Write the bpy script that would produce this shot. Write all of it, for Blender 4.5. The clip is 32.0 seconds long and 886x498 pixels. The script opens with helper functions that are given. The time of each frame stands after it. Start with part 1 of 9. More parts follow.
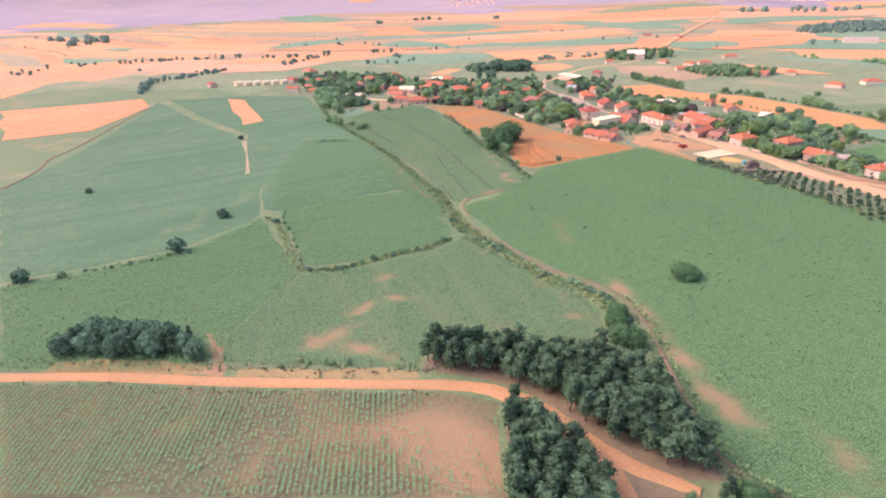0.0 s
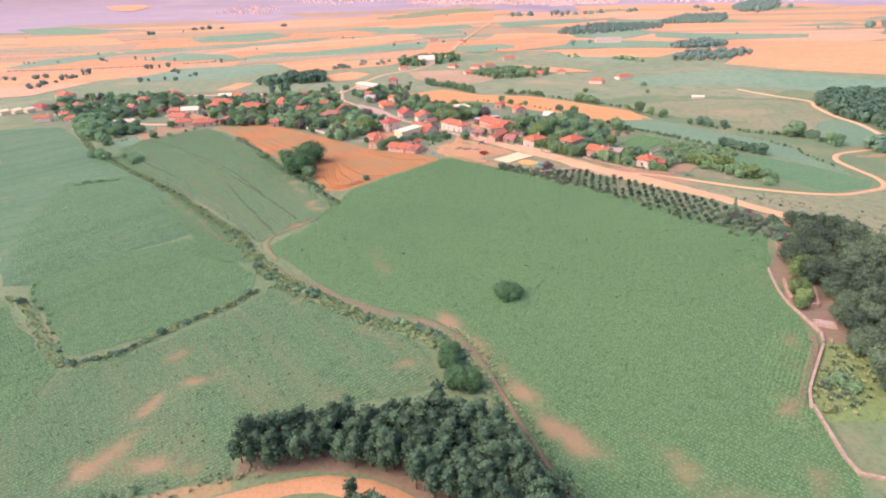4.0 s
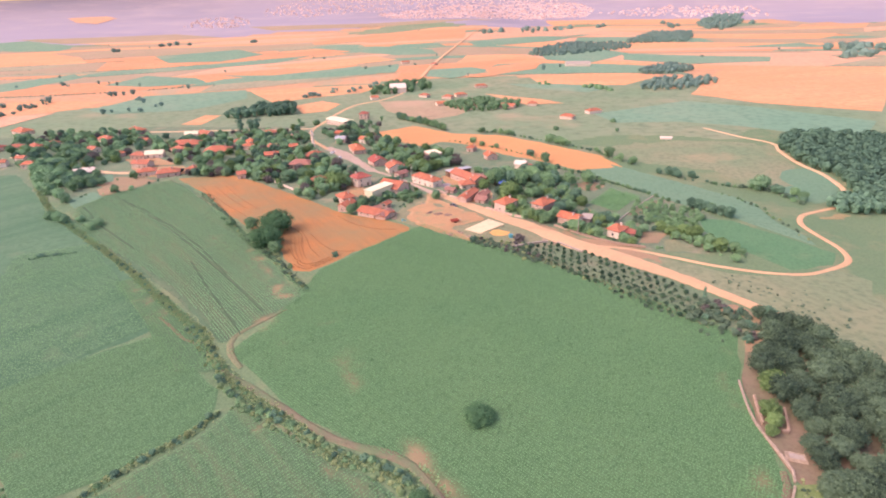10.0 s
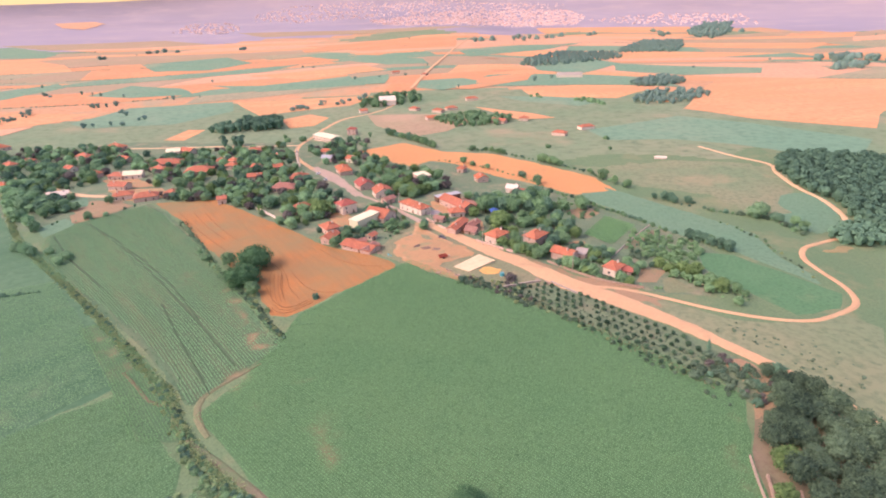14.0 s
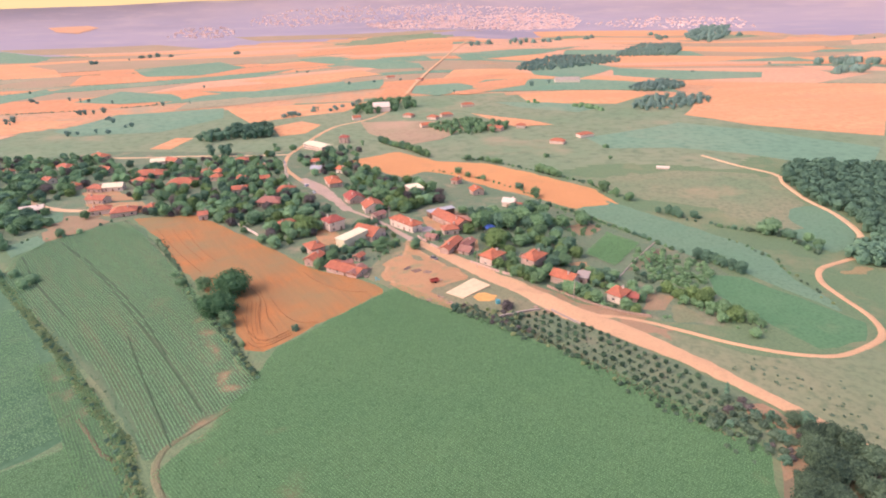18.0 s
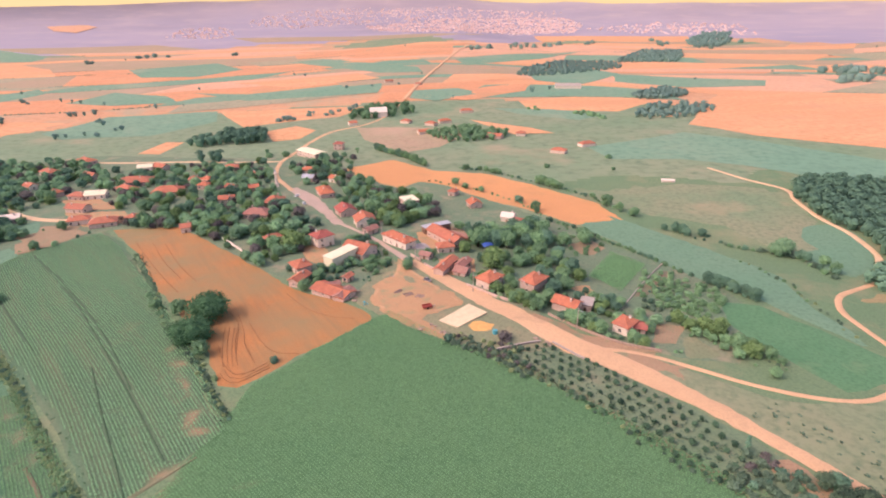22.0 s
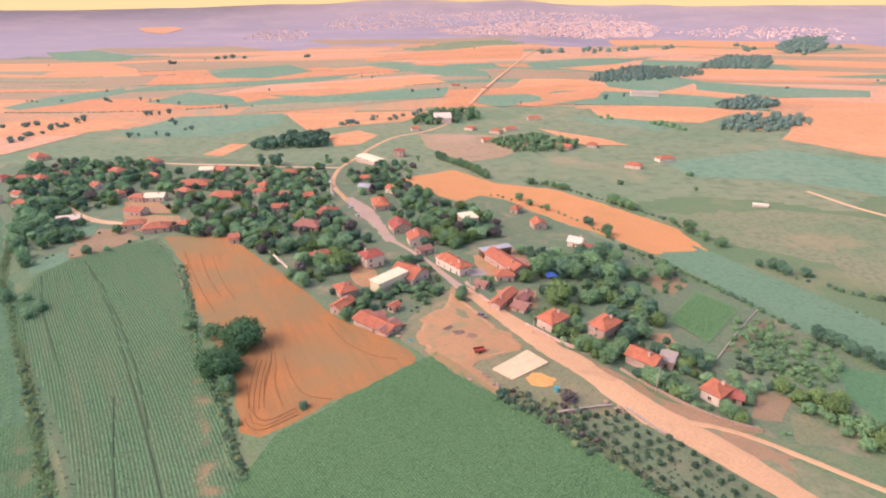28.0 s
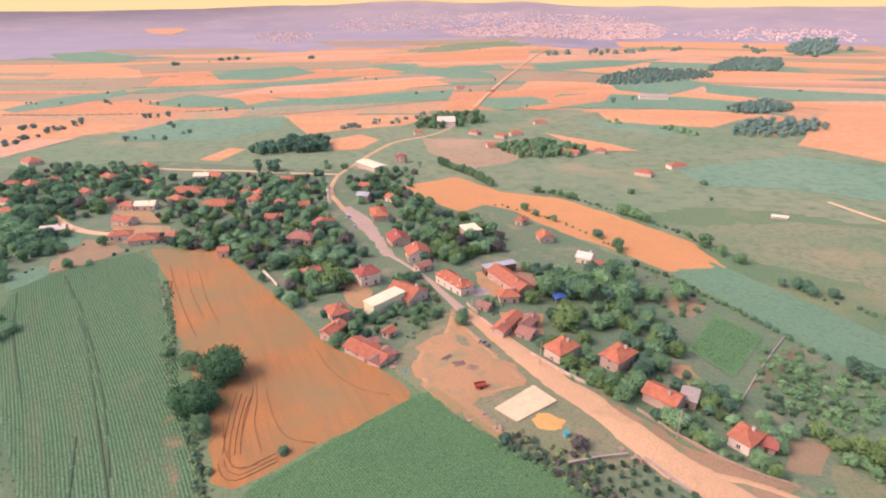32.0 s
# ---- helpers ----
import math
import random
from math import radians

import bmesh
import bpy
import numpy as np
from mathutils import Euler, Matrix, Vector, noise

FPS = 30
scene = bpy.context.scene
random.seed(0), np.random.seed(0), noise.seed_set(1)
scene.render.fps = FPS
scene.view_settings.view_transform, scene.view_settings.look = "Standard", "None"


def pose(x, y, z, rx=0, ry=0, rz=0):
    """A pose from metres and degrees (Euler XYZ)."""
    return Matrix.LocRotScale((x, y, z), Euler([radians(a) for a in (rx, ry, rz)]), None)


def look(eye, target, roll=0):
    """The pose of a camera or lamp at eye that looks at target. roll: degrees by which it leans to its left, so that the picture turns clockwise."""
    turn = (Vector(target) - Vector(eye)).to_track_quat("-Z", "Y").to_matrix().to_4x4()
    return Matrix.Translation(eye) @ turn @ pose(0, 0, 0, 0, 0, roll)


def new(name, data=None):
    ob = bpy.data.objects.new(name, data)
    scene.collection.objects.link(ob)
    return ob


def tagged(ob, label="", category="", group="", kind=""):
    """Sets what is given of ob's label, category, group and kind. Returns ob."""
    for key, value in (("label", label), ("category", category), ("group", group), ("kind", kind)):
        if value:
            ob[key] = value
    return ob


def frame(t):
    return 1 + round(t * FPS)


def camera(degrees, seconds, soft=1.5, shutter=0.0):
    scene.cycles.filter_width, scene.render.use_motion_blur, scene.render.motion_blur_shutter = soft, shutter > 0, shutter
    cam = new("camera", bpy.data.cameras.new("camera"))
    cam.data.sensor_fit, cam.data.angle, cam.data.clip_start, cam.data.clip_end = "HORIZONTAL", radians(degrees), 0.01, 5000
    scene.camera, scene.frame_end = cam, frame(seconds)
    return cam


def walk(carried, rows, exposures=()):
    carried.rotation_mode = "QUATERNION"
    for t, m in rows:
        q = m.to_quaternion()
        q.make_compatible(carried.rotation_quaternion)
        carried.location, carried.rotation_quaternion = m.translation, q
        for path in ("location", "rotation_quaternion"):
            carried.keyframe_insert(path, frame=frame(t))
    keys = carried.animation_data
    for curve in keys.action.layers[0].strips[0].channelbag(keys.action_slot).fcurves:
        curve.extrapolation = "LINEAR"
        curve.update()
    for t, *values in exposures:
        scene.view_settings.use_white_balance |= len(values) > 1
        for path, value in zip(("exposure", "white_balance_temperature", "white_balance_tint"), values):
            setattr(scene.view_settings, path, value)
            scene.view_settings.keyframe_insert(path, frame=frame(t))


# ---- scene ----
UNIT = 1.4   # metres to one unit of the plan
cam = camera(78.0, 32.0, soft=1.95)
PATH = [
    (0, (-1.69, -34.05, 53.09), (-37.96, 48.72, 10.26), -1.85),
    (0.5, (-1.78, -32.33, 53.11), (-23.17, 55.28, 9.91), -1.83),
    (1, (-2.42, -30.84, 53.16), (-10.52, 58.87, 9.73), -1.96),
    (1.5, (-2.74, -29.31, 53.21), (-9.65, 60.54, 9.86), -1.93),
    (2, (-2.84, -27.74, 53.19), (-9.39, 62.25, 10.08), -1.68),
    (2.5, (-2.81, -26.19, 53.25), (-9.23, 63.81, 10.14), -1.83),
    (3, (-2.75, -24.57, 53.35), (-9.06, 65.48, 10.31), -1.63),
    (3.5, (-2.71, -22.92, 53.66), (-8.66, 67.17, 10.67), -1.73),
    (5.5, (-2.22, -17.02, 59.25), (-7.06, 73.45, 16.92), -1.65),
    (6, (-2.12, -16.23, 60.72), (-6.55, 74.36, 18.59), -1.38),
    (6.5, (-1.96, -15.52, 62.23), (-6.16, 75.07, 20.10), -1.42),
    (7, (-1.87, -14.93, 63.75), (-5.69, 75.69, 21.64), -1.25),
    (7.5, (-1.67, -14.46, 65.29), (-4.92, 76.17, 23.16), -1.40),
    (8, (-1.54, -13.86, 66.81), (-3.79, 76.80, 24.67), -1.41),
    (8.5, (-1.46, -13.11, 68.39), (-2.93, 77.57, 26.27), -1.41),
    (9, (-1.35, -12.05, 69.96), (-2.69, 78.65, 27.87), -1.44),
    (9.5, (-1.18, -10.85, 71.45), (-2.51, 79.88, 29.42), -1.58),
    (10, (-0.97, -9.48, 72.98), (-2.21, 81.26, 30.98), -1.63),
    (10.5, (-0.76, -8.00, 74.44), (-1.81, 82.79, 32.55), -1.57),
    (11, (-0.61, -6.52, 75.69), (-1.32, 84.34, 33.92), -1.53),
    (11.5, (-0.56, -4.87, 76.73), (-0.96, 86.05, 35.07), -1.47),
    (12, (-0.37, -3.27, 77.43), (-0.58, 87.68, 35.87), -1.42),
    (12.5, (-0.18, -1.69, 77.91), (-0.30, 89.28, 36.38), -1.41),
    (13, (-0.00, 0.00, 78.34), (-0.02, 91.01, 36.90), -1.40),
    (13.5, (0.25, 1.71, 78.67), (0.34, 92.73, 37.25), -1.38),
    (14, (0.60, 3.49, 78.86), (0.81, 94.54, 37.50), -1.41),
    (14.5, (0.88, 5.19, 78.99), (1.15, 96.26, 37.67), -1.40),
    (16.5, (1.75, 12.17, 79.37), (2.29, 103.29, 38.20), -1.41),
    (17, (2.11, 13.99, 79.32), (2.67, 105.14, 38.20), -1.52),
    (17.5, (2.41, 15.78, 79.30), (3.05, 106.98, 38.29), -1.49),
    (18, (2.65, 17.53, 79.41), (3.32, 108.78, 38.52), -1.46),
    (18.5, (2.80, 19.16, 79.53), (3.52, 110.43, 38.68), -1.52),
    (19, (2.97, 20.86, 79.64), (3.74, 112.14, 38.81), -1.57),
    (19.5, (3.13, 22.47, 79.74), (3.98, 113.79, 39.00), -1.41),
    (20, (3.28, 24.08, 79.85), (4.19, 115.44, 39.20), -1.28),
    (20.5, (3.50, 25.67, 79.94), (4.42, 117.06, 39.36), -1.16),
    (21, (3.73, 27.35, 79.90), (4.69, 118.77, 39.39), -1.10),
    (21.5, (3.98, 29.00, 79.92), (4.98, 120.47, 39.52), -0.77),
    (22, (4.22, 30.63, 80.00), (5.19, 122.07, 39.54), -0.78),
    (22.5, (4.27, 32.25, 79.94), (5.29, 123.73, 39.57), -0.81),
    (23, (4.08, 34.01, 79.83), (1.41, 125.51, 39.58), -0.70),
    (23.5, (4.37, 35.83, 79.75), (-5.38, 126.89, 39.57), -0.52),
    (24, (4.56, 37.50, 79.75), (-5.27, 128.54, 39.55), -0.77),
    (24.5, (4.61, 39.20, 79.75), (-5.24, 130.27, 39.63), -0.73),
    (25, (4.75, 40.88, 79.76), (-5.14, 131.96, 39.68), -0.76),
    (25.5, (4.77, 42.55, 79.78), (-5.14, 133.65, 39.75), -0.76),
    (27.5, (4.75, 49.31, 79.88), (-5.16, 140.45, 39.94), -0.69),
    (28, (4.71, 50.94, 79.91), (-5.24, 142.08, 39.97), -0.73),
    (28.5, (4.73, 52.61, 79.92), (-5.19, 143.75, 39.98), -0.78),
    (29, (4.74, 54.28, 79.95), (-5.18, 145.44, 40.04), -0.72),
    (29.5, (4.74, 55.97, 79.94), (-5.18, 147.12, 40.03), -0.71),
    (30, (4.69, 57.64, 80.00), (-5.21, 148.79, 40.08), -0.69),
    (30.5, (4.70, 59.34, 80.00), (-5.21, 150.50, 40.12), -0.65),
    (31, (4.75, 61.00, 79.91), (-5.13, 152.19, 40.10), -0.64),
    (31.5, (4.80, 62.69, 79.83), (-5.10, 153.91, 40.06), -0.71),
    (32, (4.83, 64.51, 79.82), (-6.02, 155.63, 40.07), -0.70),
]
walk(cam, [(t, look(Vector(eye) * UNIT, Vector(aim) * UNIT, lean)) for t, eye, aim, lean in PATH],
     exposures=[(0.0, 1.42, 6980, 39), (8.0, 1.38, 6960, 39), (18.0, 1.2, 6900, 34), (32.0, 1.12, 6900, 33)])

# ---- sky and sun ----
SUN_HEIGHT, SUN_TURN = 46.0, 255.0
world = bpy.data.worlds.new("sky")
scene.world = world
world.use_nodes = True
wt = world.node_tree
sky = wt.nodes.new("ShaderNodeTexSky")
sky.sky_type, sky.sun_disc = "NISHITA", False
sky.sun_elevation, sky.sun_rotation = radians(SUN_HEIGHT), radians(SUN_TURN)
sky.altitude, sky.air_density, sky.dust_density, sky.ozone_density = 100, 1.0, 3.0, 1.0
wt.links.new(sky.outputs[0], wt.nodes["Background"].inputs[0])
wt.nodes["Background"].inputs[1].default_value = 0.15
sun_data = bpy.data.lights.new("sun", "SUN")
sun_data.energy, sun_data.angle, sun_data.color = 0.55, radians(35.0), (1.0, 0.9, 0.78)
sun = new("sun", sun_data)
sun.rotation_euler = (radians(90 - SUN_HEIGHT), 0, radians(180 - SUN_TURN))


# ---- materials ----
def material(name, rough=0.9, spec=0.2):
    m = bpy.data.materials.new(name)
    m.use_nodes = True
    b = m.node_tree.nodes["Principled BSDF"]
    b.inputs["Roughness"].default_value = rough
    b.inputs["Specular IOR Level"].default_value = spec
    return m, m.node_tree, b


def mixed(nt, fac, a, b):
    n = nt.nodes.new("ShaderNodeMix")
    n.data_type = "RGBA"
    for socket, value in ((n.inputs[0], fac), (n.inputs[6], a), (n.inputs[7], b)):
        if isinstance(value, bpy.types.NodeSocket):
            nt.links.new(value, socket)
        elif isinstance(value, (int, float)):
            socket.default_value = value
        else:
            socket.default_value = (*value, 1)
    return n.outputs[2]


def noise_fac(nt, scale, low, high, detail=4.0, vec=None, rough=0.6):
    n = nt.nodes.new("ShaderNodeTexNoise")
    n.inputs["Scale"].default_value, n.inputs["Detail"].default_value = scale / UNIT, detail
    n.inputs["Roughness"].default_value = rough
    if vec is None:
        g = nt.nodes.new("ShaderNodeNewGeometry")
        vec = g.outputs["Position"]
    nt.links.new(vec, n.inputs["Vector"])
    r = nt.nodes.new("ShaderNodeMapRange")
    r.inputs[1].default_value, r.inputs[2].default_value = low, high
    nt.links.new(n.outputs[0], r.inputs[0])
    return r.outputs[0]


def bumped(nt, b, height, strength, distance):
    n = nt.nodes.new("ShaderNodeBump")
    n.inputs["Strength"].default_value, n.inputs["Distance"].default_value = strength, distance
    nt.links.new(height, n.inputs["Height"])
    nt.links.new(n.outputs[0], b.inputs["Normal"])


def soil(name, main, second, patch, big=0.02, mid=0.15, fine=1.5, patch_at=(0.55, 0.75), rows=None, row_mix=0.5, furrow=None, streak=None, relief=0.6):
    """Ground cover: two tones at two scales, bare patches, and, where rows is (spacing, degrees), sown lines."""
    m, nt, b = material(name)
    c = mixed(nt, noise_fac(nt, big, 0.35, 0.65), main, second)
    dark = tuple(v * 0.72 for v in main)
    c = mixed(nt, noise_fac(nt, fine, 0.45, 0.75, 5), c, dark)
    if rows:
        g = nt.nodes.new("ShaderNodeNewGeometry")
        mp = nt.nodes.new("ShaderNodeMapping")
        mp.inputs["Rotation"].default_value = (0, 0, radians(-rows[1]))
        nt.links.new(g.outputs["Position"], mp.inputs[0])
        w = nt.nodes.new("ShaderNodeTexWave")
        w.bands_direction = "Y"
        w.inputs["Scale"].default_value = 0.314 / (rows[0] * UNIT)
        w.inputs["Distortion"].default_value = 1.2
        w.inputs["Detail"].default_value = 2.0
        w.inputs["Detail Scale"].default_value = 0.6
        nt.links.new(mp.outputs[0], w.inputs[0])
        r = nt.nodes.new("ShaderNodeMapRange")
        r.inputs[1].default_value, r.inputs[2].default_value, r.inputs[4].default_value = 0.2, 0.9, row_mix
        nt.links.new(w.outputs[1], r.inputs[0])
        c = mixed(nt, r.outputs[0], c, furrow or patch)
    if streak:
        g = nt.nodes.new("ShaderNodeNewGeometry")
        turn = nt.nodes.new("ShaderNodeMapping")
        turn.vector_type = "TEXTURE"
        turn.inputs["Rotation"].default_value = (0, 0, radians(streak[0]))
        turn.inputs["Scale"].default_value = (12.0, 1.0, 1.0)
        nt.links.new(g.outputs["Position"], turn.inputs[0])
        c = mixed(nt, noise_fac(nt, streak[1], 0.46, 0.72, 5, turn.outputs[0]), c, streak[2])
    c = mixed(nt, noise_fac(nt, mid * 0.35, *patch_at), c, patch)
    worn = nt.nodes.new("ShaderNodeAttribute")
    worn.attribute_name = "bare"
    grain = noise_fac(nt, 0.3, 0.28, 0.72, 7, None, 0.75)
    add = nt.nodes.new("ShaderNodeMath")
    add.operation = "MULTIPLY_ADD"
    add.inputs[1].default_value, add.inputs[2].default_value = 1.4, -0.55
    nt.links.new(worn.outputs["Fac"], add.inputs[0])
    both = nt.nodes.new("ShaderNodeMath")
    both.use_clamp = True
    nt.links.new(add.outputs[0], both.inputs[0])
    nt.links.new(grain, both.inputs[1])
    cut = nt.nodes.new("ShaderNodeMath")
    cut.operation, cut.use_clamp = "MULTIPLY", True
    nt.links.new(both.outputs[0], cut.inputs[0])
    nt.links.new(worn.outputs["Fac"], cut.inputs[1])
    c = mixed(nt, cut.outputs[0], c, (0.325, 0.215, 0.115))
    nt.links.new(c, b.inputs["Base Color"])
    bumped(nt, b, noise_fac(nt, fine * 1.5, 0.2, 0.8, 6), relief, 0.25)
    return m


def plain(name, colour, rough=0.8, vary=0.25, scale=2.0, metallic=0.0, spec=0.3):
    m, nt, b = material(name, rough, spec)
    c = mixed(nt, noise_fac(nt, scale, 0.35, 0.7), colour, tuple(v * (1 - vary) for v in colour))
    c = mixed(nt, noise_fac(nt, scale * 9, 0.5, 0.8), c, tuple(v * (1 - vary * 0.6) for v in colour))
    nt.links.new(c, b.inputs["Base Color"])
    b.inputs["Metallic"].default_value = metallic
    bumped(nt, b, noise_fac(nt, scale * 12, 0.2, 0.8), 0.3, 0.03)
    return m


def foliage(name, light, dark, spread=0.5):
    m, nt, b = material(name, 0.85, 0.1)
    g = nt.nodes.new("ShaderNodeNewGeometry")
    o = nt.nodes.new("ShaderNodeObjectInfo")
    c = mixed(nt, g.outputs["Random Per Island"], light, dark)
    a = mixed(nt, o.outputs["Random"], tuple(v * (1 - spread) for v in dark), tuple(min(1, v * (1 + 0.6 * spread)) for v in light))
    c = mixed(nt, 0.4, c, a)
    nt.links.new(c, b.inputs["Base Color"])
    return m


def tiled_roof(name, colour):
    m, nt, b = material(name, 0.8, 0.25)
    o = nt.nodes.new("ShaderNodeObjectInfo")
    c = mixed(nt, noise_fac(nt, 0.7, 0.4, 0.7), colour, tuple(v * 0.62 for v in colour))
    c = mixed(nt, noise_fac(nt, 5.0, 0.5, 0.75), c, tuple(v * 0.75 for v in colour))
    f = nt.nodes.new("ShaderNodeMath")
    f.operation = "MULTIPLY"
    f.inputs[1].default_value = 0.55
    nt.links.new(o.outputs["Random"], f.inputs[0])
    c = mixed(nt, f.outputs[0], c, (0.36, 0.13, 0.085))
    nt.links.new(c, b.inputs["Base Color"])
    bumped(nt, b, noise_fac(nt, 8.0, 0.3, 0.7), 0.5, 0.05)
    return m


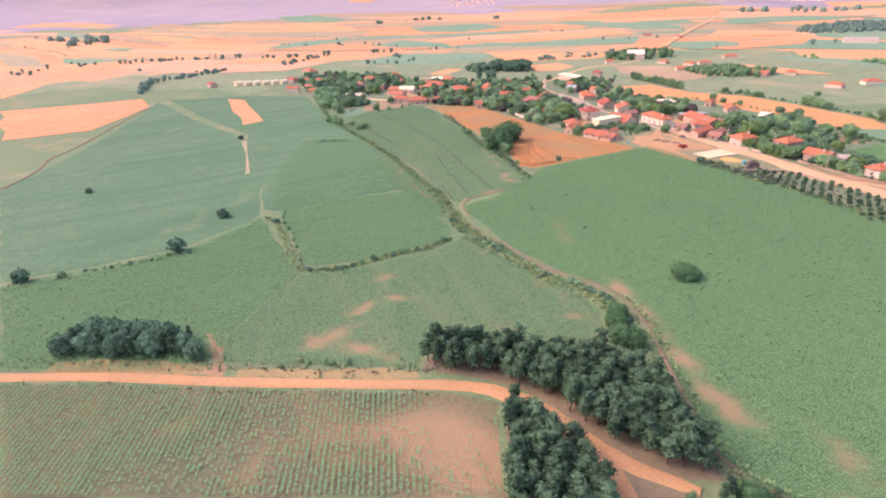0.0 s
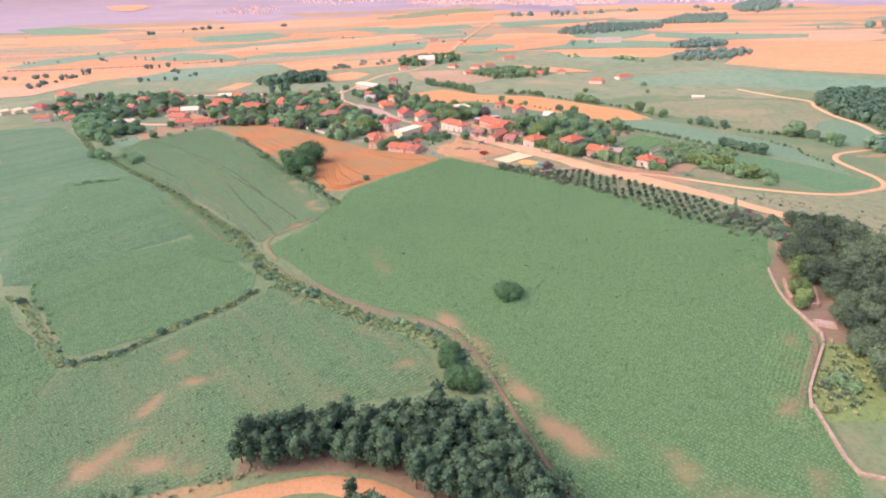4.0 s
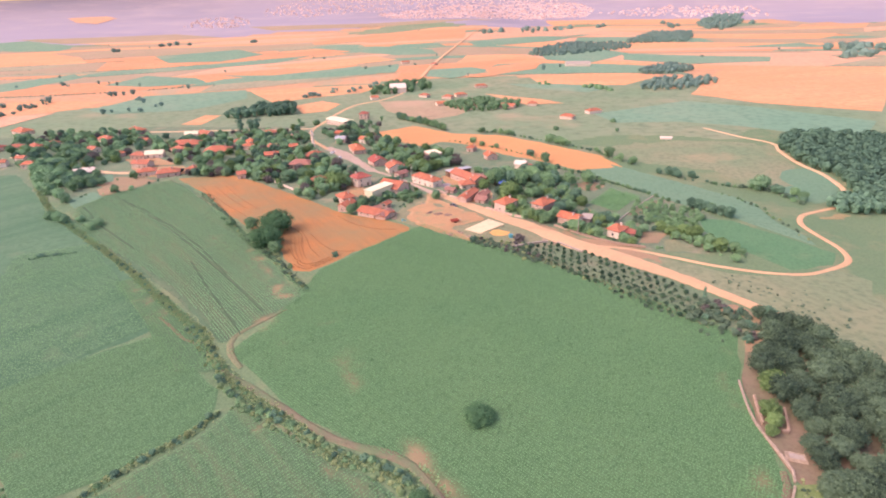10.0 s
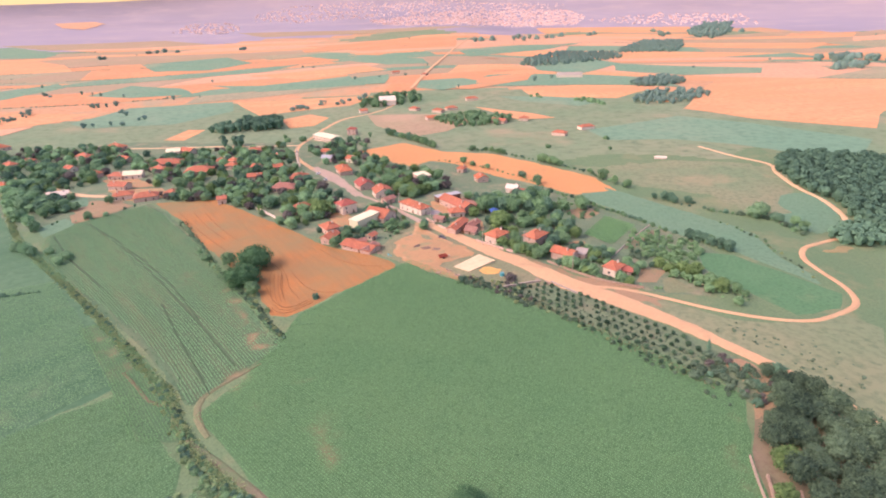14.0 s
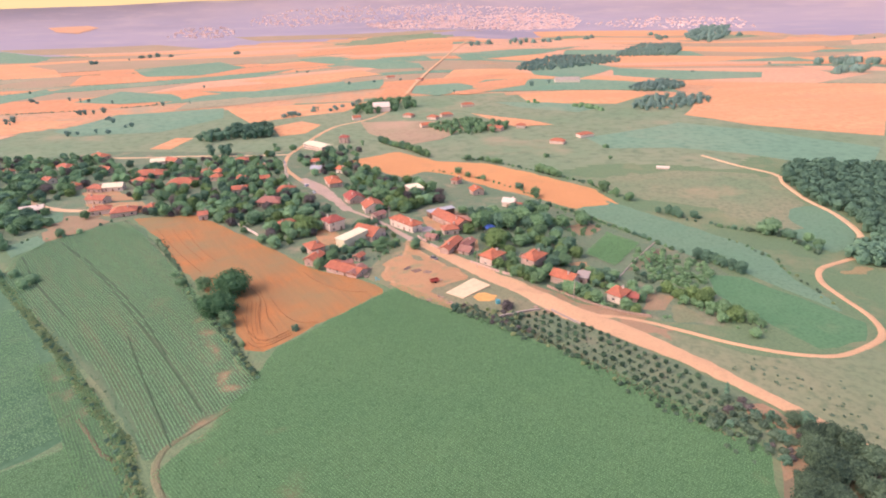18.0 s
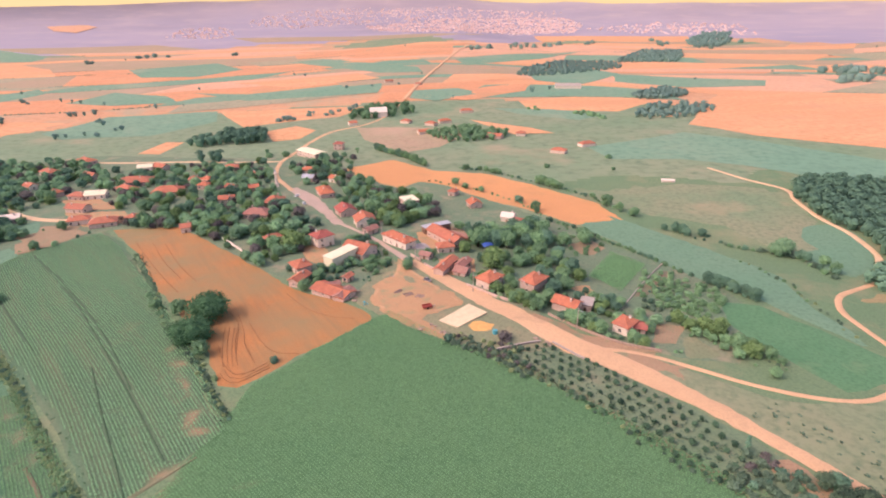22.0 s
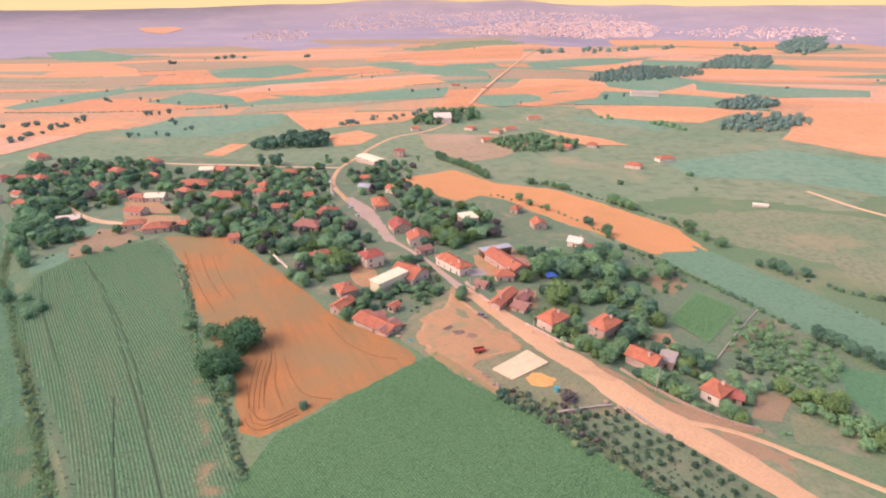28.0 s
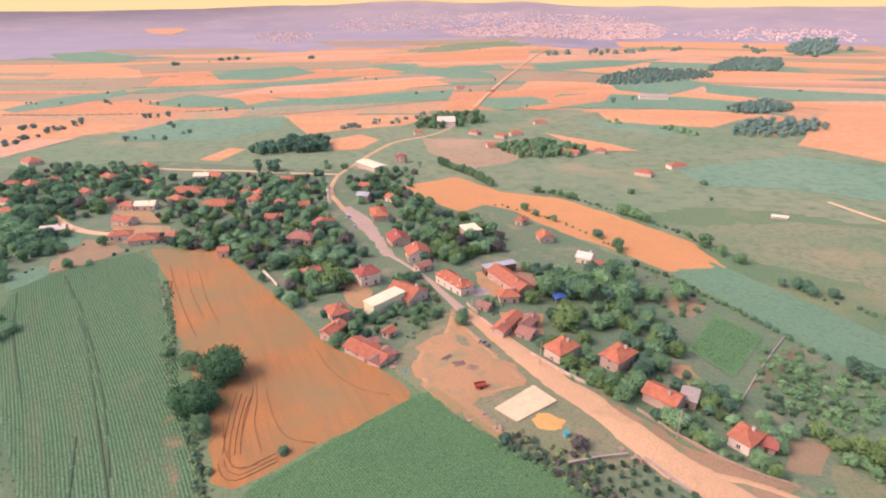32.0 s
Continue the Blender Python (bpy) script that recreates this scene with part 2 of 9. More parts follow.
M = {
    "ground": soil("meadow", (0.13, 0.21, 0.1), (0.172, 0.224, 0.108), (0.275, 0.245, 0.13), patch_at=(0.52, 0.8)),
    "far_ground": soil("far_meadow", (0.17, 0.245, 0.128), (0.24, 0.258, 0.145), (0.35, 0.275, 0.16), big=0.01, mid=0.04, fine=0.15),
    "crop_a": soil("crop_rows", (0.084, 0.186, 0.078), (0.108, 0.205, 0.086), (0.22, 0.22, 0.11), patch_at=(0.70, 0.9)),
    "crop_b": soil("crop_paler", (0.088, 0.175, 0.083), (0.108, 0.19, 0.092), (0.25, 0.225, 0.12), patch_at=(0.64, 0.88), streak=(131.8, 0.3, (0.155, 0.19, 0.096))),
    "crop_c": soil("crop_fresh", (0.088, 0.186, 0.08), (0.105, 0.2, 0.088), (0.22, 0.225, 0.115), patch_at=(0.66, 0.86), streak=(45, 0.3, (0.07, 0.155, 0.068))),
    "crop_d": soil("crop_sparse", (0.135, 0.15, 0.08), (0.185, 0.16, 0.088), (0.265, 0.185, 0.10), big=0.03, mid=0.3, patch_at=(0.5, 0.78)),
    "ripe": soil("ripe_crop", (0.465, 0.19, 0.062), (0.395, 0.178, 0.064), (0.265, 0.187, 0.082), big=0.04, mid=0.1, fine=2.0, patch_at=(0.41, 0.67), streak=(123, 0.45, (0.3, 0.155, 0.063))),
    "ripe_pale": soil("ripe_pale_crop", (0.66, 0.30, 0.115), (0.60, 0.27, 0.105), (0.5, 0.25, 0.1), rows=(3.0, 130), row_mix=0.25),
    "wheat": soil("wheat", (0.66, 0.305, 0.135), (0.70, 0.35, 0.165), (0.54, 0.28, 0.14), big=0.01, mid=0.05, fine=0.2, streak=(10, 0.05, (0.58, 0.27, 0.125)), relief=0.12),
    # far green crops, softened and lightened in colour for distance haze
    "green": soil("far_crop_hazed", (0.15, 0.275, 0.165), (0.19, 0.288, 0.172), (0.26, 0.29, 0.175), big=0.01, mid=0.03, fine=0.2, relief=0.12),
    "dull": soil("pasture", (0.40, 0.27, 0.16), (0.34, 0.27, 0.15), (0.46, 0.29, 0.18), big=0.02, mid=0.04, fine=0.3, relief=0.12),
    "dirt": soil("dirt", (0.65, 0.385, 0.20), (0.57, 0.335, 0.175), (0.46, 0.28, 0.148), big=0.05, mid=0.4, fine=2.5, relief=0.12),
    "path": soil("path", (0.235, 0.165, 0.105), (0.205, 0.16, 0.098), (0.16, 0.18, 0.09), big=0.08, mid=0.5, fine=2.5, patch_at=(0.46, 0.66)),
    "lot": soil("bare_lot", (0.49, 0.265, 0.125), (0.41, 0.24, 0.12), (0.25, 0.24, 0.12), big=0.06, mid=0.6, fine=2.5, patch_at=(0.52, 0.7), relief=0.12),
    "leaf": foliage("leaf", (0.2, 0.35, 0.155), (0.1, 0.196, 0.102)),
    "leaf_dark": foliage("leaf_dark", (0.137, 0.255, 0.148), (0.068, 0.142, 0.094)),
    "leaf_light": foliage("leaf_light", (0.185, 0.285, 0.1), (0.095, 0.17, 0.062)),
    "leaf_grey": foliage("leaf_grey", (0.125, 0.192, 0.105), (0.018, 0.044, 0.032), 0.5),
    # far trees: paler, bluer leaves carry the haze in their colour
    "leaf_far_hazed": foliage("leaf_far_hazed", (0.175, 0.275, 0.21), (0.13, 0.22, 0.175), 0.3),
    "weed": foliage("weed", (0.29, 0.34, 0.15), (0.20, 0.27, 0.115), 0.3),
    "sprout": foliage("sprout", (0.15, 0.302, 0.124), (0.128, 0.272, 0.112), 0.05),
    "bark": plain("bark", (0.13, 0.09, 0.065), 0.95, 0.4, 3.0),
    "roof": tiled_roof("clay_tiles", (0.57, 0.18, 0.085)),
    "roof_red": tiled_roof("red_tiles", (0.43, 0.105, 0.075)),
    "roof_old": tiled_roof("weathered_tiles", (0.36, 0.18, 0.13)),
    "wall": plain("plaster", (0.68, 0.50, 0.375), 0.9, 0.25, 0.8),
    "wall_warm": plain("pink_plaster", (0.60, 0.405, 0.305), 0.9, 0.25, 0.8),
    "wall_white": plain("whitewash", (0.78, 0.61, 0.465), 0.9, 0.15, 0.8),
    "sheet": plain("pale_sheet", (0.78, 0.66, 0.42), 0.6, 0.12, 0.5),
    "grey_sheet": plain("grey_sheet", (0.45, 0.43, 0.42), 0.6, 0.3, 0.7),
    "dark": plain("dark_opening", (0.03, 0.03, 0.035), 0.4, 0.2, 3.0),
    "wood": plain("door_wood", (0.22, 0.12, 0.07), 0.7, 0.3, 3.0),
    "concrete": plain("concrete", (0.44, 0.35, 0.275), 0.9, 0.25, 1.2),
    "slab": plain("pale_slab", (0.72, 0.53, 0.31), 0.9, 0.18, 0.6),
    "sand": plain("sand", (0.72, 0.37, 0.115), 0.95, 0.2, 0.8),
    "steel": plain("painted_steel", (0.35, 0.36, 0.36), 0.5, 0.2, 3.0, 0.3),
    "blue": plain("blue_tarp", (0.10, 0.22, 0.62), 0.5, 0.2, 2.0),
    "red_paint": plain("red_paint", (0.42, 0.085, 0.055), 0.55, 0.3, 3.0),
    "car_white": plain("white_paint", (0.75, 0.74, 0.72), 0.3, 0.05, 2.0),
    "car_grey": plain("grey_paint", (0.20, 0.17, 0.155), 0.4, 0.1, 2.0),
    "tyre": plain("tyre_rubber", (0.03, 0.03, 0.03), 0.9, 0.2, 4.0),
    "glass": plain("window_glass", (0.04, 0.05, 0.06), 0.12, 0.1, 2.0, 0.0, 0.6),
    "plastic_teal": plain("teal_plastic", (0.08, 0.35, 0.36), 0.5, 0.2, 3.0),
    # far hills: lilac distance haze mixed straight into the base colour
    "hill_haze": soil("far_hill_haze", (0.30, 0.262, 0.30), (0.345, 0.285, 0.305), (0.40, 0.32, 0.31), big=0.0022, mid=0.02, fine=0.0008, patch_at=(0.5, 0.8), relief=0.12),
    "wheat_deep": soil("deep_wheat", (0.61, 0.26, 0.115), (0.65, 0.30, 0.14), (0.48, 0.25, 0.12), big=0.012, mid=0.05, fine=0.2, streak=(-8, 0.05, (0.53, 0.25, 0.125)), relief=0.12),
    # far grain with pinkish distance haze put into its colour
    "wheat_hazed": soil("hazed_wheat", (0.66, 0.35, 0.20), (0.60, 0.32, 0.18), (0.50, 0.30, 0.18), big=0.01, mid=0.04, fine=0.2, relief=0.12),
    "village": soil("yard_grass", (0.135, 0.205, 0.11), (0.18, 0.212, 0.12), (0.32, 0.25, 0.15), big=0.05, mid=0.25, fine=1.2, patch_at=(0.56, 0.76)),
    "lush": soil("lush_grass", (0.085, 0.205, 0.09), (0.105, 0.222, 0.1), (0.17, 0.235, 0.11), big=0.05, mid=0.2, fine=1.2, patch_at=(0.62, 0.84), relief=0.25),
    "wood_floor": soil("wood_floor", (0.24, 0.17, 0.11), (0.19, 0.17, 0.095), (0.30, 0.20, 0.13), big=0.08, mid=0.3, fine=1.5),
    "track_dark": soil("trodden_line", (0.075, 0.135, 0.068), (0.09, 0.145, 0.074), (0.13, 0.15, 0.08), big=0.1, mid=0.5, fine=2.0),
    "rut": soil("wheel_rut", (0.31, 0.14, 0.055), (0.28, 0.132, 0.054), (0.33, 0.16, 0.066), big=0.1, mid=0.5, fine=2.0),
    "ploughed": soil("ploughed", (0.38, 0.24, 0.135), (0.31, 0.21, 0.115), (0.24, 0.22, 0.115), big=0.1, mid=0.5, fine=2.0, rows=(0.9, 60), row_mix=0.3),
    "stone": plain("field_stone", (0.44, 0.30, 0.205), 0.95, 0.4, 1.5),
    "weed_dot": foliage("weed_dot", (0.09, 0.18, 0.08), (0.068, 0.145, 0.066), 0.1),
    "street": soil("worn_street", (0.50, 0.345, 0.25), (0.43, 0.31, 0.225), (0.36, 0.28, 0.19), big=0.08, mid=0.5, fine=2.0, relief=0.12),
    "bank": soil("bare_bank", (0.215, 0.175, 0.105), (0.185, 0.175, 0.098), (0.145, 0.185, 0.09), big=0.15, mid=0.6, fine=2.0, patch_at=(0.44, 0.62)),
    "hedge_leaf": foliage("hedge_leaf", (0.20, 0.26, 0.165), (0.15, 0.215, 0.14), 0.3),
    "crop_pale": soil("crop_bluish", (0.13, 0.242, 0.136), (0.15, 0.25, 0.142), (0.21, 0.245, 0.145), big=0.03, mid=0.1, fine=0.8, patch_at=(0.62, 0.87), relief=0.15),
    "olive": soil("far_fallow", (0.30, 0.285, 0.165), (0.37, 0.30, 0.175), (0.44, 0.31, 0.18), big=0.01, mid=0.04, fine=0.2, relief=0.12),
    # village foliage, base colour lightened to suggest the haze over it
    "leaf_mid_hazed": foliage("leaf_mid_hazed", (0.245, 0.42, 0.205), (0.142, 0.262, 0.14)),
    "leaf_ditch": foliage("leaf_ditch", (0.24, 0.34, 0.15), (0.165, 0.26, 0.12), 0.3),
    "far_plain": soil("far_stubble", (0.60, 0.29, 0.14), (0.52, 0.29, 0.15), (0.34, 0.29, 0.17), big=0.008, mid=0.05, fine=0.15, patch_at=(0.5, 0.7), relief=0.12),
    "weed_dry": foliage("weed_dry", (0.26, 0.255, 0.14), (0.19, 0.205, 0.11)),
    # far town roofs, tile red washed out by haze in the colour
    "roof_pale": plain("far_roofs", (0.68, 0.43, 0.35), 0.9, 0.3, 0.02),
    "weeds_floor": soil("dry_grass", (0.345, 0.25, 0.115), (0.29, 0.235, 0.11), (0.22, 0.215, 0.10), big=0.08, mid=0.3, fine=1.5),
    "crop_west": soil("crop_slope", (0.082, 0.18, 0.088), (0.11, 0.2, 0.104), (0.17, 0.22, 0.115), big=0.03, mid=0.2, fine=0.6, patch_at=(0.6, 0.88), rows=(1.6, 50), row_mix=0.35, furrow=(0.06, 0.138, 0.066), streak=(50, 0.16, (0.06, 0.14, 0.07))),
    "track": soil("farm_track", (0.51, 0.275, 0.128), (0.44, 0.25, 0.12), (0.31, 0.22, 0.11), big=0.08, mid=0.5, fine=2.5, patch_at=(0.58, 0.78), relief=0.12),
    "ring": soil("packed_earth", (0.54, 0.305, 0.15), (0.47, 0.275, 0.138), (0.37, 0.25, 0.13), big=0.06, mid=0.5, fine=2.5, relief=0.12),
    "sprout_pale": foliage("sprout_pale", (0.172, 0.325, 0.142), (0.138, 0.278, 0.122), 0.05),
    # far town walls, pinkish haze included in the base colour
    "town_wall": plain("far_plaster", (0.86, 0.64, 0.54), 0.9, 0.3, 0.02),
    "leaf_copse": foliage("leaf_copse", (0.09, 0.168, 0.086), (0.024, 0.058, 0.038)),
    "lane": soil("pale_lane", (0.70, 0.455, 0.25), (0.62, 0.395, 0.215), (0.48, 0.31, 0.17), big=0.05, mid=0.4, fine=2.5, relief=0.12),
    "pasture_mix": soil("dry_pasture", (0.175, 0.235, 0.12), (0.26, 0.245, 0.135), (0.36, 0.27, 0.15), big=0.02, mid=0.08, fine=0.5),
    "verge": soil("ditch_bank", (0.11, 0.2, 0.088), (0.135, 0.205, 0.094), (0.215, 0.215, 0.11), big=0.1, mid=0.5, fine=2.0, patch_at=(0.6, 0.8)),
    "leaf_scrub": foliage("leaf_scrub", (0.135, 0.205, 0.12), (0.055, 0.10, 0.064), 0.35),
    "glade": soil("glade_grass", (0.165, 0.25, 0.085), (0.205, 0.25, 0.095), (0.31, 0.235, 0.13), big=0.08, mid=0.4, fine=1.5, patch_at=(0.58, 0.78)),
    "crop_strip": soil("crop_furrows", (0.094, 0.175, 0.088), (0.115, 0.185, 0.094), (0.23, 0.205, 0.112), patch_at=(0.62, 0.86), streak=(131.8, 0.3, (0.155, 0.178, 0.094))),
    "sprout_strip": foliage("sprout_strip", (0.205, 0.385, 0.18), (0.175, 0.345, 0.16), 0.05),
    "leaf_plum": foliage("leaf_plum", (0.175, 0.15, 0.125), (0.095, 0.085, 0.078)),
    "orch": soil("orchard_soil", (0.15, 0.215, 0.112), (0.18, 0.21, 0.115), (0.25, 0.21, 0.125), big=0.08, mid=0.4, fine=1.5, patch_at=(0.58, 0.82)),
    "roadside": soil("roadside_grass", (0.205, 0.225, 0.115), (0.27, 0.235, 0.13), (0.42, 0.275, 0.15), big=0.06, mid=0.3, fine=1.5, patch_at=(0.55, 0.75)),
    "shoulder": soil("dark_shoulder", (0.40, 0.235, 0.13), (0.30, 0.215, 0.12), (0.22, 0.215, 0.115), big=0.08, mid=0.5, fine=2.0, patch_at=(0.5, 0.66)),
    "paving": plain("yard_paving", (0.42, 0.34, 0.29), 0.9, 0.25, 0.6),
    "leaf_big": foliage("leaf_big", (0.09, 0.195, 0.082), (0.042, 0.108, 0.052), 0.15),
    "log_wood": plain("grey_logs", (0.30, 0.20, 0.145), 0.9, 0.4, 2.0),
    "wall_stone": plain("pale_stone", (0.46, 0.34, 0.24), 0.95, 0.4, 1.5),
    "mud": soil("muddy_path", (0.20, 0.15, 0.09), (0.18, 0.15, 0.085), (0.14, 0.17, 0.08), big=0.1, mid=0.5, fine=2.0),
    "headland": soil("worn_headland", (0.185, 0.2, 0.1), (0.23, 0.205, 0.11), (0.29, 0.22, 0.12), big=0.15, mid=0.6, fine=2.0, patch_at=(0.5, 0.72)),
}

# ---- the lie of the land ----
GX = (-260, -160, -80, 0, 80, 160, 260)
GY = (-60, 20, 90, 160, 230, 310, 420, 580, 800, 1300)
GZ = (
    (-4.6, -2.8, -0.8, 1.6, 4.1, 6.4, 8.3),
    (-5.7, -3.5, -1.4, 1.6, 3.8, 4, 3.4),
    (-6.9, -4.1, -1.3, 1.5, 3.3, 0.8, -1.3),
    (-8.3, -4.9, -0.5, 2.1, -0.4, -3.6, -4.8),
    (-9.6, -5.8, -2.7, -2.9, -5.7, -6.3, -6.5),
    (-11.2, -9, -6.8, -8.1, -8.4, -7.3, -7.5),
    (-13, -13.3, -12.6, -11.4, -10.4, -9.5, -9),
    (-13.9, -14, -13.2, -11.8, -11.1, -11.3, -10.7),
    (-13.9, -12.4, -10.5, -8.9, -8.8, -10.9, -11.8),
    (-13.5, -10.2, -6.9, -4.1, -3.2, -7.1, -11.8),
)
RIDGE = (109, 109, 114, 127, 140, 122, 100, 90, 80, 80, 80)   # skyline heights, every ten degrees from 50 left to 50 right


def between(steps, v):
    v = min(max(v, steps[0]), steps[-1])
    i = 0
    while i < len(steps) - 2 and v > steps[i + 1]:
        i += 1
    u = (v - steps[i]) / (steps[i + 1] - steps[i])
    return i, 0.5 * (u * u * (3 - 2 * u) + u)


def terrain(x, y):
    i, u = between(GX, x)
    j, v = between(GY, y)
    a = GZ[j][i] * (1 - u) + GZ[j][i + 1] * u
    b = GZ[j + 1][i] * (1 - u) + GZ[j + 1][i + 1] * u
    z = a * (1 - v) + b * v
    r = math.hypot(x, y - 60)
    if r > 1500:
        s = min(1.0, (r - 1500) / 1650)
        a = math.degrees(math.atan2(-x, y - 60))
        k = min(max((50 - a) / 10, 0), 9.999)
        q = k - int(k)
        q = q * q * (3 - 2 * q)
        top = RIDGE[int(k)] * (1 - q) + RIDGE[int(k) + 1] * q
        z += (top + 8) * (0.25 * s + 0.75 * s ** 3)
        z += s * (4 * noise.noise((x * 0.005, y * 0.005, 1.0)) + 7 * noise.noise((x * 0.0016, y * 0.0016, 6.0)))
    return z


def mesh_object(name, verts, faces, mat, smooth=False):
    me = bpy.data.meshes.new(name)
    me.from_pydata(verts, [], faces)
    me.materials.append(mat)
    if smooth:
        me.shade_smooth()
    return new(name, me)


def part(name, bm, mat, parent, label=""):
    me = bpy.data.meshes.new(name)
    bm.to_mesh(me)
    bm.free()
    me.materials.append(mat)
    ob = new(name, me)
    ob.parent = parent
    return tagged(ob, label)


def steps_from(a, b, near_a, near_b, fine, growth):
    """Coordinates from a to b, fine between near_a and near_b and growing outside."""
    out = list(np.arange(near_a, near_b + 0.01, fine))
    s, v = fine, near_b
    while v < b:
        s *= growth
        v = min(b, v + s)
        out.append(v)
    s, v = fine, near_a
    while v > a:
        s *= growth
        v = max(a, v - s)
        out.insert(0, v)
    return [float(v) for v in out]


def build_ground():
    xs = steps_from(-3400, 3400, -170, 190, 4.0, 1.06)
    ys = steps_from(-900, 3400, -40, 400, 4.0, 1.05)
    verts = [(x, y, terrain(x, y)) for y in ys for x in xs]
    n = len(xs)
    faces = [(j * n + i, j * n + i + 1, j * n + n + i + 1, j * n + n + i) for j in range(len(ys) - 1) for i in range(n - 1)]
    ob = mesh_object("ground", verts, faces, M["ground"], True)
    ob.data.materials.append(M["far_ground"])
    # slot 2, haze-tinted colour for the far hills
    ob.data.materials.append(M["hill_haze"])
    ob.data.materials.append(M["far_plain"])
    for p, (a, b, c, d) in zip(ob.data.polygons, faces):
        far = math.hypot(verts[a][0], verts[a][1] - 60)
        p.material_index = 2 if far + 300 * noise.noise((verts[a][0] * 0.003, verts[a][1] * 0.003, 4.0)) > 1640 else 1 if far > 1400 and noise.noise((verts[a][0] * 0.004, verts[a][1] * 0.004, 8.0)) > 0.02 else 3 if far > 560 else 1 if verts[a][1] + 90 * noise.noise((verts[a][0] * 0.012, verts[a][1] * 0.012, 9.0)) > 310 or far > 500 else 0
    return tagged(ob, "dry green meadow ground reaching out to low hills", "ground", kind="structure")


build_ground()


def build_sky_backdrop():
    """The bright hazy band of sky low over the far hills."""
    m = bpy.data.materials.new("low_sky")
    m.use_nodes = True
    nt = m.node_tree
    nt.nodes.clear()
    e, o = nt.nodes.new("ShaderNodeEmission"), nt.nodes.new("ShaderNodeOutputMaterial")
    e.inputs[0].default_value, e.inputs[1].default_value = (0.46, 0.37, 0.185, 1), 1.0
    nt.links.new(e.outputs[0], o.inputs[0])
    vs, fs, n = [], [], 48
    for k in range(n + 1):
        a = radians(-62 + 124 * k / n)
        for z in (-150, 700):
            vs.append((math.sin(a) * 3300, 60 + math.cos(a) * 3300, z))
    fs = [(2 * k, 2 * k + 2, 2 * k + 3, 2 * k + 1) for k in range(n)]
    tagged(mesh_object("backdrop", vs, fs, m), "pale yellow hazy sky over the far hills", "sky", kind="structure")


build_sky_backdrop()


def ragged(outline, step, amount, seed):
    """The outline with more points, pushed to and fro."""
    rnd = random.Random(seed)
    out = []
    for (x0, y0), (x1, y1) in zip(outline, outline[1:] + outline[:1]):
        n = max(1, int(math.hypot(x1 - x0, y1 - y0) / step))
        for k in range(n):
            a = amount if k else amount * 0.3
            out.append((x0 + (x1 - x0) * k / n + rnd.uniform(-a, a), y0 + (y1 - y0) * k / n + rnd.uniform(-a, a)))
    return out


def spans(outline, y):
    xs = []
    for (x0, y0), (x1, y1) in zip(outline, outline[1:] + outline[:1]):
        if (y0 <= y) != (y1 <= y):
            xs.append(x0 + (x1 - x0) * (y - y0) / (y1 - y0))
    xs.sort()
    return list(zip(xs[::2], xs[1::2]))


def inside(outline, x, y):
    return any(a <= x <= b for a, b in spans(outline, y))


def draped(outline, lift, cell):
    """A sheet over the outline that follows the land: slabs cut at every corner."""
    verts, faces = [], []
    levels = sorted({round(p[1], 3) for p in outline})
    fine = []
    for a, b in zip(levels, levels[1:]):
        n = max(1, math.ceil((b - a) / cell))
        fine += [a + (b - a) * k / n for k in range(n)]
    fine.append(levels[-1])
    edges = list(zip(outline, outline[1:] + outline[:1]))
    for a, b in zip(fine, fine[1:]):
        if b - a < 1e-4:
            continue
        mid, row = (a + b) / 2, []
        for (x0, y0), (x1, y1) in edges:
            if (y0 <= mid) != (y1 <= mid):
                at = lambda y: x0 + (x1 - x0) * (y - y0) / (y1 - y0)
                row.append((at(mid), at(a), at(b)))
        row.sort()
        for l, r in zip(row[::2], row[1::2]):
            n = max(1, math.ceil((r[0] - l[0]) / cell))
            base = len(verts)
            for k in range(n + 1):
                u, dip = k / n, min(lift, 0.13) if k in (0, n) else 0.0
                for x, y in ((l[1] + (r[1] - l[1]) * u, a), (l[2] + (r[2] - l[2]) * u, b)):
                    verts.append((x, y, terrain(x, y) + lift - dip))
            faces += [(base + 2 * k, base + 2 * k + 2, base + 2 * k + 3, base + 2 * k + 1) for k in range(n)]
    seen, pick, kept = {}, [], []
    for v in verts:
        key = (round(v[0], 2), round(v[1], 2))
        if key not in seen:
            seen[key] = len(kept)
            kept.append(v)
        pick.append(seen[key])
    faces = [tuple(dict.fromkeys(pick[i] for i in f)) for f in faces]
    return kept, [f for f in faces if len(f) > 2]


LIFT = [0.03]
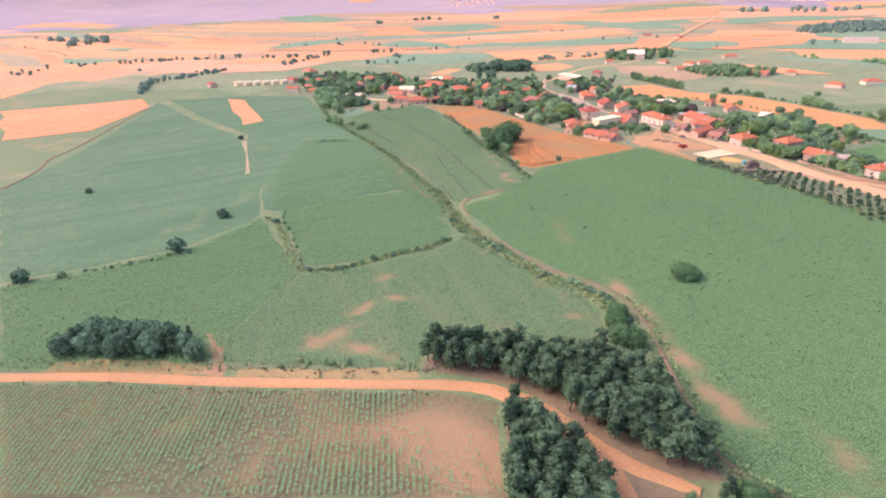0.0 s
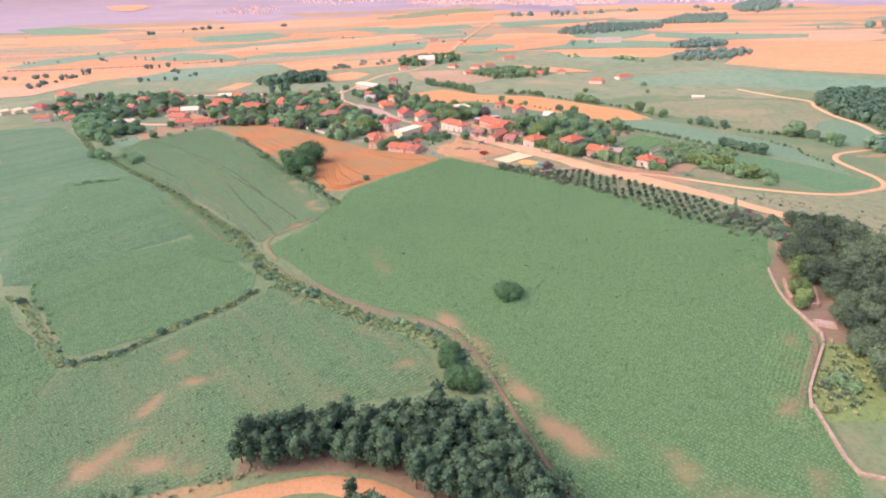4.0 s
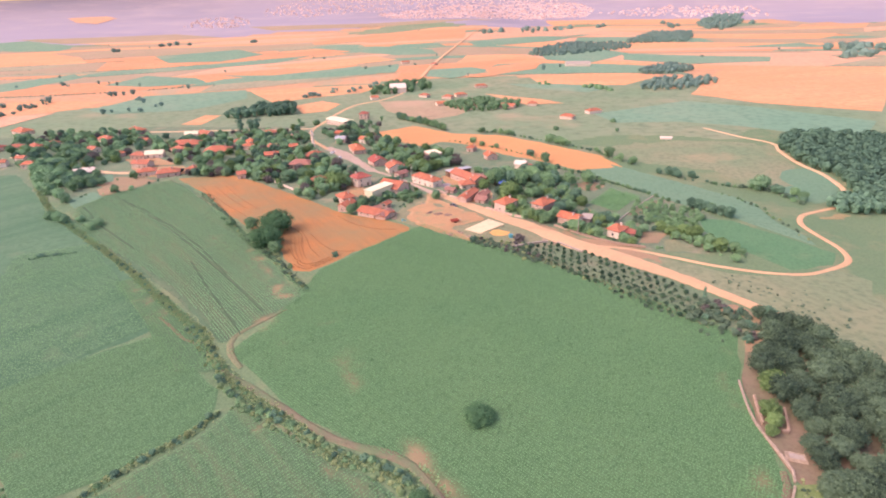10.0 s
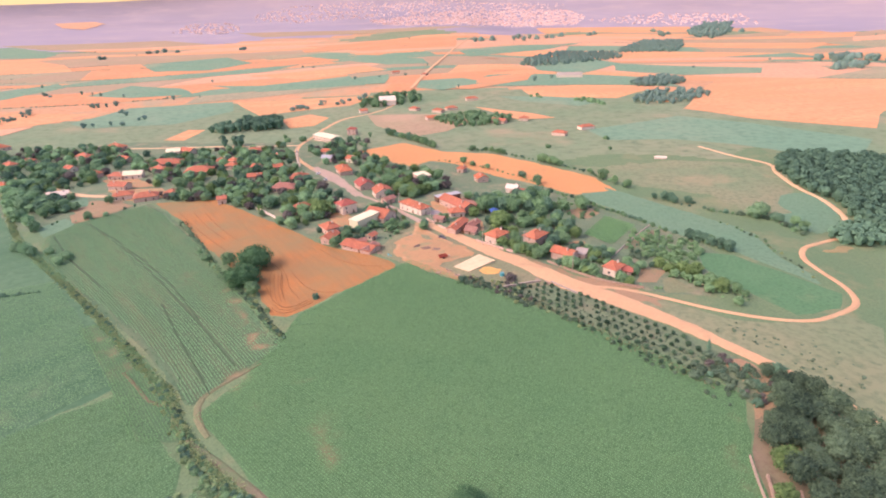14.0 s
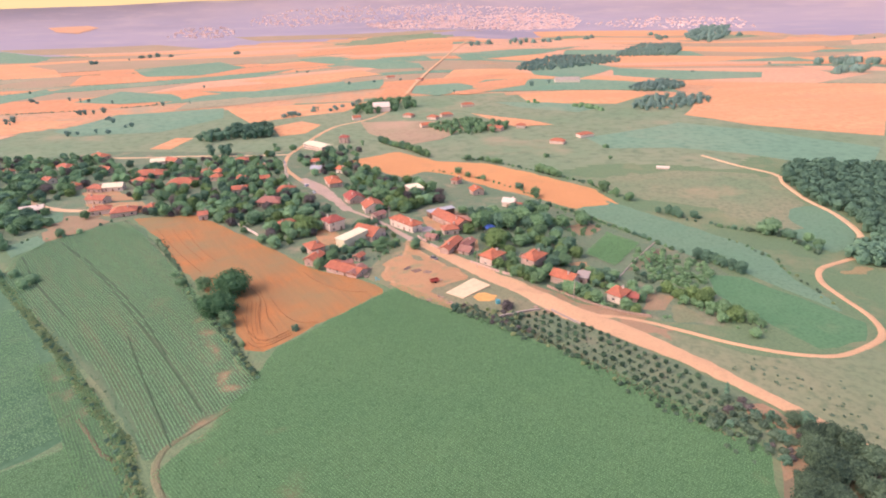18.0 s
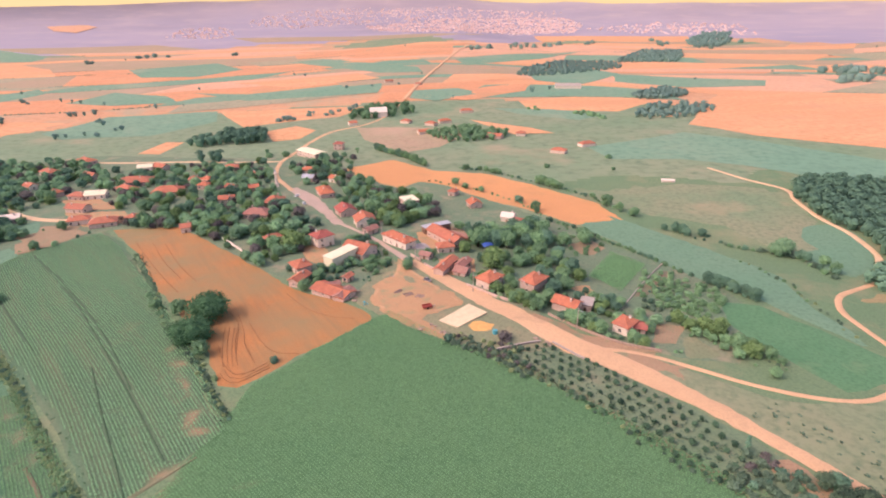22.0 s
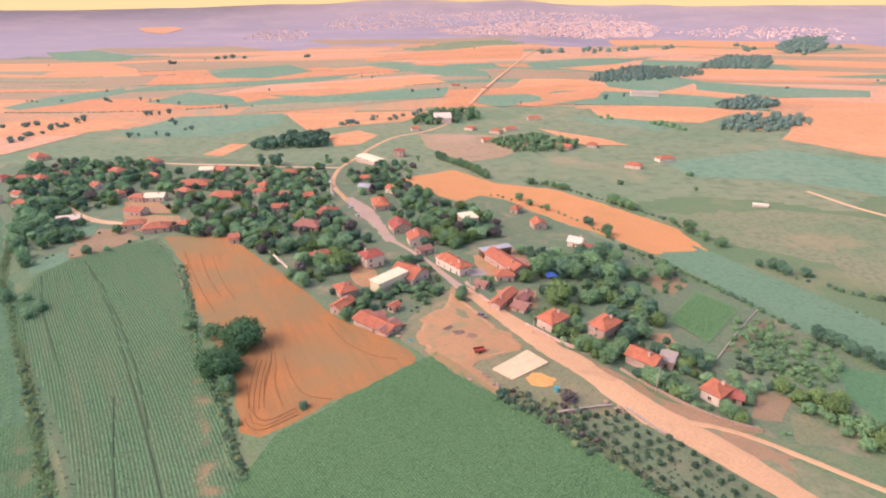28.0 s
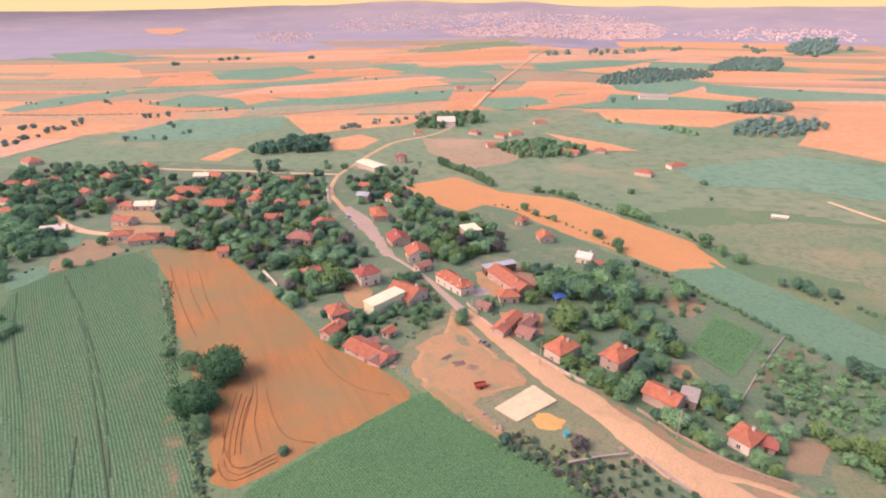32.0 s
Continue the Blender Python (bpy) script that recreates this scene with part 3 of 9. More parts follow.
# bare, reddish spots in the crops: x, y, reach, strength
BARE = [(-53.1, 52.4, 2.34, 0.55), (-52.8, 53.7, 2.08, 0.5), (-51.2, 40, 2.6, 0.61), (-51, 41.8, 2.34, 0.55), (-23.8, 42.8, 2.6, 0.55), (-22.2, 41.4, 2.08, 0.5), (-8.5, 43.8, 2.6, 0.55), (-11.8, 49, 2.34, 0.39), (-14.1, 48.3, 2.08, 0.33), (-37.5, 68.8, 1.95, 0.39), (-46.9, 45.6, 2.86, 0.39), (-8.3, 59.4, 3.25, 0.45), (-2.6, 54.1, 3.25, 0.41), (2, 47.6, 3.25, 0.41), (5, 41.5, 3.12, 0.34), (7.8, 34.9, 3.12, 0.34), (9.9, 32.1, 3.12, 0.26), (13, 28.9, 3.12, 0.26), (-66.8, 156.5, 3.25, 0.38), (-61.5, 146.2, 3.25, 0.41), (-55.2, 135.1, 3.12, 0.45), (-49.8, 125.5, 3.12, 0.49), (-45.7, 119.5, 2.6, 0.45), (-49.5, 106.2, 3.9, 0.41), (-47.8, 109.4, 3.12, 0.41), (-8.4, 59.7, 3.9, 0.61), (-5.4, 55.6, 3.9, 0.44), (-2.3, 51.9, 3.9, 0.61), (0.3, 46.8, 3.9, 0.44), (3.4, 42, 3.9, 0.55), (5.8, 38.8, 3.9, 0.33), (8.1, 34.3, 3.9, 0.44), (9.9, 32, 3.9, 0.39), (-53.2, 27.9, 2.86, 0.77), (-52, 29.3, 3.12, 0.83)]
BARE += [(-51.3, 31.2, 2.86, 0.77), (-50.5, 32.9, 2.6, 0.61), (-49.6, 35.1, 2.34, 0.55), (-47.8, 29, 3.38, 0.66), (-44.7, 28.4, 3.38, 0.66), (-41.8, 28.2, 3.12, 0.61), (-38.1, 28, 2.6, 0.55), (-56, 29.6, 2.34, 0.44), (-54.3, 26.1, 2.86, 0.5), (-51.1, 39.4, 2.6, 0.66), (-50.7, 41.2, 2.08, 0.55), (-53.5, 51.4, 2.6, 0.5), (-52.7, 53.8, 2.08, 0.44), (-46.8, 45.1, 2.34, 0.33), (-71.3, 45.8, 2.6, 0.55), (-101.2, 73.9, 3.25, 0.66), (-106.2, 76.8, 2.6, 0.44), (-70.2, 43.5, 2.08, 0.44), (-68.5, 29.2, 2.6, 0.44), (-38.8, 34.9, 2.6, 0.28), (-53.8, 37.1, 3.9, 0.28), (22.1, 29.7, 3.12, 0.55), (23.6, 27.2, 3.12, 0.5), (24.8, 24.1, 3.12, 0.5), (21.3, 26.4, 3.38, 0.44), (28.3, 23, 2.6, 0.55), (38.6, 37.3, 2.34, 0.85), (37.3, 26.8, 2.86, 0.72), (36.2, 23.8, 2.86, 0.72), (46.6, 53.4, 3.25, 0.44), (20.7, 20.9, 3.25, 0.44), (10.1, 31.9, 3.9, 0.39), (12, 29.8, 3.38, 0.39), (18.3, 32.8, 2.86, 0.28), (32.2, 22.7, 3.25, 0.39)]
BARE += [(-49.3, 123.1, 2.08, 0.66), (-46.9, 119.8, 1.82, 0.55), (-53.7, 130.7, 2.6, 0.5), (-57.5, 137.9, 3.12, 0.55), (-47.2, 107.8, 3.12, 0.66), (-45.9, 110.9, 2.6, 0.44), (-47.4, 104.4, 2.86, 0.61), (-31.4, 105.1, 2.86, 0.33), (-40.3, 97.3, 2.34, 0.39), (-15.6, 91.7, 1.95, 0.33), (-26.5, 89.1, 2.34, 0.39), (-111.9, 172.1, 5.2, 0.31), (-108.5, 148.5, 4.55, 0.39), (-78.9, 138.9, 2.6, 0.31), (-61.9, 139.4, 3.25, 0.39), (-68, 127.6, 2.86, 0.33), (-59.2, 120.6, 3.25, 0.33), (-22.5, 14.5, 9.1, 0.83), (-30.4, 13.9, 10.4, 0.66), (-17.7, 9.5, 9.1, 0.85), (-40.5, 12.9, 9.1, 0.5), (-23.4, 9.2, 7.8, 0.55), (-68.7, 20.9, 2.6, 0.83), (-72.1, 23.3, 2.08, 0.77), (-67.6, 17.9, 2.34, 0.77), (-71.3, -3.4, 5.2, 0.39), (-44.2, 0.2, 5.2, 0.44), (-68.2, 8.7, 5.2, 0.33), (-53.1, 96.8, 3.9, 0.44), (-79.8, 111.4, 5.2, 0.33), (-23.5, 89.6, 7.8, 0.28), (57.8, 86.1, 3.25, 0.39), (52.1, 74.8, 3.12, 0.39), (44.6, 46.5, 4.2, 0.5), (41.0, 40.0, 4.0, 0.5), (47.6, 52.4, 3.2, 0.5), (39.5, 35.0, 3.6, 0.45), (51.5, 70.0, 2.4, 0.5), (52.8, 79.0, 2.4, 0.45)]
BARE += [(-65.1, 151.4, 3.2, 0.75), (-60.2, 144.0, 3.4, 0.80), (-54.7, 134.8, 2.6, 0.50), (-48.9, 123.5, 3.4, 0.75), (-45.0, 119.6, 2.8, 0.70), (-57.8, 132.9, 2.4, 0.35), (-47.0, 134.0, 2.2, 0.40), (-91.1, 127.3, 3.4, 0.60), (-83.7, 120.7, 3.6, 0.70), (-76.5, 114.0, 3.2, 0.60), (-88.4, 121.1, 2.6, 0.50)]
BARE += [(-23.0, 83.2, 3.6, 0.5), (-20.7, 80.5, 3.2, 0.4), (-7.5, 61.8, 4.2, 0.7), (-37.6, 70.2, 2.6, 0.6), (-22.1, 58.4, 3.0, 0.6), (-16.9, 54.9, 3.0, 0.6), (-14.5, 48.2, 3.2, 0.55), (-47.1, 45.7, 3.0, 0.6), (-43.5, 47.3, 2.6, 0.5)]
BARE += [(-6.0, 57.5, 3.0, 0.42), (-0.7, 49.7, 3.0, 0.42), (3.5, 41.4, 3.0, 0.42), (6.7, 35.5, 3.0, 0.42)]
BARE_TURN = random.Random(3)
BARE = [(x, y, r, k, BARE_TURN.uniform(0, 3.14)) for x, y, r, k in BARE]


def bareness(x, y):
    total = 0.0
    for cx, cy, reach, k, turn in BARE:
        dx, dy = x - cx, y - cy
        if abs(dx) + abs(dy) < 4 * reach:
            u, v = dx * math.cos(turn) + dy * math.sin(turn), dy * math.cos(turn) - dx * math.sin(turn)
            total += k * math.exp(-(u * u / (reach * reach) + v * v / (0.2 * reach * reach)))
    return min(0.85, 0.85 * total)



def field(name, mat, outline, label, rough=0.7, cell=5.0, step=4.0, rise=0.003, lift=None):
    LIFT[0] += rise
    edge = ragged(outline, step, rough, len(outline) + int(abs(outline[0][0])))
    ob = mesh_object(name, *draped(edge, LIFT[0] if lift is None else lift, cell), M[mat], True)
    if cell < 3:
        me = ob.data
        me.attributes.new("bare", "FLOAT", "POINT").data.foreach_set("value", [bareness(v.co.x, v.co.y) for v in me.vertices])
    return tagged(ob, label, "field", kind="structure")


def curve_points(points, step):
    """Catmull-Rom through the points."""
    p = [2 * Vector(points[0]) - Vector(points[1])] + [Vector(q) for q in points] + [2 * Vector(points[-1]) - Vector(points[-2])]
    out = []
    for a, b, c, d in zip(p, p[1:], p[2:], p[3:]):
        n = max(1, int((c - b).length / step))
        for k in range(n):
            t = k / n
            out.append(0.5 * ((2 * b) + (c - a) * t + (2 * a - 5 * b + 4 * c - d) * t * t + (3 * b - a - 3 * c + d) * t ** 3))
    out.append(p[-2])
    return out


def ribbon(points, width, lift, step=3.0, wobble=0.15, across=7, crown=0.05):
    """A road's sheet along the points; width may be one number or a row of them."""
    line = curve_points([Vector((x, y)) for x, y in points], step)
    widths = width if isinstance(width, list) else [width]
    verts, faces = [], []
    for i, p in enumerate(line):
        d = (line[min(i + 1, len(line) - 1)] - line[max(i - 1, 0)]).normalized()
        side = Vector((d.y, -d.x))
        k = i * (len(widths) - 1) / max(1, len(line) - 1)
        w = widths[int(k)] * (1 - k % 1) + widths[min(int(k) + 1, len(widths) - 1)] * (k % 1)
        w *= (1 + wobble * noise.noise((p.x * 0.11, p.y * 0.11, 3.3)))
        for k in range(across):
            u = k / (across - 1) - 0.5
            q = p + side * w * u
            dip = min(lift, 0.16) if k in (0, across - 1) else 0.0
            verts.append((q.x, q.y, terrain(q.x, q.y) + lift - dip + crown * (1 - 4 * u * u)))
        if i:
            b = (i - 1) * across
            faces += [(b + k, b + k + 1, b + across + k + 1, b + across + k) for k in range(across - 1)]
    return verts, faces


def road(name, mat, points, width, label, lift=0.16, wobble=0.15, step=3.0, category="road"):
    ob = mesh_object(name, *ribbon(points, width, lift, step, wobble), M[mat], True)
    return tagged(ob, label, category, kind="structure")


# ---- fields and roads ----
VILLAGE_GREEN = [(-312.1, 342.3), (-327.7, 382.2), (-227.5, 413.9), (-115.9, 395.9), (-64.6, 398.1), (-46.3, 336.1), (1.3, 326.6), (54.2, 251.8), (83.8, 204.4), (94.6, 179.2), (93.8, 164.8), (76.4, 138.3), (60.1, 143.0), (45.5, 151.6), (22.5, 168.0), (-11.5, 209.0), (-16.7, 187.0), (-21.9, 175.2), (-38.0, 185.6), (-61.5, 204.6), (-107.7, 250.4), (-136.8, 250.9), (-150.3, 233.3), (-171.1, 218.1), (-194.0, 227.2)]
field("village_green", "village", VILLAGE_GREEN,
      "rough grass and trodden earth among the houses", cell=1.6)
WOOD_EDGE = [(66.2, 97.3), (72.7, 100.1), (78.5, 96.9), (81.6, 80.0), (89.8, 72.4), (100.6, 58.4), (76.3, 34.6), (50.3, 34.7), (54.5, 48.2), (52.4, 53.0), (52.1, 59.8), (54.7, 74.7)]
field("wood_edge", "wood_floor", WOOD_EDGE,
      "brown leaf-strewn floor of the oak wood")
COPSE_FLOOR = [(-32.6, 26.6), (-32.8, 31.2), (-18.4, 34.9), (-3.3, 35.5), (3.1, 28.4), (9.4, 19.4), (4.7, 17.7), (-5.1, 20.6), (-16.7, 26.9), (-23.3, 27.5)]
field("copse_floor", "wood_floor", COPSE_FLOOR,
      "dry brown floor below the plantation trees")
COPSE_FLOOR = [(-17.4, 22.3), (-13.3, 21.4), (-4.8, 14.1), (-1.4, 6.9), (-11.8, 3.1)]
field("copse_floor", "wood_floor", COPSE_FLOOR,
      "dry brown floor below the plantation trees")
COPSE_FLOOR = [(-94.2, 10.0), (-86.3, 15.2), (-70.0, 19.6), (-66.0, 16.8), (-80.8, 10.9), (-91.4, 7.6)]
field("copse_floor", "weeds_floor", COPSE_FLOOR,
      "dry brown floor below the plantation trees")
WOOD_GLADE = [(51.7, 51.8), (55.7, 52.9), (56.9, 47.0), (53.9, 37.9), (51.7, 34.7), (41.1, 34.8), (44.0, 41.0), (48.1, 47.2)]
field("wood_glade", "glade", WOOD_GLADE,
      "small lush green glade beside the wood")
FIELD_MAIN = [(-10.1, 165.4), (7.7, 148.2), (23.4, 135.2), (44.0, 118.3), (63.3, 94.3), (55.6, 77.9), (52.7, 65.7), (51.1, 52.0), (43.5, 39.9), (41.4, 26.6), (37.9, 16.2), (35.3, 9.2), (30.0, 10.9), (22.0, 15.9), (13.7, 19.3), (8.5, 23.1), (5.7, 29.9), (2.1, 39.7), (-2.6, 52.2), (-7.8, 59.0), (-16.7, 63.2), (-29.5, 71.4), (-47.4, 90.2), (-53.2, 94.8), (-46.3, 106.3), (-39.5, 134.8)]
field("field_main", "crop_a", FIELD_MAIN,
      "large green field of young row crop", cell=1.6)
FIELD_RIPE_NEAR = [(-134.5, 250.1), (-105.0, 249.2), (-63.7, 209.7), (-45.9, 187.9), (-44.7, 186.8), (-36.1, 179.4), (-26.4, 174.0), (-21.0, 169.6), (-14.8, 162.9), (-14.3, 160.2), (-33.9, 141.3), (-42.4, 133.5), (-47.5, 134.9), (-54.5, 148.3), (-70.0, 168.0), (-89.9, 192.6), (-110.9, 222.8)]
field("field_ripe_near", "ripe", FIELD_RIPE_NEAR,
      "ripe orange-brown field with wheel tracks beside the village")
FIELD_STRIP = [(-147.9, 185.7), (-158.2, 211.2), (-156.1, 225.8), (-137.0, 249.2), (-119.4, 231.0), (-79.6, 174.6), (-60.8, 148.0), (-50.6, 133.0), (-40.4, 119.2), (-52.5, 102.5), (-55.4, 98.0), (-66.7, 111.5), (-83.4, 127.7), (-117.0, 157.9)]
field("field_strip", "crop_strip", FIELD_STRIP,
      "long strip of green row crop with worn edges", cell=1.6)
FIELD_QUAD = [(-98.5, 76.2), (-72.3, 52.6), (-61.1, 59.3), (-47.7, 72.3), (-49.8, 81.7), (-73.2, 104.5), (-90.2, 93.1), (-102.4, 82.5)]
field("field_quad", "crop_c", FIELD_QUAD,
      "small green crop field between weedy ditches", cell=1.6)
FIELD_MID = [(-68.3, 49.9), (-60.6, 54.8), (-55.2, 61.0), (-49.6, 66.0), (-46.0, 71.6), (-44.0, 78.2), (-31.6, 67.8), (-22.4, 59.8), (-15.0, 56.8), (-10.6, 53.2), (-7.6, 43.3), (-22.3, 38.6), (-35.4, 33.8), (-33.0, 26.5), (-65.6, 18.6), (-69.4, 24.2), (-70.0, 31.7), (-71.3, 40.0), (-71.4, 49.2)]
field("field_mid", "crop_b", FIELD_MID,
      "patchy green crop field with bare reddish spots", cell=1.6)
FIELD_HEDGE = [(-133.4, 24.1), (-119.6, 38.4), (-107.2, 52.0), (-103.6, 74.8), (-72.0, 49.5), (-70.4, 31.6), (-69.8, 24.0), (-64.7, 18.0), (-100.3, 4.9)]
field("field_hedge", "crop_c", FIELD_HEDGE,
      "green row crop field along a low hedge", cell=1.6)
FIELD_LOW = [(-94.9, 1.8), (-72.9, 9.6), (-45.4, 17.3), (-26.0, 23.0), (-18.9, 23.4), (-13.2, 8.4), (-70.8, -12.3)]
field("field_low", "crop_d", FIELD_LOW,
      "sparse green crop rows over bare reddish soil", cell=1.6)
field("dry_verge", "weeds_floor", [(-93.5, 9.0), (-83.5, 13.4), (-70.6, 17.0), (-66.9, 16.7), (-66.3, 14.6), (-79.9, 9.8), (-91.4, 6.6)], "dry yellow grass below the copse", 0.5, 1.6, 1.5)
field("dry_verge", "weeds_floor", [(-60.9, 17.7), (-54.7, 20.2), (-49.8, 21.6), (-42.1, 24.0), (-33.1, 26.5), (-32.3, 24.6), (-44.0, 20.6), (-59.9, 16.0)], "dry yellow grass beside the farm track", 0.5, 1.6, 1.5)
field("field_gate", "shoulder", [(-75.3, 24.5), (-73.0, 24.8), (-66.5, 21.2), (-63.1, 17.8), (-62.0, 15.4), (-65.3, 14.2), (-68.1, 18.5)], "bare trodden earth of a field entrance", 0.5, 1.6, 1.2)
field("copse_floor", "wood_floor", [(-4.4, 18.4), (0.0, 17.6), (6.0, 16.6), (9.0, 13.0), (6.0, 7.0), (1.5, 8.5), (-2.8, 15.8)],
      "dry brown floor below the plantation trees", 0.5, 1.6, 1.5)
FIELD_WEST = [(-135.8, 25.5), (-120.4, 38.9), (-108.3, 52.7), (-104.8, 75.5), (-123.4, 98.2), (-176.4, 153.2), (-327.7, 238.0), (-294.4, 196.2), (-237.8, 111.8), (-213.4, 70.6)]
field("field_west", "crop_west", FIELD_WEST,
      "wide green crop field with a winding track")
FIELD_WEST_FAR = [(-103.7, 76.7), (-75.0, 107.3), (-116.4, 159.3), (-179.9, 220.7), (-235.5, 279.5), (-278.9, 276.6), (-323.7, 243.8), (-185.0, 163.1)]
field("field_west_far", "crop_west", FIELD_WEST_FAR,
      "green crop field before the village")
FIELD_FAR_STRIP = [(64.0, 257.3), (79.3, 265.7), (97.3, 234.5), (106.3, 220.3), (113.5, 206.2), (118.6, 191.6), (115.6, 180.7), (113.9, 167.8), (115.8, 154.4), (114.0, 144.9), (110.9, 152.5), (106.1, 161.5), (98.7, 177.8), (94.7, 183.9), (89.7, 189.6), (83.4, 203.6), (75.2, 227.8), (66.6, 240.0)]
field("field_far_strip", "crop_pale", FIELD_FAR_STRIP,
      "pale green crop strip behind the gardens", cell=1.6)
field("field_far_green", "crop_pale", [(155.2, 242.6), (174.3, 245.2), (173.2, 226.7), (156.5, 199.9), (142.7, 190.8), (138.5, 198.9), (139.5, 214.8)],
      "green crop field inside the bend of the lane", cell=1.6)
field("lane_patch", "weeds_floor", [(132.0, 173.8), (141.6, 179.4), (146.2, 177.5), (139.8, 171.7)],
      "dry bare patch beside the lane", 1.0, 1.6, 2.0)
LUSH_STRIP = [(87.1, 171.8), (98.3, 169.5), (107.5, 155.6), (116.0, 140.5), (108.7, 130.9), (94.3, 127.0), (88.8, 141.5), (83.1, 158.6)]
field("lush_strip", "lush", LUSH_STRIP,
      "lush green strip below the gardens", cell=1.6)
GARDEN_FIELD = [(68.7, 216.7), (77.5, 202.9), (60.6, 178.5), (53.5, 191.5)]
field("garden_field", "crop_a", GARDEN_FIELD,
      "fenced green kitchen field behind the houses")
FIELD_PASTURE = [(72.1, 294.6), (96.9, 304.2), (138.3, 309.4), (171.2, 296.5), (188.1, 278.5), (132.8, 200.3), (131.1, 229.2), (120.0, 248.1), (99.3, 259.6), (85.1, 274.0)]
field("field_pasture", "pasture_mix", FIELD_PASTURE,
      "dry green and brown pasture behind the gardens", 4.0, 2.0, 6.0)
FIELD_RIPE_MID = [(-52.8, 353.3), (-24.9, 380.1), (2.0, 348.6), (33.5, 337.5), (57.6, 312.1), (80.7, 282.0), (85.9, 254.4), (63.5, 247.2), (46.4, 269.1), (29.2, 285.5), (9.5, 314.9), (-4.4, 322.1), (-15.1, 308.8), (-27.7, 319.3)]
field("field_ripe_mid", "ripe_pale", FIELD_RIPE_MID,
      "pale ripe grain field behind the village")
ROADSIDE_GRASS = [(-13.3, 206.8), (-2.3, 199.4), (16.5, 171.1), (32.2, 154.8), (39.6, 143.2), (29.3, 139.7), (19.4, 145.4), (5.8, 148.0), (-4.2, 154.3), (-14.7, 165.5), (-22.0, 174.4), (-19.7, 187.0)]
field("roadside_grass", "roadside", ROADSIDE_GRASS,
      "worn brownish grass beside the dirt road")
ORCHARD_FLOOR = [(20.3, 143.5), (33.6, 148.8), (47.2, 135.8), (60.0, 119.2), (69.4, 105.1), (76.5, 92.1), (62.7, 91.1), (58.3, 96.7), (49.1, 107.7), (41.4, 117.8), (32.3, 129.8)]
field("orchard_floor", "orch", ORCHARD_FLOOR,
      "weedy brown soil below the orchard rows")
DITCH_PLOT = [(-100.5, 133.1), (-95.1, 135.8), (-74.7, 117.8), (-62.7, 104.5), (-56.5, 95.0), (-51.1, 87.7), (-63.1, 88.6), (-76.3, 105.4), (-86.3, 116.9)]
field("ditch_plot", "crop_b", DITCH_PLOT,
      "narrow green crop plot beside the ditch", cell=1.6)
LOOP_PASTURE = [(53.2, 144.9), (63.2, 135.6), (75.3, 125.6), (91.6, 123.4), (106.6, 127.0), (111.1, 119.1), (101.9, 97.6), (86.4, 80.5), (81.9, 90.7), (76.9, 101.4), (67.9, 116.5), (58.7, 131.6)]
field("loop_pasture", "pasture_mix", LOOP_PASTURE,
      "dry patchy pasture between road and lane", 4.0, 2.0, 6.0)
GARDEN_LAWN = [(67.8, 151.1), (71.5, 152.2), (74.5, 145.2), (74.7, 142.0), (63.5, 140.8), (65.2, 146.2)]
field("garden_lawn", "roadside", GARDEN_LAWN,
      "small worn garden lawn")
field("yard_paving", "paving", [(-8.7, 220.3), (-5.7, 216.0), (2.9, 218.3), (2.5, 222.8), (-3.3, 223.1)],
      "grey concrete yard paving before a house", 0.5, 4, 2.5)
field("road_shoulder", "shoulder", [(24.6, 166.2), (31.9, 163.6), (36.9, 158.9), (41.0, 153.1), (46.4, 150.8), (52.5, 147.7), (59.1, 143.8), (56.5, 142.0), (49.5, 145.2), (41.5, 148.0), (36.5, 153.0), (31.5, 158.6)],
      "dark trodden earth beside the road", 0.8, 4, 2.0)
field("road_wedge", "shoulder", [(44.5, 147.6), (50.0, 145.4), (57.0, 142.4), (63.0, 137.6), (61.5, 132.0), (58.4, 131.6), (53.6, 137.6), (49.0, 142.0)],
      "brown trodden earth between road and lane", 0.8, 2, 2.0)
field("scrub_earth", "shoulder", [(67.0, 109.0), (70.0, 104.0), (72.0, 98.5), (69.5, 93.0), (66.0, 92.0), (63.5, 98.0), (62.6, 104.3)],
      "bare pinkish earth among the scrub", 1.2, 1.6, 1.5)
field("cattle_yard", "shoulder", [(7.5, 243.4), (14.0, 242.8), (17.7, 230.7), (14.5, 226.9), (9.9, 235.3)],
      "dark muddy cattle yard", 0.5, 4, 2.5)
field("yard", "lot", [(-5.0, 235.4), (3.1, 240.5), (11.6, 220.4), (3.7, 214.0), (-2.3, 221.9)],
      "bare reddish trodden house yard", 0.5, 4, 2.5)
field("yard", "lot", [(3.9, 206.0), (17.9, 206.8), (17.1, 193.7), (7.9, 188.3)],
      "bare reddish trodden house yard", 0.5, 4, 2.5)
field("yard", "lot", [(44.7, 181.4), (51.2, 185.3), (53.8, 175.4), (50.4, 169.9)],
      "bare reddish trodden house yard", 0.5, 4, 2.5)
field("ploughed_plot", "ploughed", [(63.9, 159.0), (71.2, 156.4), (63.7, 146.5), (58.6, 148.7)],
      "small ploughed reddish garden plot", 0.5, 4, 2.5)
field("ploughed_plot", "ploughed", [(53.9, 223.3), (64.5, 231.0), (68.3, 220.6), (58.7, 208.5)],
      "small ploughed reddish garden plot", 0.5, 4, 2.5)
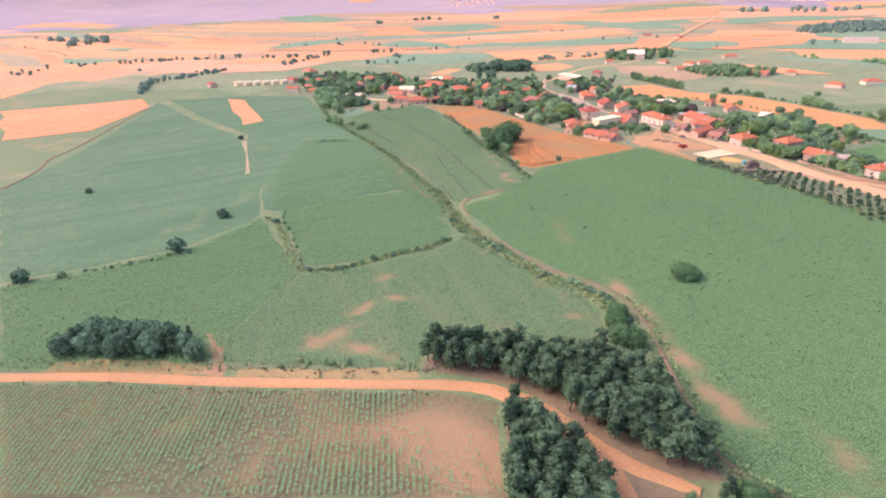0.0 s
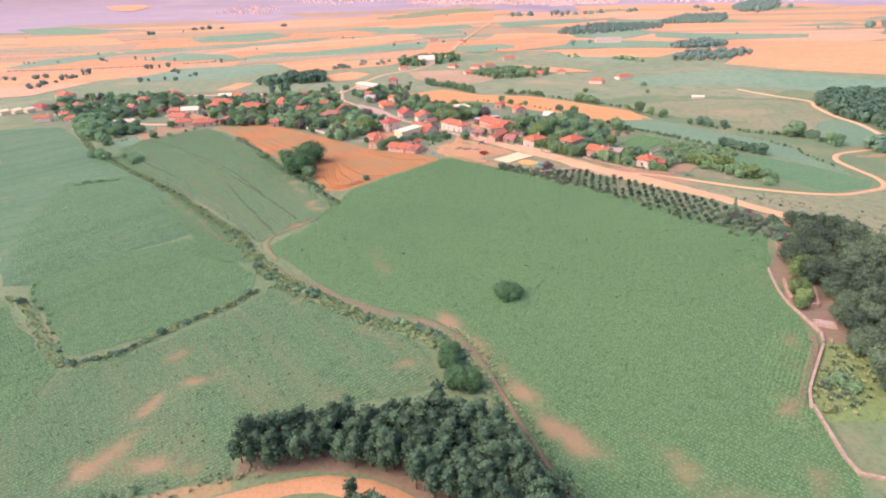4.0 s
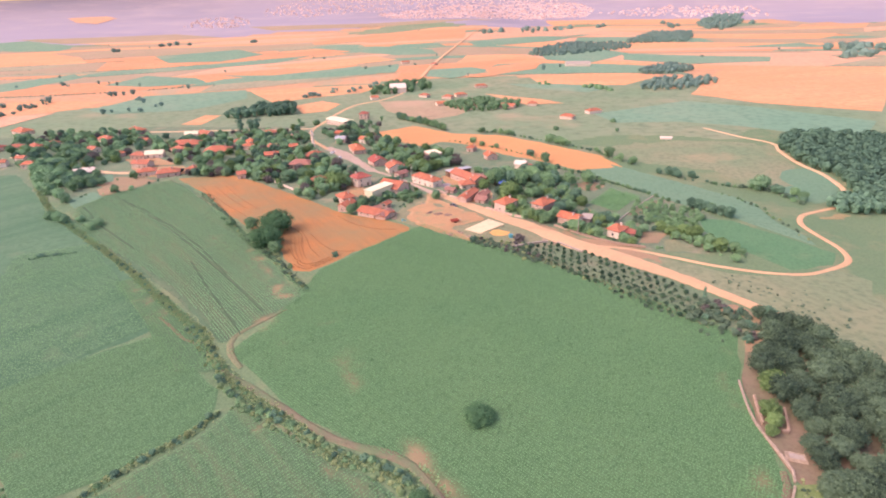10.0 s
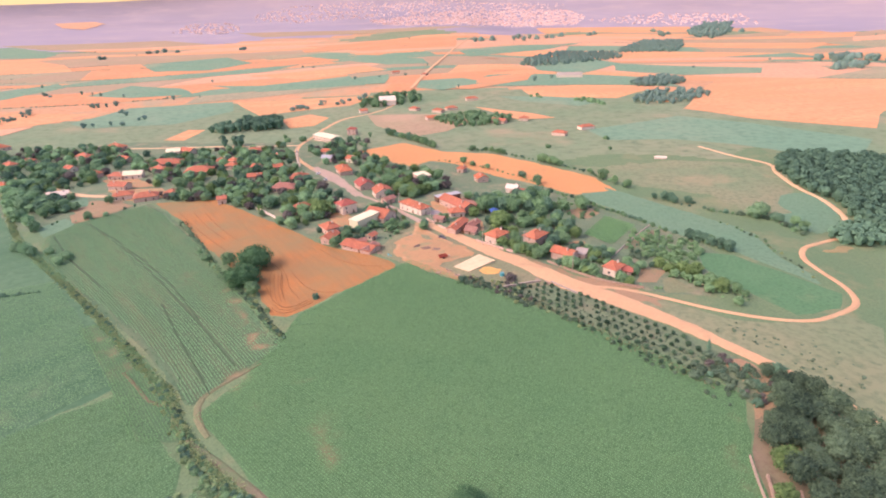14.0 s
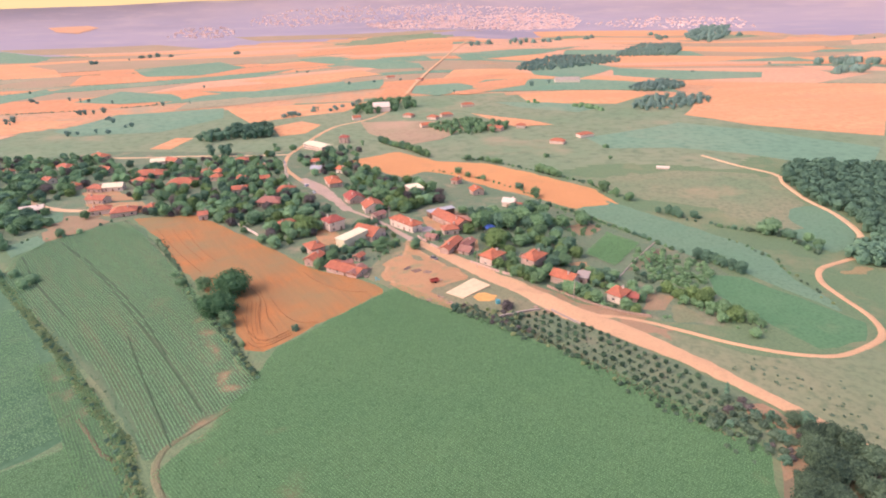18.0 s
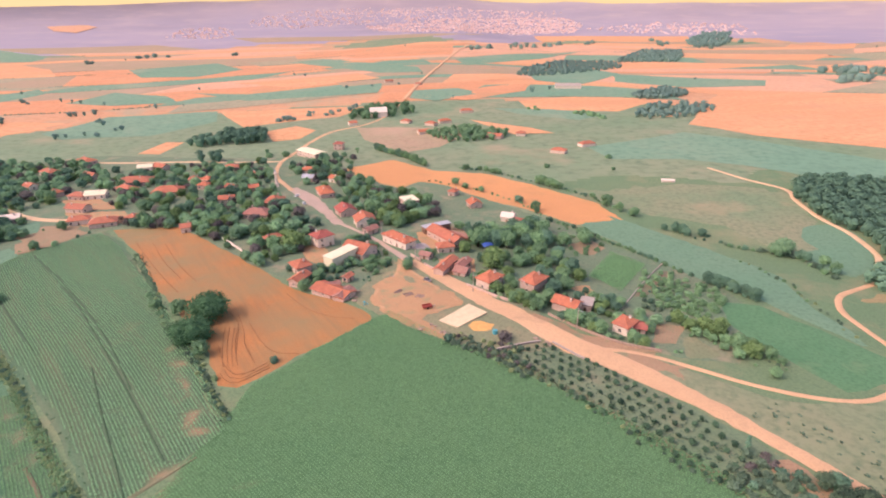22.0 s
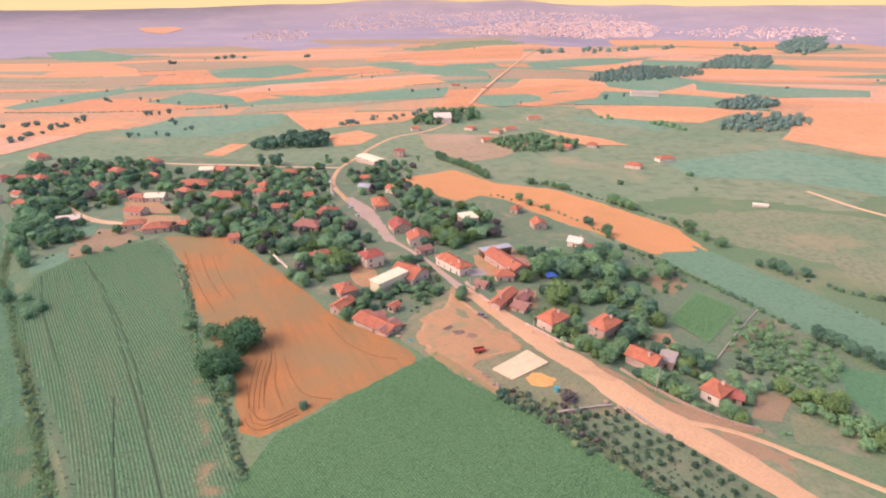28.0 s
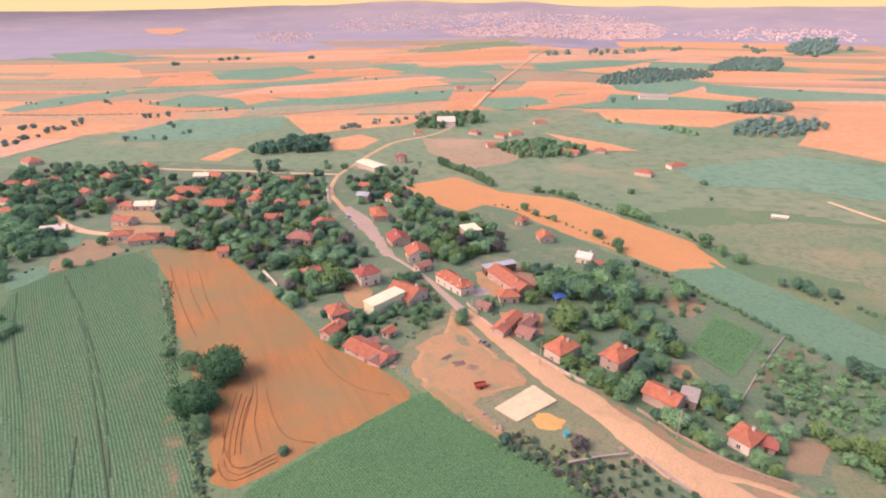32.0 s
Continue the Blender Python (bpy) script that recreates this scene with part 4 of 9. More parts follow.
field("garden_path", "path", [(83.1, 200.7), (84.7, 195.9), (63.4, 171.3), (52.9, 160.0), (51.9, 161.1)],
      "trodden reddish path beside a garden wall", 0.5, 4, 2.5)
field("yard", "lot", [(-175.0, 280.9), (-145.3, 280.2), (-130.8, 261.0), (-151.6, 256.1)],
      "bare reddish trodden house yard", 0.5, 4, 2.5)
field("yard", "lot", [(-190.1, 303.5), (-173.8, 307.5), (-150.7, 284.3), (-170.6, 282.7)],
      "bare reddish trodden house yard", 0.5, 4, 2.5)
field("garden_plot", "ploughed", [(-174.5, 246.8), (-171.4, 260.2), (-153.6, 258.8), (-150.3, 245.8), (-162.8, 237.2)],
      "small dug vegetable plot", 0.5, 4, 2.5)
field("village_square", "street", [(-62.8, 289.5), (-50.2, 268.5), (-39.0, 246.6), (-35.4, 248.8), (-42.4, 264.0), (-54.6, 292.0), (-69.4, 311.5), (-74.4, 310.0), (-68.8, 299.0)],
      "worn pinkish-grey village square", 0.6, 4, 2.5)
field("yard", "lot", [(-49.1, 222.5), (-40.6, 223.3), (-35.7, 215.0), (-36.5, 203.6), (-41.0, 206.4)],
      "bare reddish trodden house yard", 0.5, 4, 2.5)
field("lot_edge", "shoulder", [(64.9, 96.0), (71.8, 99.5), (74.8, 97.0), (67.6, 89.3), (60.9, 86.0)],
      "bare reddish earth beside the wood", 0.5, 4, 2.5)
field("ripe_far", "wheat", [(92, 613), (176, 652), (233, 604), (174, 545), (95, 567)],
      "distant ripe golden grain fields", 3, 25, 30, 0.004)
field("ripe_far", "wheat_deep", [(-6, 645), (69, 719), (131, 750), (108, 683), (39, 625)],
      "distant ripe golden grain fields", 3, 25, 30, 0.004, 0.62)
field("ripe_far", "wheat", [(-275, 823), (-112, 899), (-71, 827), (-179, 760)],
      "distant ripe golden grain fields", 3, 25, 30, 0.004, 0.62)
field("ripe_far", "wheat_deep", [(-313, 1392), (56, 1488), (35, 1146), (-148, 1166)],
      "distant ripe golden grain fields", 3, 25, 30, 0.004, 0.63)
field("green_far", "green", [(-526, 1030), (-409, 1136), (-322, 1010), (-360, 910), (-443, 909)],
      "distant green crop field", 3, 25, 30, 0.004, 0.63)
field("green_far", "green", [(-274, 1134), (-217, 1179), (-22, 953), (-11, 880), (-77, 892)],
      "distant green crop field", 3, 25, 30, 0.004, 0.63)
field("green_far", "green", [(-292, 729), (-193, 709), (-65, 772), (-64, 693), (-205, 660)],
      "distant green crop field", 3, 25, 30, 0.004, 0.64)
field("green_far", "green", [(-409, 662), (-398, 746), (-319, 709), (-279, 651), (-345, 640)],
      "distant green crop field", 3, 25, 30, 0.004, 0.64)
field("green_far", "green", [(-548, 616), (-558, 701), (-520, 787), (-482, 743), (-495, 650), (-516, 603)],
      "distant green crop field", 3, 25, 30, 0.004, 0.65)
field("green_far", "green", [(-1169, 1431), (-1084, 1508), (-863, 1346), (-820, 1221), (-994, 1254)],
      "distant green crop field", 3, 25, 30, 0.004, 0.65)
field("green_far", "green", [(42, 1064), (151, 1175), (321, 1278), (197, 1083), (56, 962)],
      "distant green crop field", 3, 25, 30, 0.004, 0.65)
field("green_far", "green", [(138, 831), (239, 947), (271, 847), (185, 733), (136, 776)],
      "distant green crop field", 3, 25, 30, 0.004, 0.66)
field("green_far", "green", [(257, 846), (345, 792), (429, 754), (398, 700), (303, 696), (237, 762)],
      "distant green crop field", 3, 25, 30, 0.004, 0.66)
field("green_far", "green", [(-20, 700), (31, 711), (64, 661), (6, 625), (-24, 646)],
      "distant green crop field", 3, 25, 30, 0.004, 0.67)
field("ripe_far", "wheat", [(-466, 529), (-429, 561), (-336, 542), (-347, 499), (-385, 464), (-397, 455)],
      "distant ripe golden grain fields", 3, 25, 30, 0.004)
field("ripe_far", "wheat", [(-213, 597), (-66, 607), (-85, 553), (-140, 527), (-162, 511)],
      "distant ripe golden grain fields", 3, 25, 30, 0.004)
field("ripe_far", "wheat", [(-138, 489), (-116, 512), (-95, 490), (-102, 457), (-121, 450)],
      "distant ripe golden grain fields", 3, 25, 30, 0.004)
field("ripe_far", "wheat", [(-208, 417), (-205, 456), (-190, 454), (-191, 415)],
      "distant ripe golden grain fields", 3, 25, 30, 0.004)
field("green_far", "green", [(-328, 495), (-313, 573), (-216, 597), (-197, 542), (-228, 479), (-295, 470)],
      "distant green crop field", 3, 25, 30, 0.004)
field("dull_far", "dull", [(-63, 497), (6, 485), (31, 462), (7, 416), (-18, 400), (-50, 448)],
      "distant dry pasture", 3, 25, 30, 0.004)
field("green_far", "green", [(62, 574), (114, 563), (158, 529), (128, 504), (82, 540)],
      "distant green crop field", 3, 25, 30, 0.004)
field("ripe_far", "wheat", [(34, 518), (81, 476), (96, 453), (65, 452)],
      "distant ripe golden grain fields", 3, 25, 30, 0.004)
field("ripe_far", "wheat", [(209, 475), (323, 658), (386, 679), (517, 633), (304, 379), (240, 427), (225, 454)],
      "distant ripe golden grain fields", 3, 25, 30, 0.004)
field("ripe_far", "wheat", [(209, 536), (230, 536), (217, 510), (201, 512)],
      "distant ripe golden grain fields", 3, 25, 30, 0.004)
field("green_far", "green", [(109, 404), (192, 444), (230, 410), (277, 347), (230, 292), (189, 340), (156, 362), (114, 366)],
      "distant green crop field", 3, 25, 30, 0.004)
field("ripe_far", "wheat_deep", [(-398, 179), (-348, 242), (-316, 220), (-284, 156), (-306, 125)],
      "distant ripe golden grain fields", 2, 20, 25, 0.004)
field("ripe_far", "wheat", [(-945, 501), (-1164, 737), (-980, 877), (-560, 514), (-336, 520), (-402, 467), (-590, 448), (-641, 322)],
      "distant ripe golden grain fields", 2, 20, 25, 0.004)
field("ripe_far", "wheat_deep", [(-287, 259), (-272, 258), (-203, 195), (-207, 184)],
      "distant ripe golden grain fields", 2, 20, 25, 0.004)
field("ripe_far", "olive", [(-180, 153), (-178, 153), (-139, 110), (-139, 108)],
      "distant ripe golden grain fields", 2, 20, 25, 0.004)
field("ripe_far", "wheat", [(-509, 244), (-529, 304), (-486, 257), (-457, 214)],
      "distant ripe golden grain fields", 2, 20, 25, 0.004)
STREET_LOW = [(-7.0, 206.5), (-10.5, 212.5), (-14.8, 219.6), (-19.3, 227.2), (-25.8, 235.2), (-31.8, 242.5), (-38.5, 249.8)]
road("street", "street", STREET_LOW,
     [3.4, 2.6, 2.0, 1.7, 1.6, 1.7, 2.4], "narrow worn village street between yard walls", 0.23)
STREET_HIGH = [(-71.0, 305.0), (-78.0, 317.5), (-84.5, 329.5), (-91.4, 350.1), (-96.1, 379.8), (-95.0, 404.0), (-92.9, 421.9), (-90.9, 443.4), (-81.0, 481.5), (-57.9, 507.5), (-42.9, 543.5), (-34.7, 599.2), (-29.0, 650.0)]
road("road_village", "dirt", STREET_HIGH,
     [2.8, 2.6, 2.6, 2.8, 3.2, 3.4, 3.4, 3.4, 3.4, 3.2, 3.2, 3.2, 3.4], "pale dirt road from the village to the plain", 0.23)
ROAD_PLAIN = [(-29.0, 639.6), (-9.7, 805.8), (33.7, 1103.9), (86.3, 1421.9)]
road("road_plain", "dirt", ROAD_PLAIN,
     4.6, "straight pale road across the far plain", 1.2)
ROAD_MAIN = [(-9.9, 208.8), (1.4, 193.3), (16.5, 171.9), (29.2, 157.9), (36.4, 148.8), (44.8, 140.0), (53.4, 131.9), (60.5, 122.1), (69.9, 108.0), (74.2, 98.9), (80.2, 89.6), (82.5, 82.3), (85.0, 72.7), (89.0, 64.0)]
field("road_main", "dirt", [(-9.5, 206.5), (-6.9, 204.3), (-2.6, 196.6), (4.6, 184.8), (10.2, 176.1), (16.7, 167.2), (22.3, 161.4), (26.4, 156.6), (29.9, 151.3), (32.5, 148.3), (35.6, 143.8), (38.5, 141.8), (44.1, 137.0), (48.8, 132.2), (57.0, 124.0), (64.4, 114.2), (68.4, 108.4), (72.6, 101.6), (76.4, 93.0), (79.0, 83.5), (82.2, 73.5), (86.0, 64.0), (90.6, 66.0), (86.6, 75.0), (83.4, 85.5), (80.6, 94.5), (76.0, 103.0), (70.9, 111.7), (67.3, 118.4), (64.0, 123.7), (59.7, 129.3), (55.2, 136.0), (53.0, 138.2), (49.0, 142.6), (44.8, 146.6), (40.1, 150.8), (36.0, 155.7), (32.4, 159.4), (26.6, 167.2), (22.2, 170.9), (18.1, 176.6), (11.1, 185.8), (2.5, 197.2), (-4.8, 206.5)],
      "wide pale dirt road along the houses", 0.35, 2.0, 2.0, 0.003, 0.25)
LANE_LOOP = [(43.6, 145.6), (49.5, 144.7), (54.0, 143.2), (58.5, 141.0), (66.7, 135.6), (74.8, 129.9), (85.6, 124.9), (96.4, 123.8), (107.6, 128.6), (115.6, 134.5), (119.9, 144.6), (120.4, 157.6), (121.4, 167.1), (127.7, 176.7), (138.9, 183.1), (155.8, 191.2)]
road("lane_loop", "dirt", LANE_LOOP,
     [1.8, 1.6, 1.6, 1.5, 1.5, 1.6, 1.7, 1.8, 1.9, 2.0, 2.0, 1.9, 1.8, 1.8, 2.0, 2.2], "pale dirt lane bending round the gardens", 0.17)
LANE_WOOD = [(155.8, 191.2), (159.5, 201.1), (166.4, 212.3), (171.7, 233.1), (171.7, 252.8), (176.2, 277.8), (181.7, 294.5), (171.1, 314.5), (162.7, 339.0)]
road("lane_wood", "lane", LANE_WOOD,
     2.5, "pale dirt lane along the dark wood", 0.23)
TRACK_NEAR = [(-28.3, 24.2), (-24.2, 25.2), (-20.9, 25.5), (-15.6, 24.5), (-9.6, 21.6), (-4.9, 19.1), (-0.2, 17.4), (4.1, 16.8), (6.5, 16.4)]
road("track_near", "track", TRACK_NEAR,
     [2.2, 2.2, 2.6, 3.4, 3.4, 2.8, 2.4, 2.0, 1.6], "reddish dirt farm track beside the copse", 0.2)
TRACK_BRANCH = [(-5.6, 19.4), (-2.9, 16.6), (-0.7, 13.0), (0.8, 9.9)]
road("track_branch", "track", TRACK_BRANCH,
     2.0, "short reddish dirt track", 0.21)
TRACK_WEST = [(-104.7, 0.5), (-97.0, 3.0), (-79.1, 9.5), (-60.4, 14.7), (-43.0, 19.8), (-27.5, 24.5)]
road("track_west", "track", TRACK_WEST,
     2.3, "reddish dirt farm track between fields", 0.19)
LANE_CROSS = [(-97.3, 381.5), (-126.6, 384.3), (-162.4, 389.5), (-201.1, 389.9), (-235.2, 393.8)]
road("lane_cross", "lane", LANE_CROSS,
     3.5, "narrow pale dirt lane", 0.2)
LANE_WEST = [(-271.7, 323.0), (-241.9, 312.6), (-194.9, 279.0), (-172.9, 269.0), (-160.1, 268.0), (-138.2, 264.7)]
road("lane_west", "lane", LANE_WEST,
     4, "pale dirt lane among the houses", 0.2)
TRACK_SLOPE = [(-216.6, 72.4), (-222.2, 83.6), (-232.3, 96.8), (-243.1, 106.8), (-253.2, 125.0), (-279.6, 165.9), (-308.8, 213.4)]
road("track_slope", "path", TRACK_SLOPE,
     1.3, "faint pale track winding over the slope", 0.23)
FOOT_PATH = [(-76.6, 111.8), (-70.8, 106.4), (-65.7, 101.3), (-61.5, 98.8)]
road("foot_path", "mud", FOOT_PATH,
     0.9, "narrow reddish footpath by the ditch", 0.23)
HEADLAND_PATH = [(-43.6, 112.6), (-46.9, 109.0), (-53.3, 101.7), (-52.0, 94.7), (-47.4, 88.6)]
road("headland_path", "headland", HEADLAND_PATH,
     [0.4, 1.0, 1.6, 1.7, 1.2], "worn tan headland between two crop fields", 0.17)
CREEK_PATH = [(-7.7, 58.6), (-2.6, 51.4), (2.1, 39.3), (5.7, 29.7), (8.4, 23.0), (13.7, 19.2), (22.0, 15.9), (30.0, 10.9), (36.0, 6.5)]
road("creek_path", "path", CREEK_PATH,
     0.75, "narrow worn reddish footpath along the ditch", 0.2)


# ---- plants ----
def blob(rnd, centre, radius, rings=5, segs=8, squash=1.0):
    """A lumpy closed core."""
    cx, cy, cz = centre
    vs, fs = [], []
    off = rnd.uniform(0, 50)
    for i in range(1, rings):
        a = math.pi * i / rings
        for k in range(segs):
            b = 2 * math.pi * k / segs + 0.3 * i
            d = Vector((math.sin(a) * math.cos(b), math.sin(a) * math.sin(b), math.cos(a)))
            r = radius * (0.86 + 0.3 * noise.noise(d * 1.9 + Vector((off, 0, 0))))
            vs.append((cx + d.x * r, cy + d.y * r, cz + d.z * r * squash))
    top, low = len(vs), len(vs) + 1
    vs += [(cx, cy, cz + radius * 0.85 * squash), (cx, cy, cz - radius * 0.8 * squash)]
    for i in range(rings - 2):
        for k in range(segs):
            a, b = i * segs + k, i * segs + (k + 1) % segs
            fs.append((a, a + segs, b + segs, b))
    for k in range(segs):
        fs.append((top, k, (k + 1) % segs))
        fs.append((low, (rings - 2) * segs + (k + 1) % segs, (rings - 2) * segs + k))
    return vs, fs


def crown_mesh(name, mat, seed, lobes, leaf, per_area, squash=0.85, cores=True):
    """Leaf clumps over a group of lobes (x, y, z, radius)."""
    rnd = random.Random(seed)
    vs, fs = [], []
    for x, y, z, r in lobes:
        if cores:
            v, f = blob(rnd, (x, y, z), r * 0.78, 4, 7, squash)
            fs += [tuple(i + len(vs) for i in q) for q in f]
            vs += v
        for k in range(int(1.5 * per_area * 4 * math.pi * r * r)):
            while True:
                d = Vector((rnd.gauss(0, 1), rnd.gauss(0, 1), rnd.gauss(0.25, 1))).normalized()
                if d.z > -0.75:
                    break
            out = r * rnd.uniform(0.72, 1.14) * (1 + 0.22 * noise.noise(d * 2.3 + Vector((seed, x, y))))
            c = Vector((x + d.x * out, y + d.y * out, z + d.z * out * squash))
            if any((c - Vector((a, b, e))).length < 0.72 * q for a, b, e, q in lobes if (a, b, e) != (x, y, z)):
                continue
            n = (d + 0.75 * Vector((rnd.gauss(0, 1), rnd.gauss(0, 1), rnd.gauss(0.4, 1)))).normalized()
            u = n.orthogonal().normalized()
            w = n.cross(u)
            a = rnd.uniform(0, 6.28)
            u, w = u * math.cos(a) + w * math.sin(a), w * math.cos(a) - u * math.sin(a)
            s = leaf * rnd.uniform(0.6, 1.35)
            i = len(vs)
            vs += [tuple(c + u * s), tuple(c + w * s * 0.7 - n * s * 0.25), tuple(c - u * s * 0.9), tuple(c - w * s * 0.7 - n * s * 0.25)]
            fs.append((i, i + 1, i + 2, i + 3))
    me = bpy.data.meshes.new(name)
    me.from_pydata(vs, [], fs)
    me.materials.append(mat)
    return me


def trunk_mesh(seed, height, radius, limbs, spread):
    """A tapered trunk that forks into limbs."""
    rnd = random.Random(seed)
    vs, fs = [], []

    def tube(p0, p1, r0, r1, n=6, rings=3):
        p0, p1 = Vector(p0), Vector(p1)
        axis = (p1 - p0).normalized()
        u = axis.orthogonal().normalized()
        w = axis.cross(u)
        base = len(vs)
        for k in range(rings + 1):
            t = k / rings
            c = p0.lerp(p1, t) + u * rnd.uniform(-0.05, 0.05) * (p1 - p0).length * (0 < k < rings)
            r = r0 + (r1 - r0) * t
            for j in range(n):
                a = 6.2832 * j / n
                vs.append(tuple(c + u * math.cos(a) * r + w * math.sin(a) * r))
        for k in range(rings):
            for j in range(n):
                a, b = base + k * n + j, base + k * n + (j + 1) % n
                fs.append((a, b, b + n, a + n))

    fork = height * 0.5
    tube((0, 0, -0.4), (0, 0, fork), radius, radius * 0.7)
    for k in range(limbs):
        a = 6.2832 * k / limbs + rnd.uniform(-0.4, 0.4)
        tube((0, 0, fork * rnd.uniform(0.7, 1.0)), (math.cos(a) * spread, math.sin(a) * spread, height * rnd.uniform(0.75, 1.0)), radius * 0.5, radius * 0.12, 5, 2)
    me = bpy.data.meshes.new("trunk")
    me.from_pydata(vs, [], fs)
    me.materials.append(M["bark"])
    return me


def lobes_round(seed, radius, height, n):
    rnd = random.Random(seed)
    out = [(0, 0, height - radius * 0.72, radius * 0.66)]
    for k in range(n):
        a = 6.2832 * k / n + rnd.uniform(-0.3, 0.3)
        q = rnd.uniform(0.4, 0.66) * radius
        out.append((math.cos(a) * q, math.sin(a) * q, height - radius * rnd.uniform(0.68, 1.25), radius * rnd.uniform(0.38, 0.58)))
    for k in range(4):
        a = 1.5708 * k + rnd.uniform(-0.5, 0.5)
        q = rnd.uniform(0.45, 0.62) * radius
        out.append((math.cos(a) * q, math.sin(a) * q, height - radius * rnd.uniform(1.35, 1.6), radius * rnd.uniform(0.34, 0.46)))
    return out


def lobes_tall(seed, radius, height, n):
    rnd = random.Random(seed)
    out = []
    for k in range(n):
        t = k / (n - 1)
        a, q = rnd.uniform(0, 6.28), radius * rnd.uniform(0.1, 0.4)
        r = radius * (0.75 - 0.35 * abs(t - 0.35)) * rnd.uniform(0.8, 1.05)
        out.append((math.cos(a) * q, math.sin(a) * q, height * 0.35 + (height * 0.65 - r * 0.7) * t, r))
    return out


KINDS = {}


def tree_kind(key, name, mat, makers, label, category="tree", trunk=True):
    KINDS[key] = (name, makers, label, category, mat, trunk)


def make_kind(shape, mat, count, seed, radius, height, n, leaf, area, trunk_r, limbs=4, squash=0.85):
    out = []
    for k in range(count):
        lobes = shape(seed + k, radius, height, n)
        out.append((crown_mesh("crown", M[mat], seed + k, lobes, leaf, area, squash),
                    trunk_mesh(seed + k, height * 0.8, trunk_r, limbs, radius * 0.45) if trunk_r else None))
    return out


tree_kind("round", "garden_tree", "leaf", make_kind(lobes_round, "leaf", 5, 10, 3.0, 6.2, 8, 0.30, 2.6, 0.22), "leafy green garden tree with a full crown")
tree_kind("light", "lime_tree", "leaf_light", make_kind(lobes_round, "leaf_light", 3, 30, 3.0, 5.6, 8, 0.30, 2.6, 0.2), "bright green leafy garden tree")
tree_kind("dark", "walnut_tree", "leaf_dark", make_kind(lobes_round, "leaf_dark", 4, 50, 3.0, 6.0, 8, 0.30, 2.6, 0.22), "dark green tree with a dense crown")
tree_kind("grey", "oak_tree", "leaf_grey", make_kind(lobes_round, "leaf_grey", 5, 70, 3.0, 6.0, 13, 0.24, 3.4, 0.24), "grey-green oak with a dense lumpy crown")
tree_kind("copse", "plantation_tree", "leaf_copse", make_kind(lobes_tall, "leaf_copse", 6, 90, 1.4, 6.3, 7, 0.2, 4.0, 0.12, 3, 0.95), "slim dark green plantation tree")
tree_kind("bush", "bush", "leaf", make_kind(lobes_round, "leaf", 4, 120, 1.2, 1.9, 6, 0.2, 5.0, 0, 4), "low rounded green bush", "bush")
tree_kind("bush_dark", "dark_bush", "leaf_dark", make_kind(lobes_round, "leaf_dark", 4, 140, 1.2, 2.0, 6, 0.2, 5.0, 0, 4), "low dark green bush", "bush")
tree_kind("shrub", "shrub", "leaf", make_kind(lobes_round, "leaf", 4, 160, 1.2, 1.9, 6, 0.2, 4.5, 0, 4), "low straggling grey-green shrub", "shrub")
tree_kind("weedbush", "weed_bush", "weed", make_kind(lobes_round, "weed", 3, 180, 1.2, 1.7, 6, 0.2, 5.0, 0, 4), "low yellow-green weedy bush", "bush")
tree_kind("scrubbush", "scrub_bush", "leaf_scrub", make_kind(lobes_round, "leaf_scrub", 4, 330, 1.2, 1.9, 6, 0.2, 4.5, 0, 4), "dusty grey-green scrub bush", "bush")
tree_kind("sapling", "fruit_tree", "leaf_scrub", make_kind(lobes_round, "leaf_copse", 4, 200, 0.85, 1.9, 5, 0.17, 7.0, 0.05, 3), "young orchard tree in a planted row", "fruit tree")
tree_kind("big", "shade_tree", "leaf", make_kind(lobes_round, "leaf_big", 2, 240, 3.0, 5.0, 13, 0.17, 7.0, 0.25, 5), "large spreading dark green shade tree")
tree_kind("vround", "village_tree", "leaf_mid_hazed", make_kind(lobes_round, "leaf_mid_hazed", 5, 260, 3.0, 5.8, 10, 0.24, 3.2, 0.2), "leafy village tree with a full crown")
tree_kind("ditchbush", "ditch_bush", "leaf_ditch", make_kind(lobes_round, "leaf_ditch", 4, 280, 1.2, 1.8, 6, 0.2, 4.0, 0, 4), "rank green bush in a ditch", "bush")
tree_kind("cypress", "conifer", "leaf_dark", make_kind(lobes_tall, "leaf_dark", 1, 220, 0.8, 4.2, 6, 0.18, 6.0, 0.08, 2, 1.2), "slender dark conifer by the road")
tree_kind("plum", "plum_tree", "leaf_plum", make_kind(lobes_round, "leaf_plum", 3, 300, 2.6, 4.8, 8, 0.24, 3.2, 0.18), "dusky purple-brown leafed tree")
tree_kind("plumbush", "plum_bush", "leaf_plum", make_kind(lobes_round, "leaf_plum", 2, 310, 1.2, 1.8, 6, 0.18, 5.0, 0), "low purple-brown leafy bush", "bush")


def plant(key, x, y, size=1.0, tall=1.0, group="", label="", sink=0.0):
    name, makers, text, category, mat, trunk = KINDS[key]
    rnd = random.Random(int(x * 131) * 7919 + int(y * 97))
    k = rnd.randrange(len(makers))
    crown, stem = makers[k]
    top = new(name) if stem else new(name, crown)
    top.matrix_basis = Matrix.LocRotScale((x, y, terrain(x, y) - sink), Euler((0, 0, rnd.uniform(0, 6.28))),
                                          (size * rnd.uniform(0.92, 1.08), size * rnd.uniform(0.92, 1.08), size * tall))
    if stem:
        new("trunk", stem).parent = top
        new("crown", crown).parent = top
    return tagged(top, label or text, category, group)


HOUSES, ROADLINES, YARDS = [], [], []


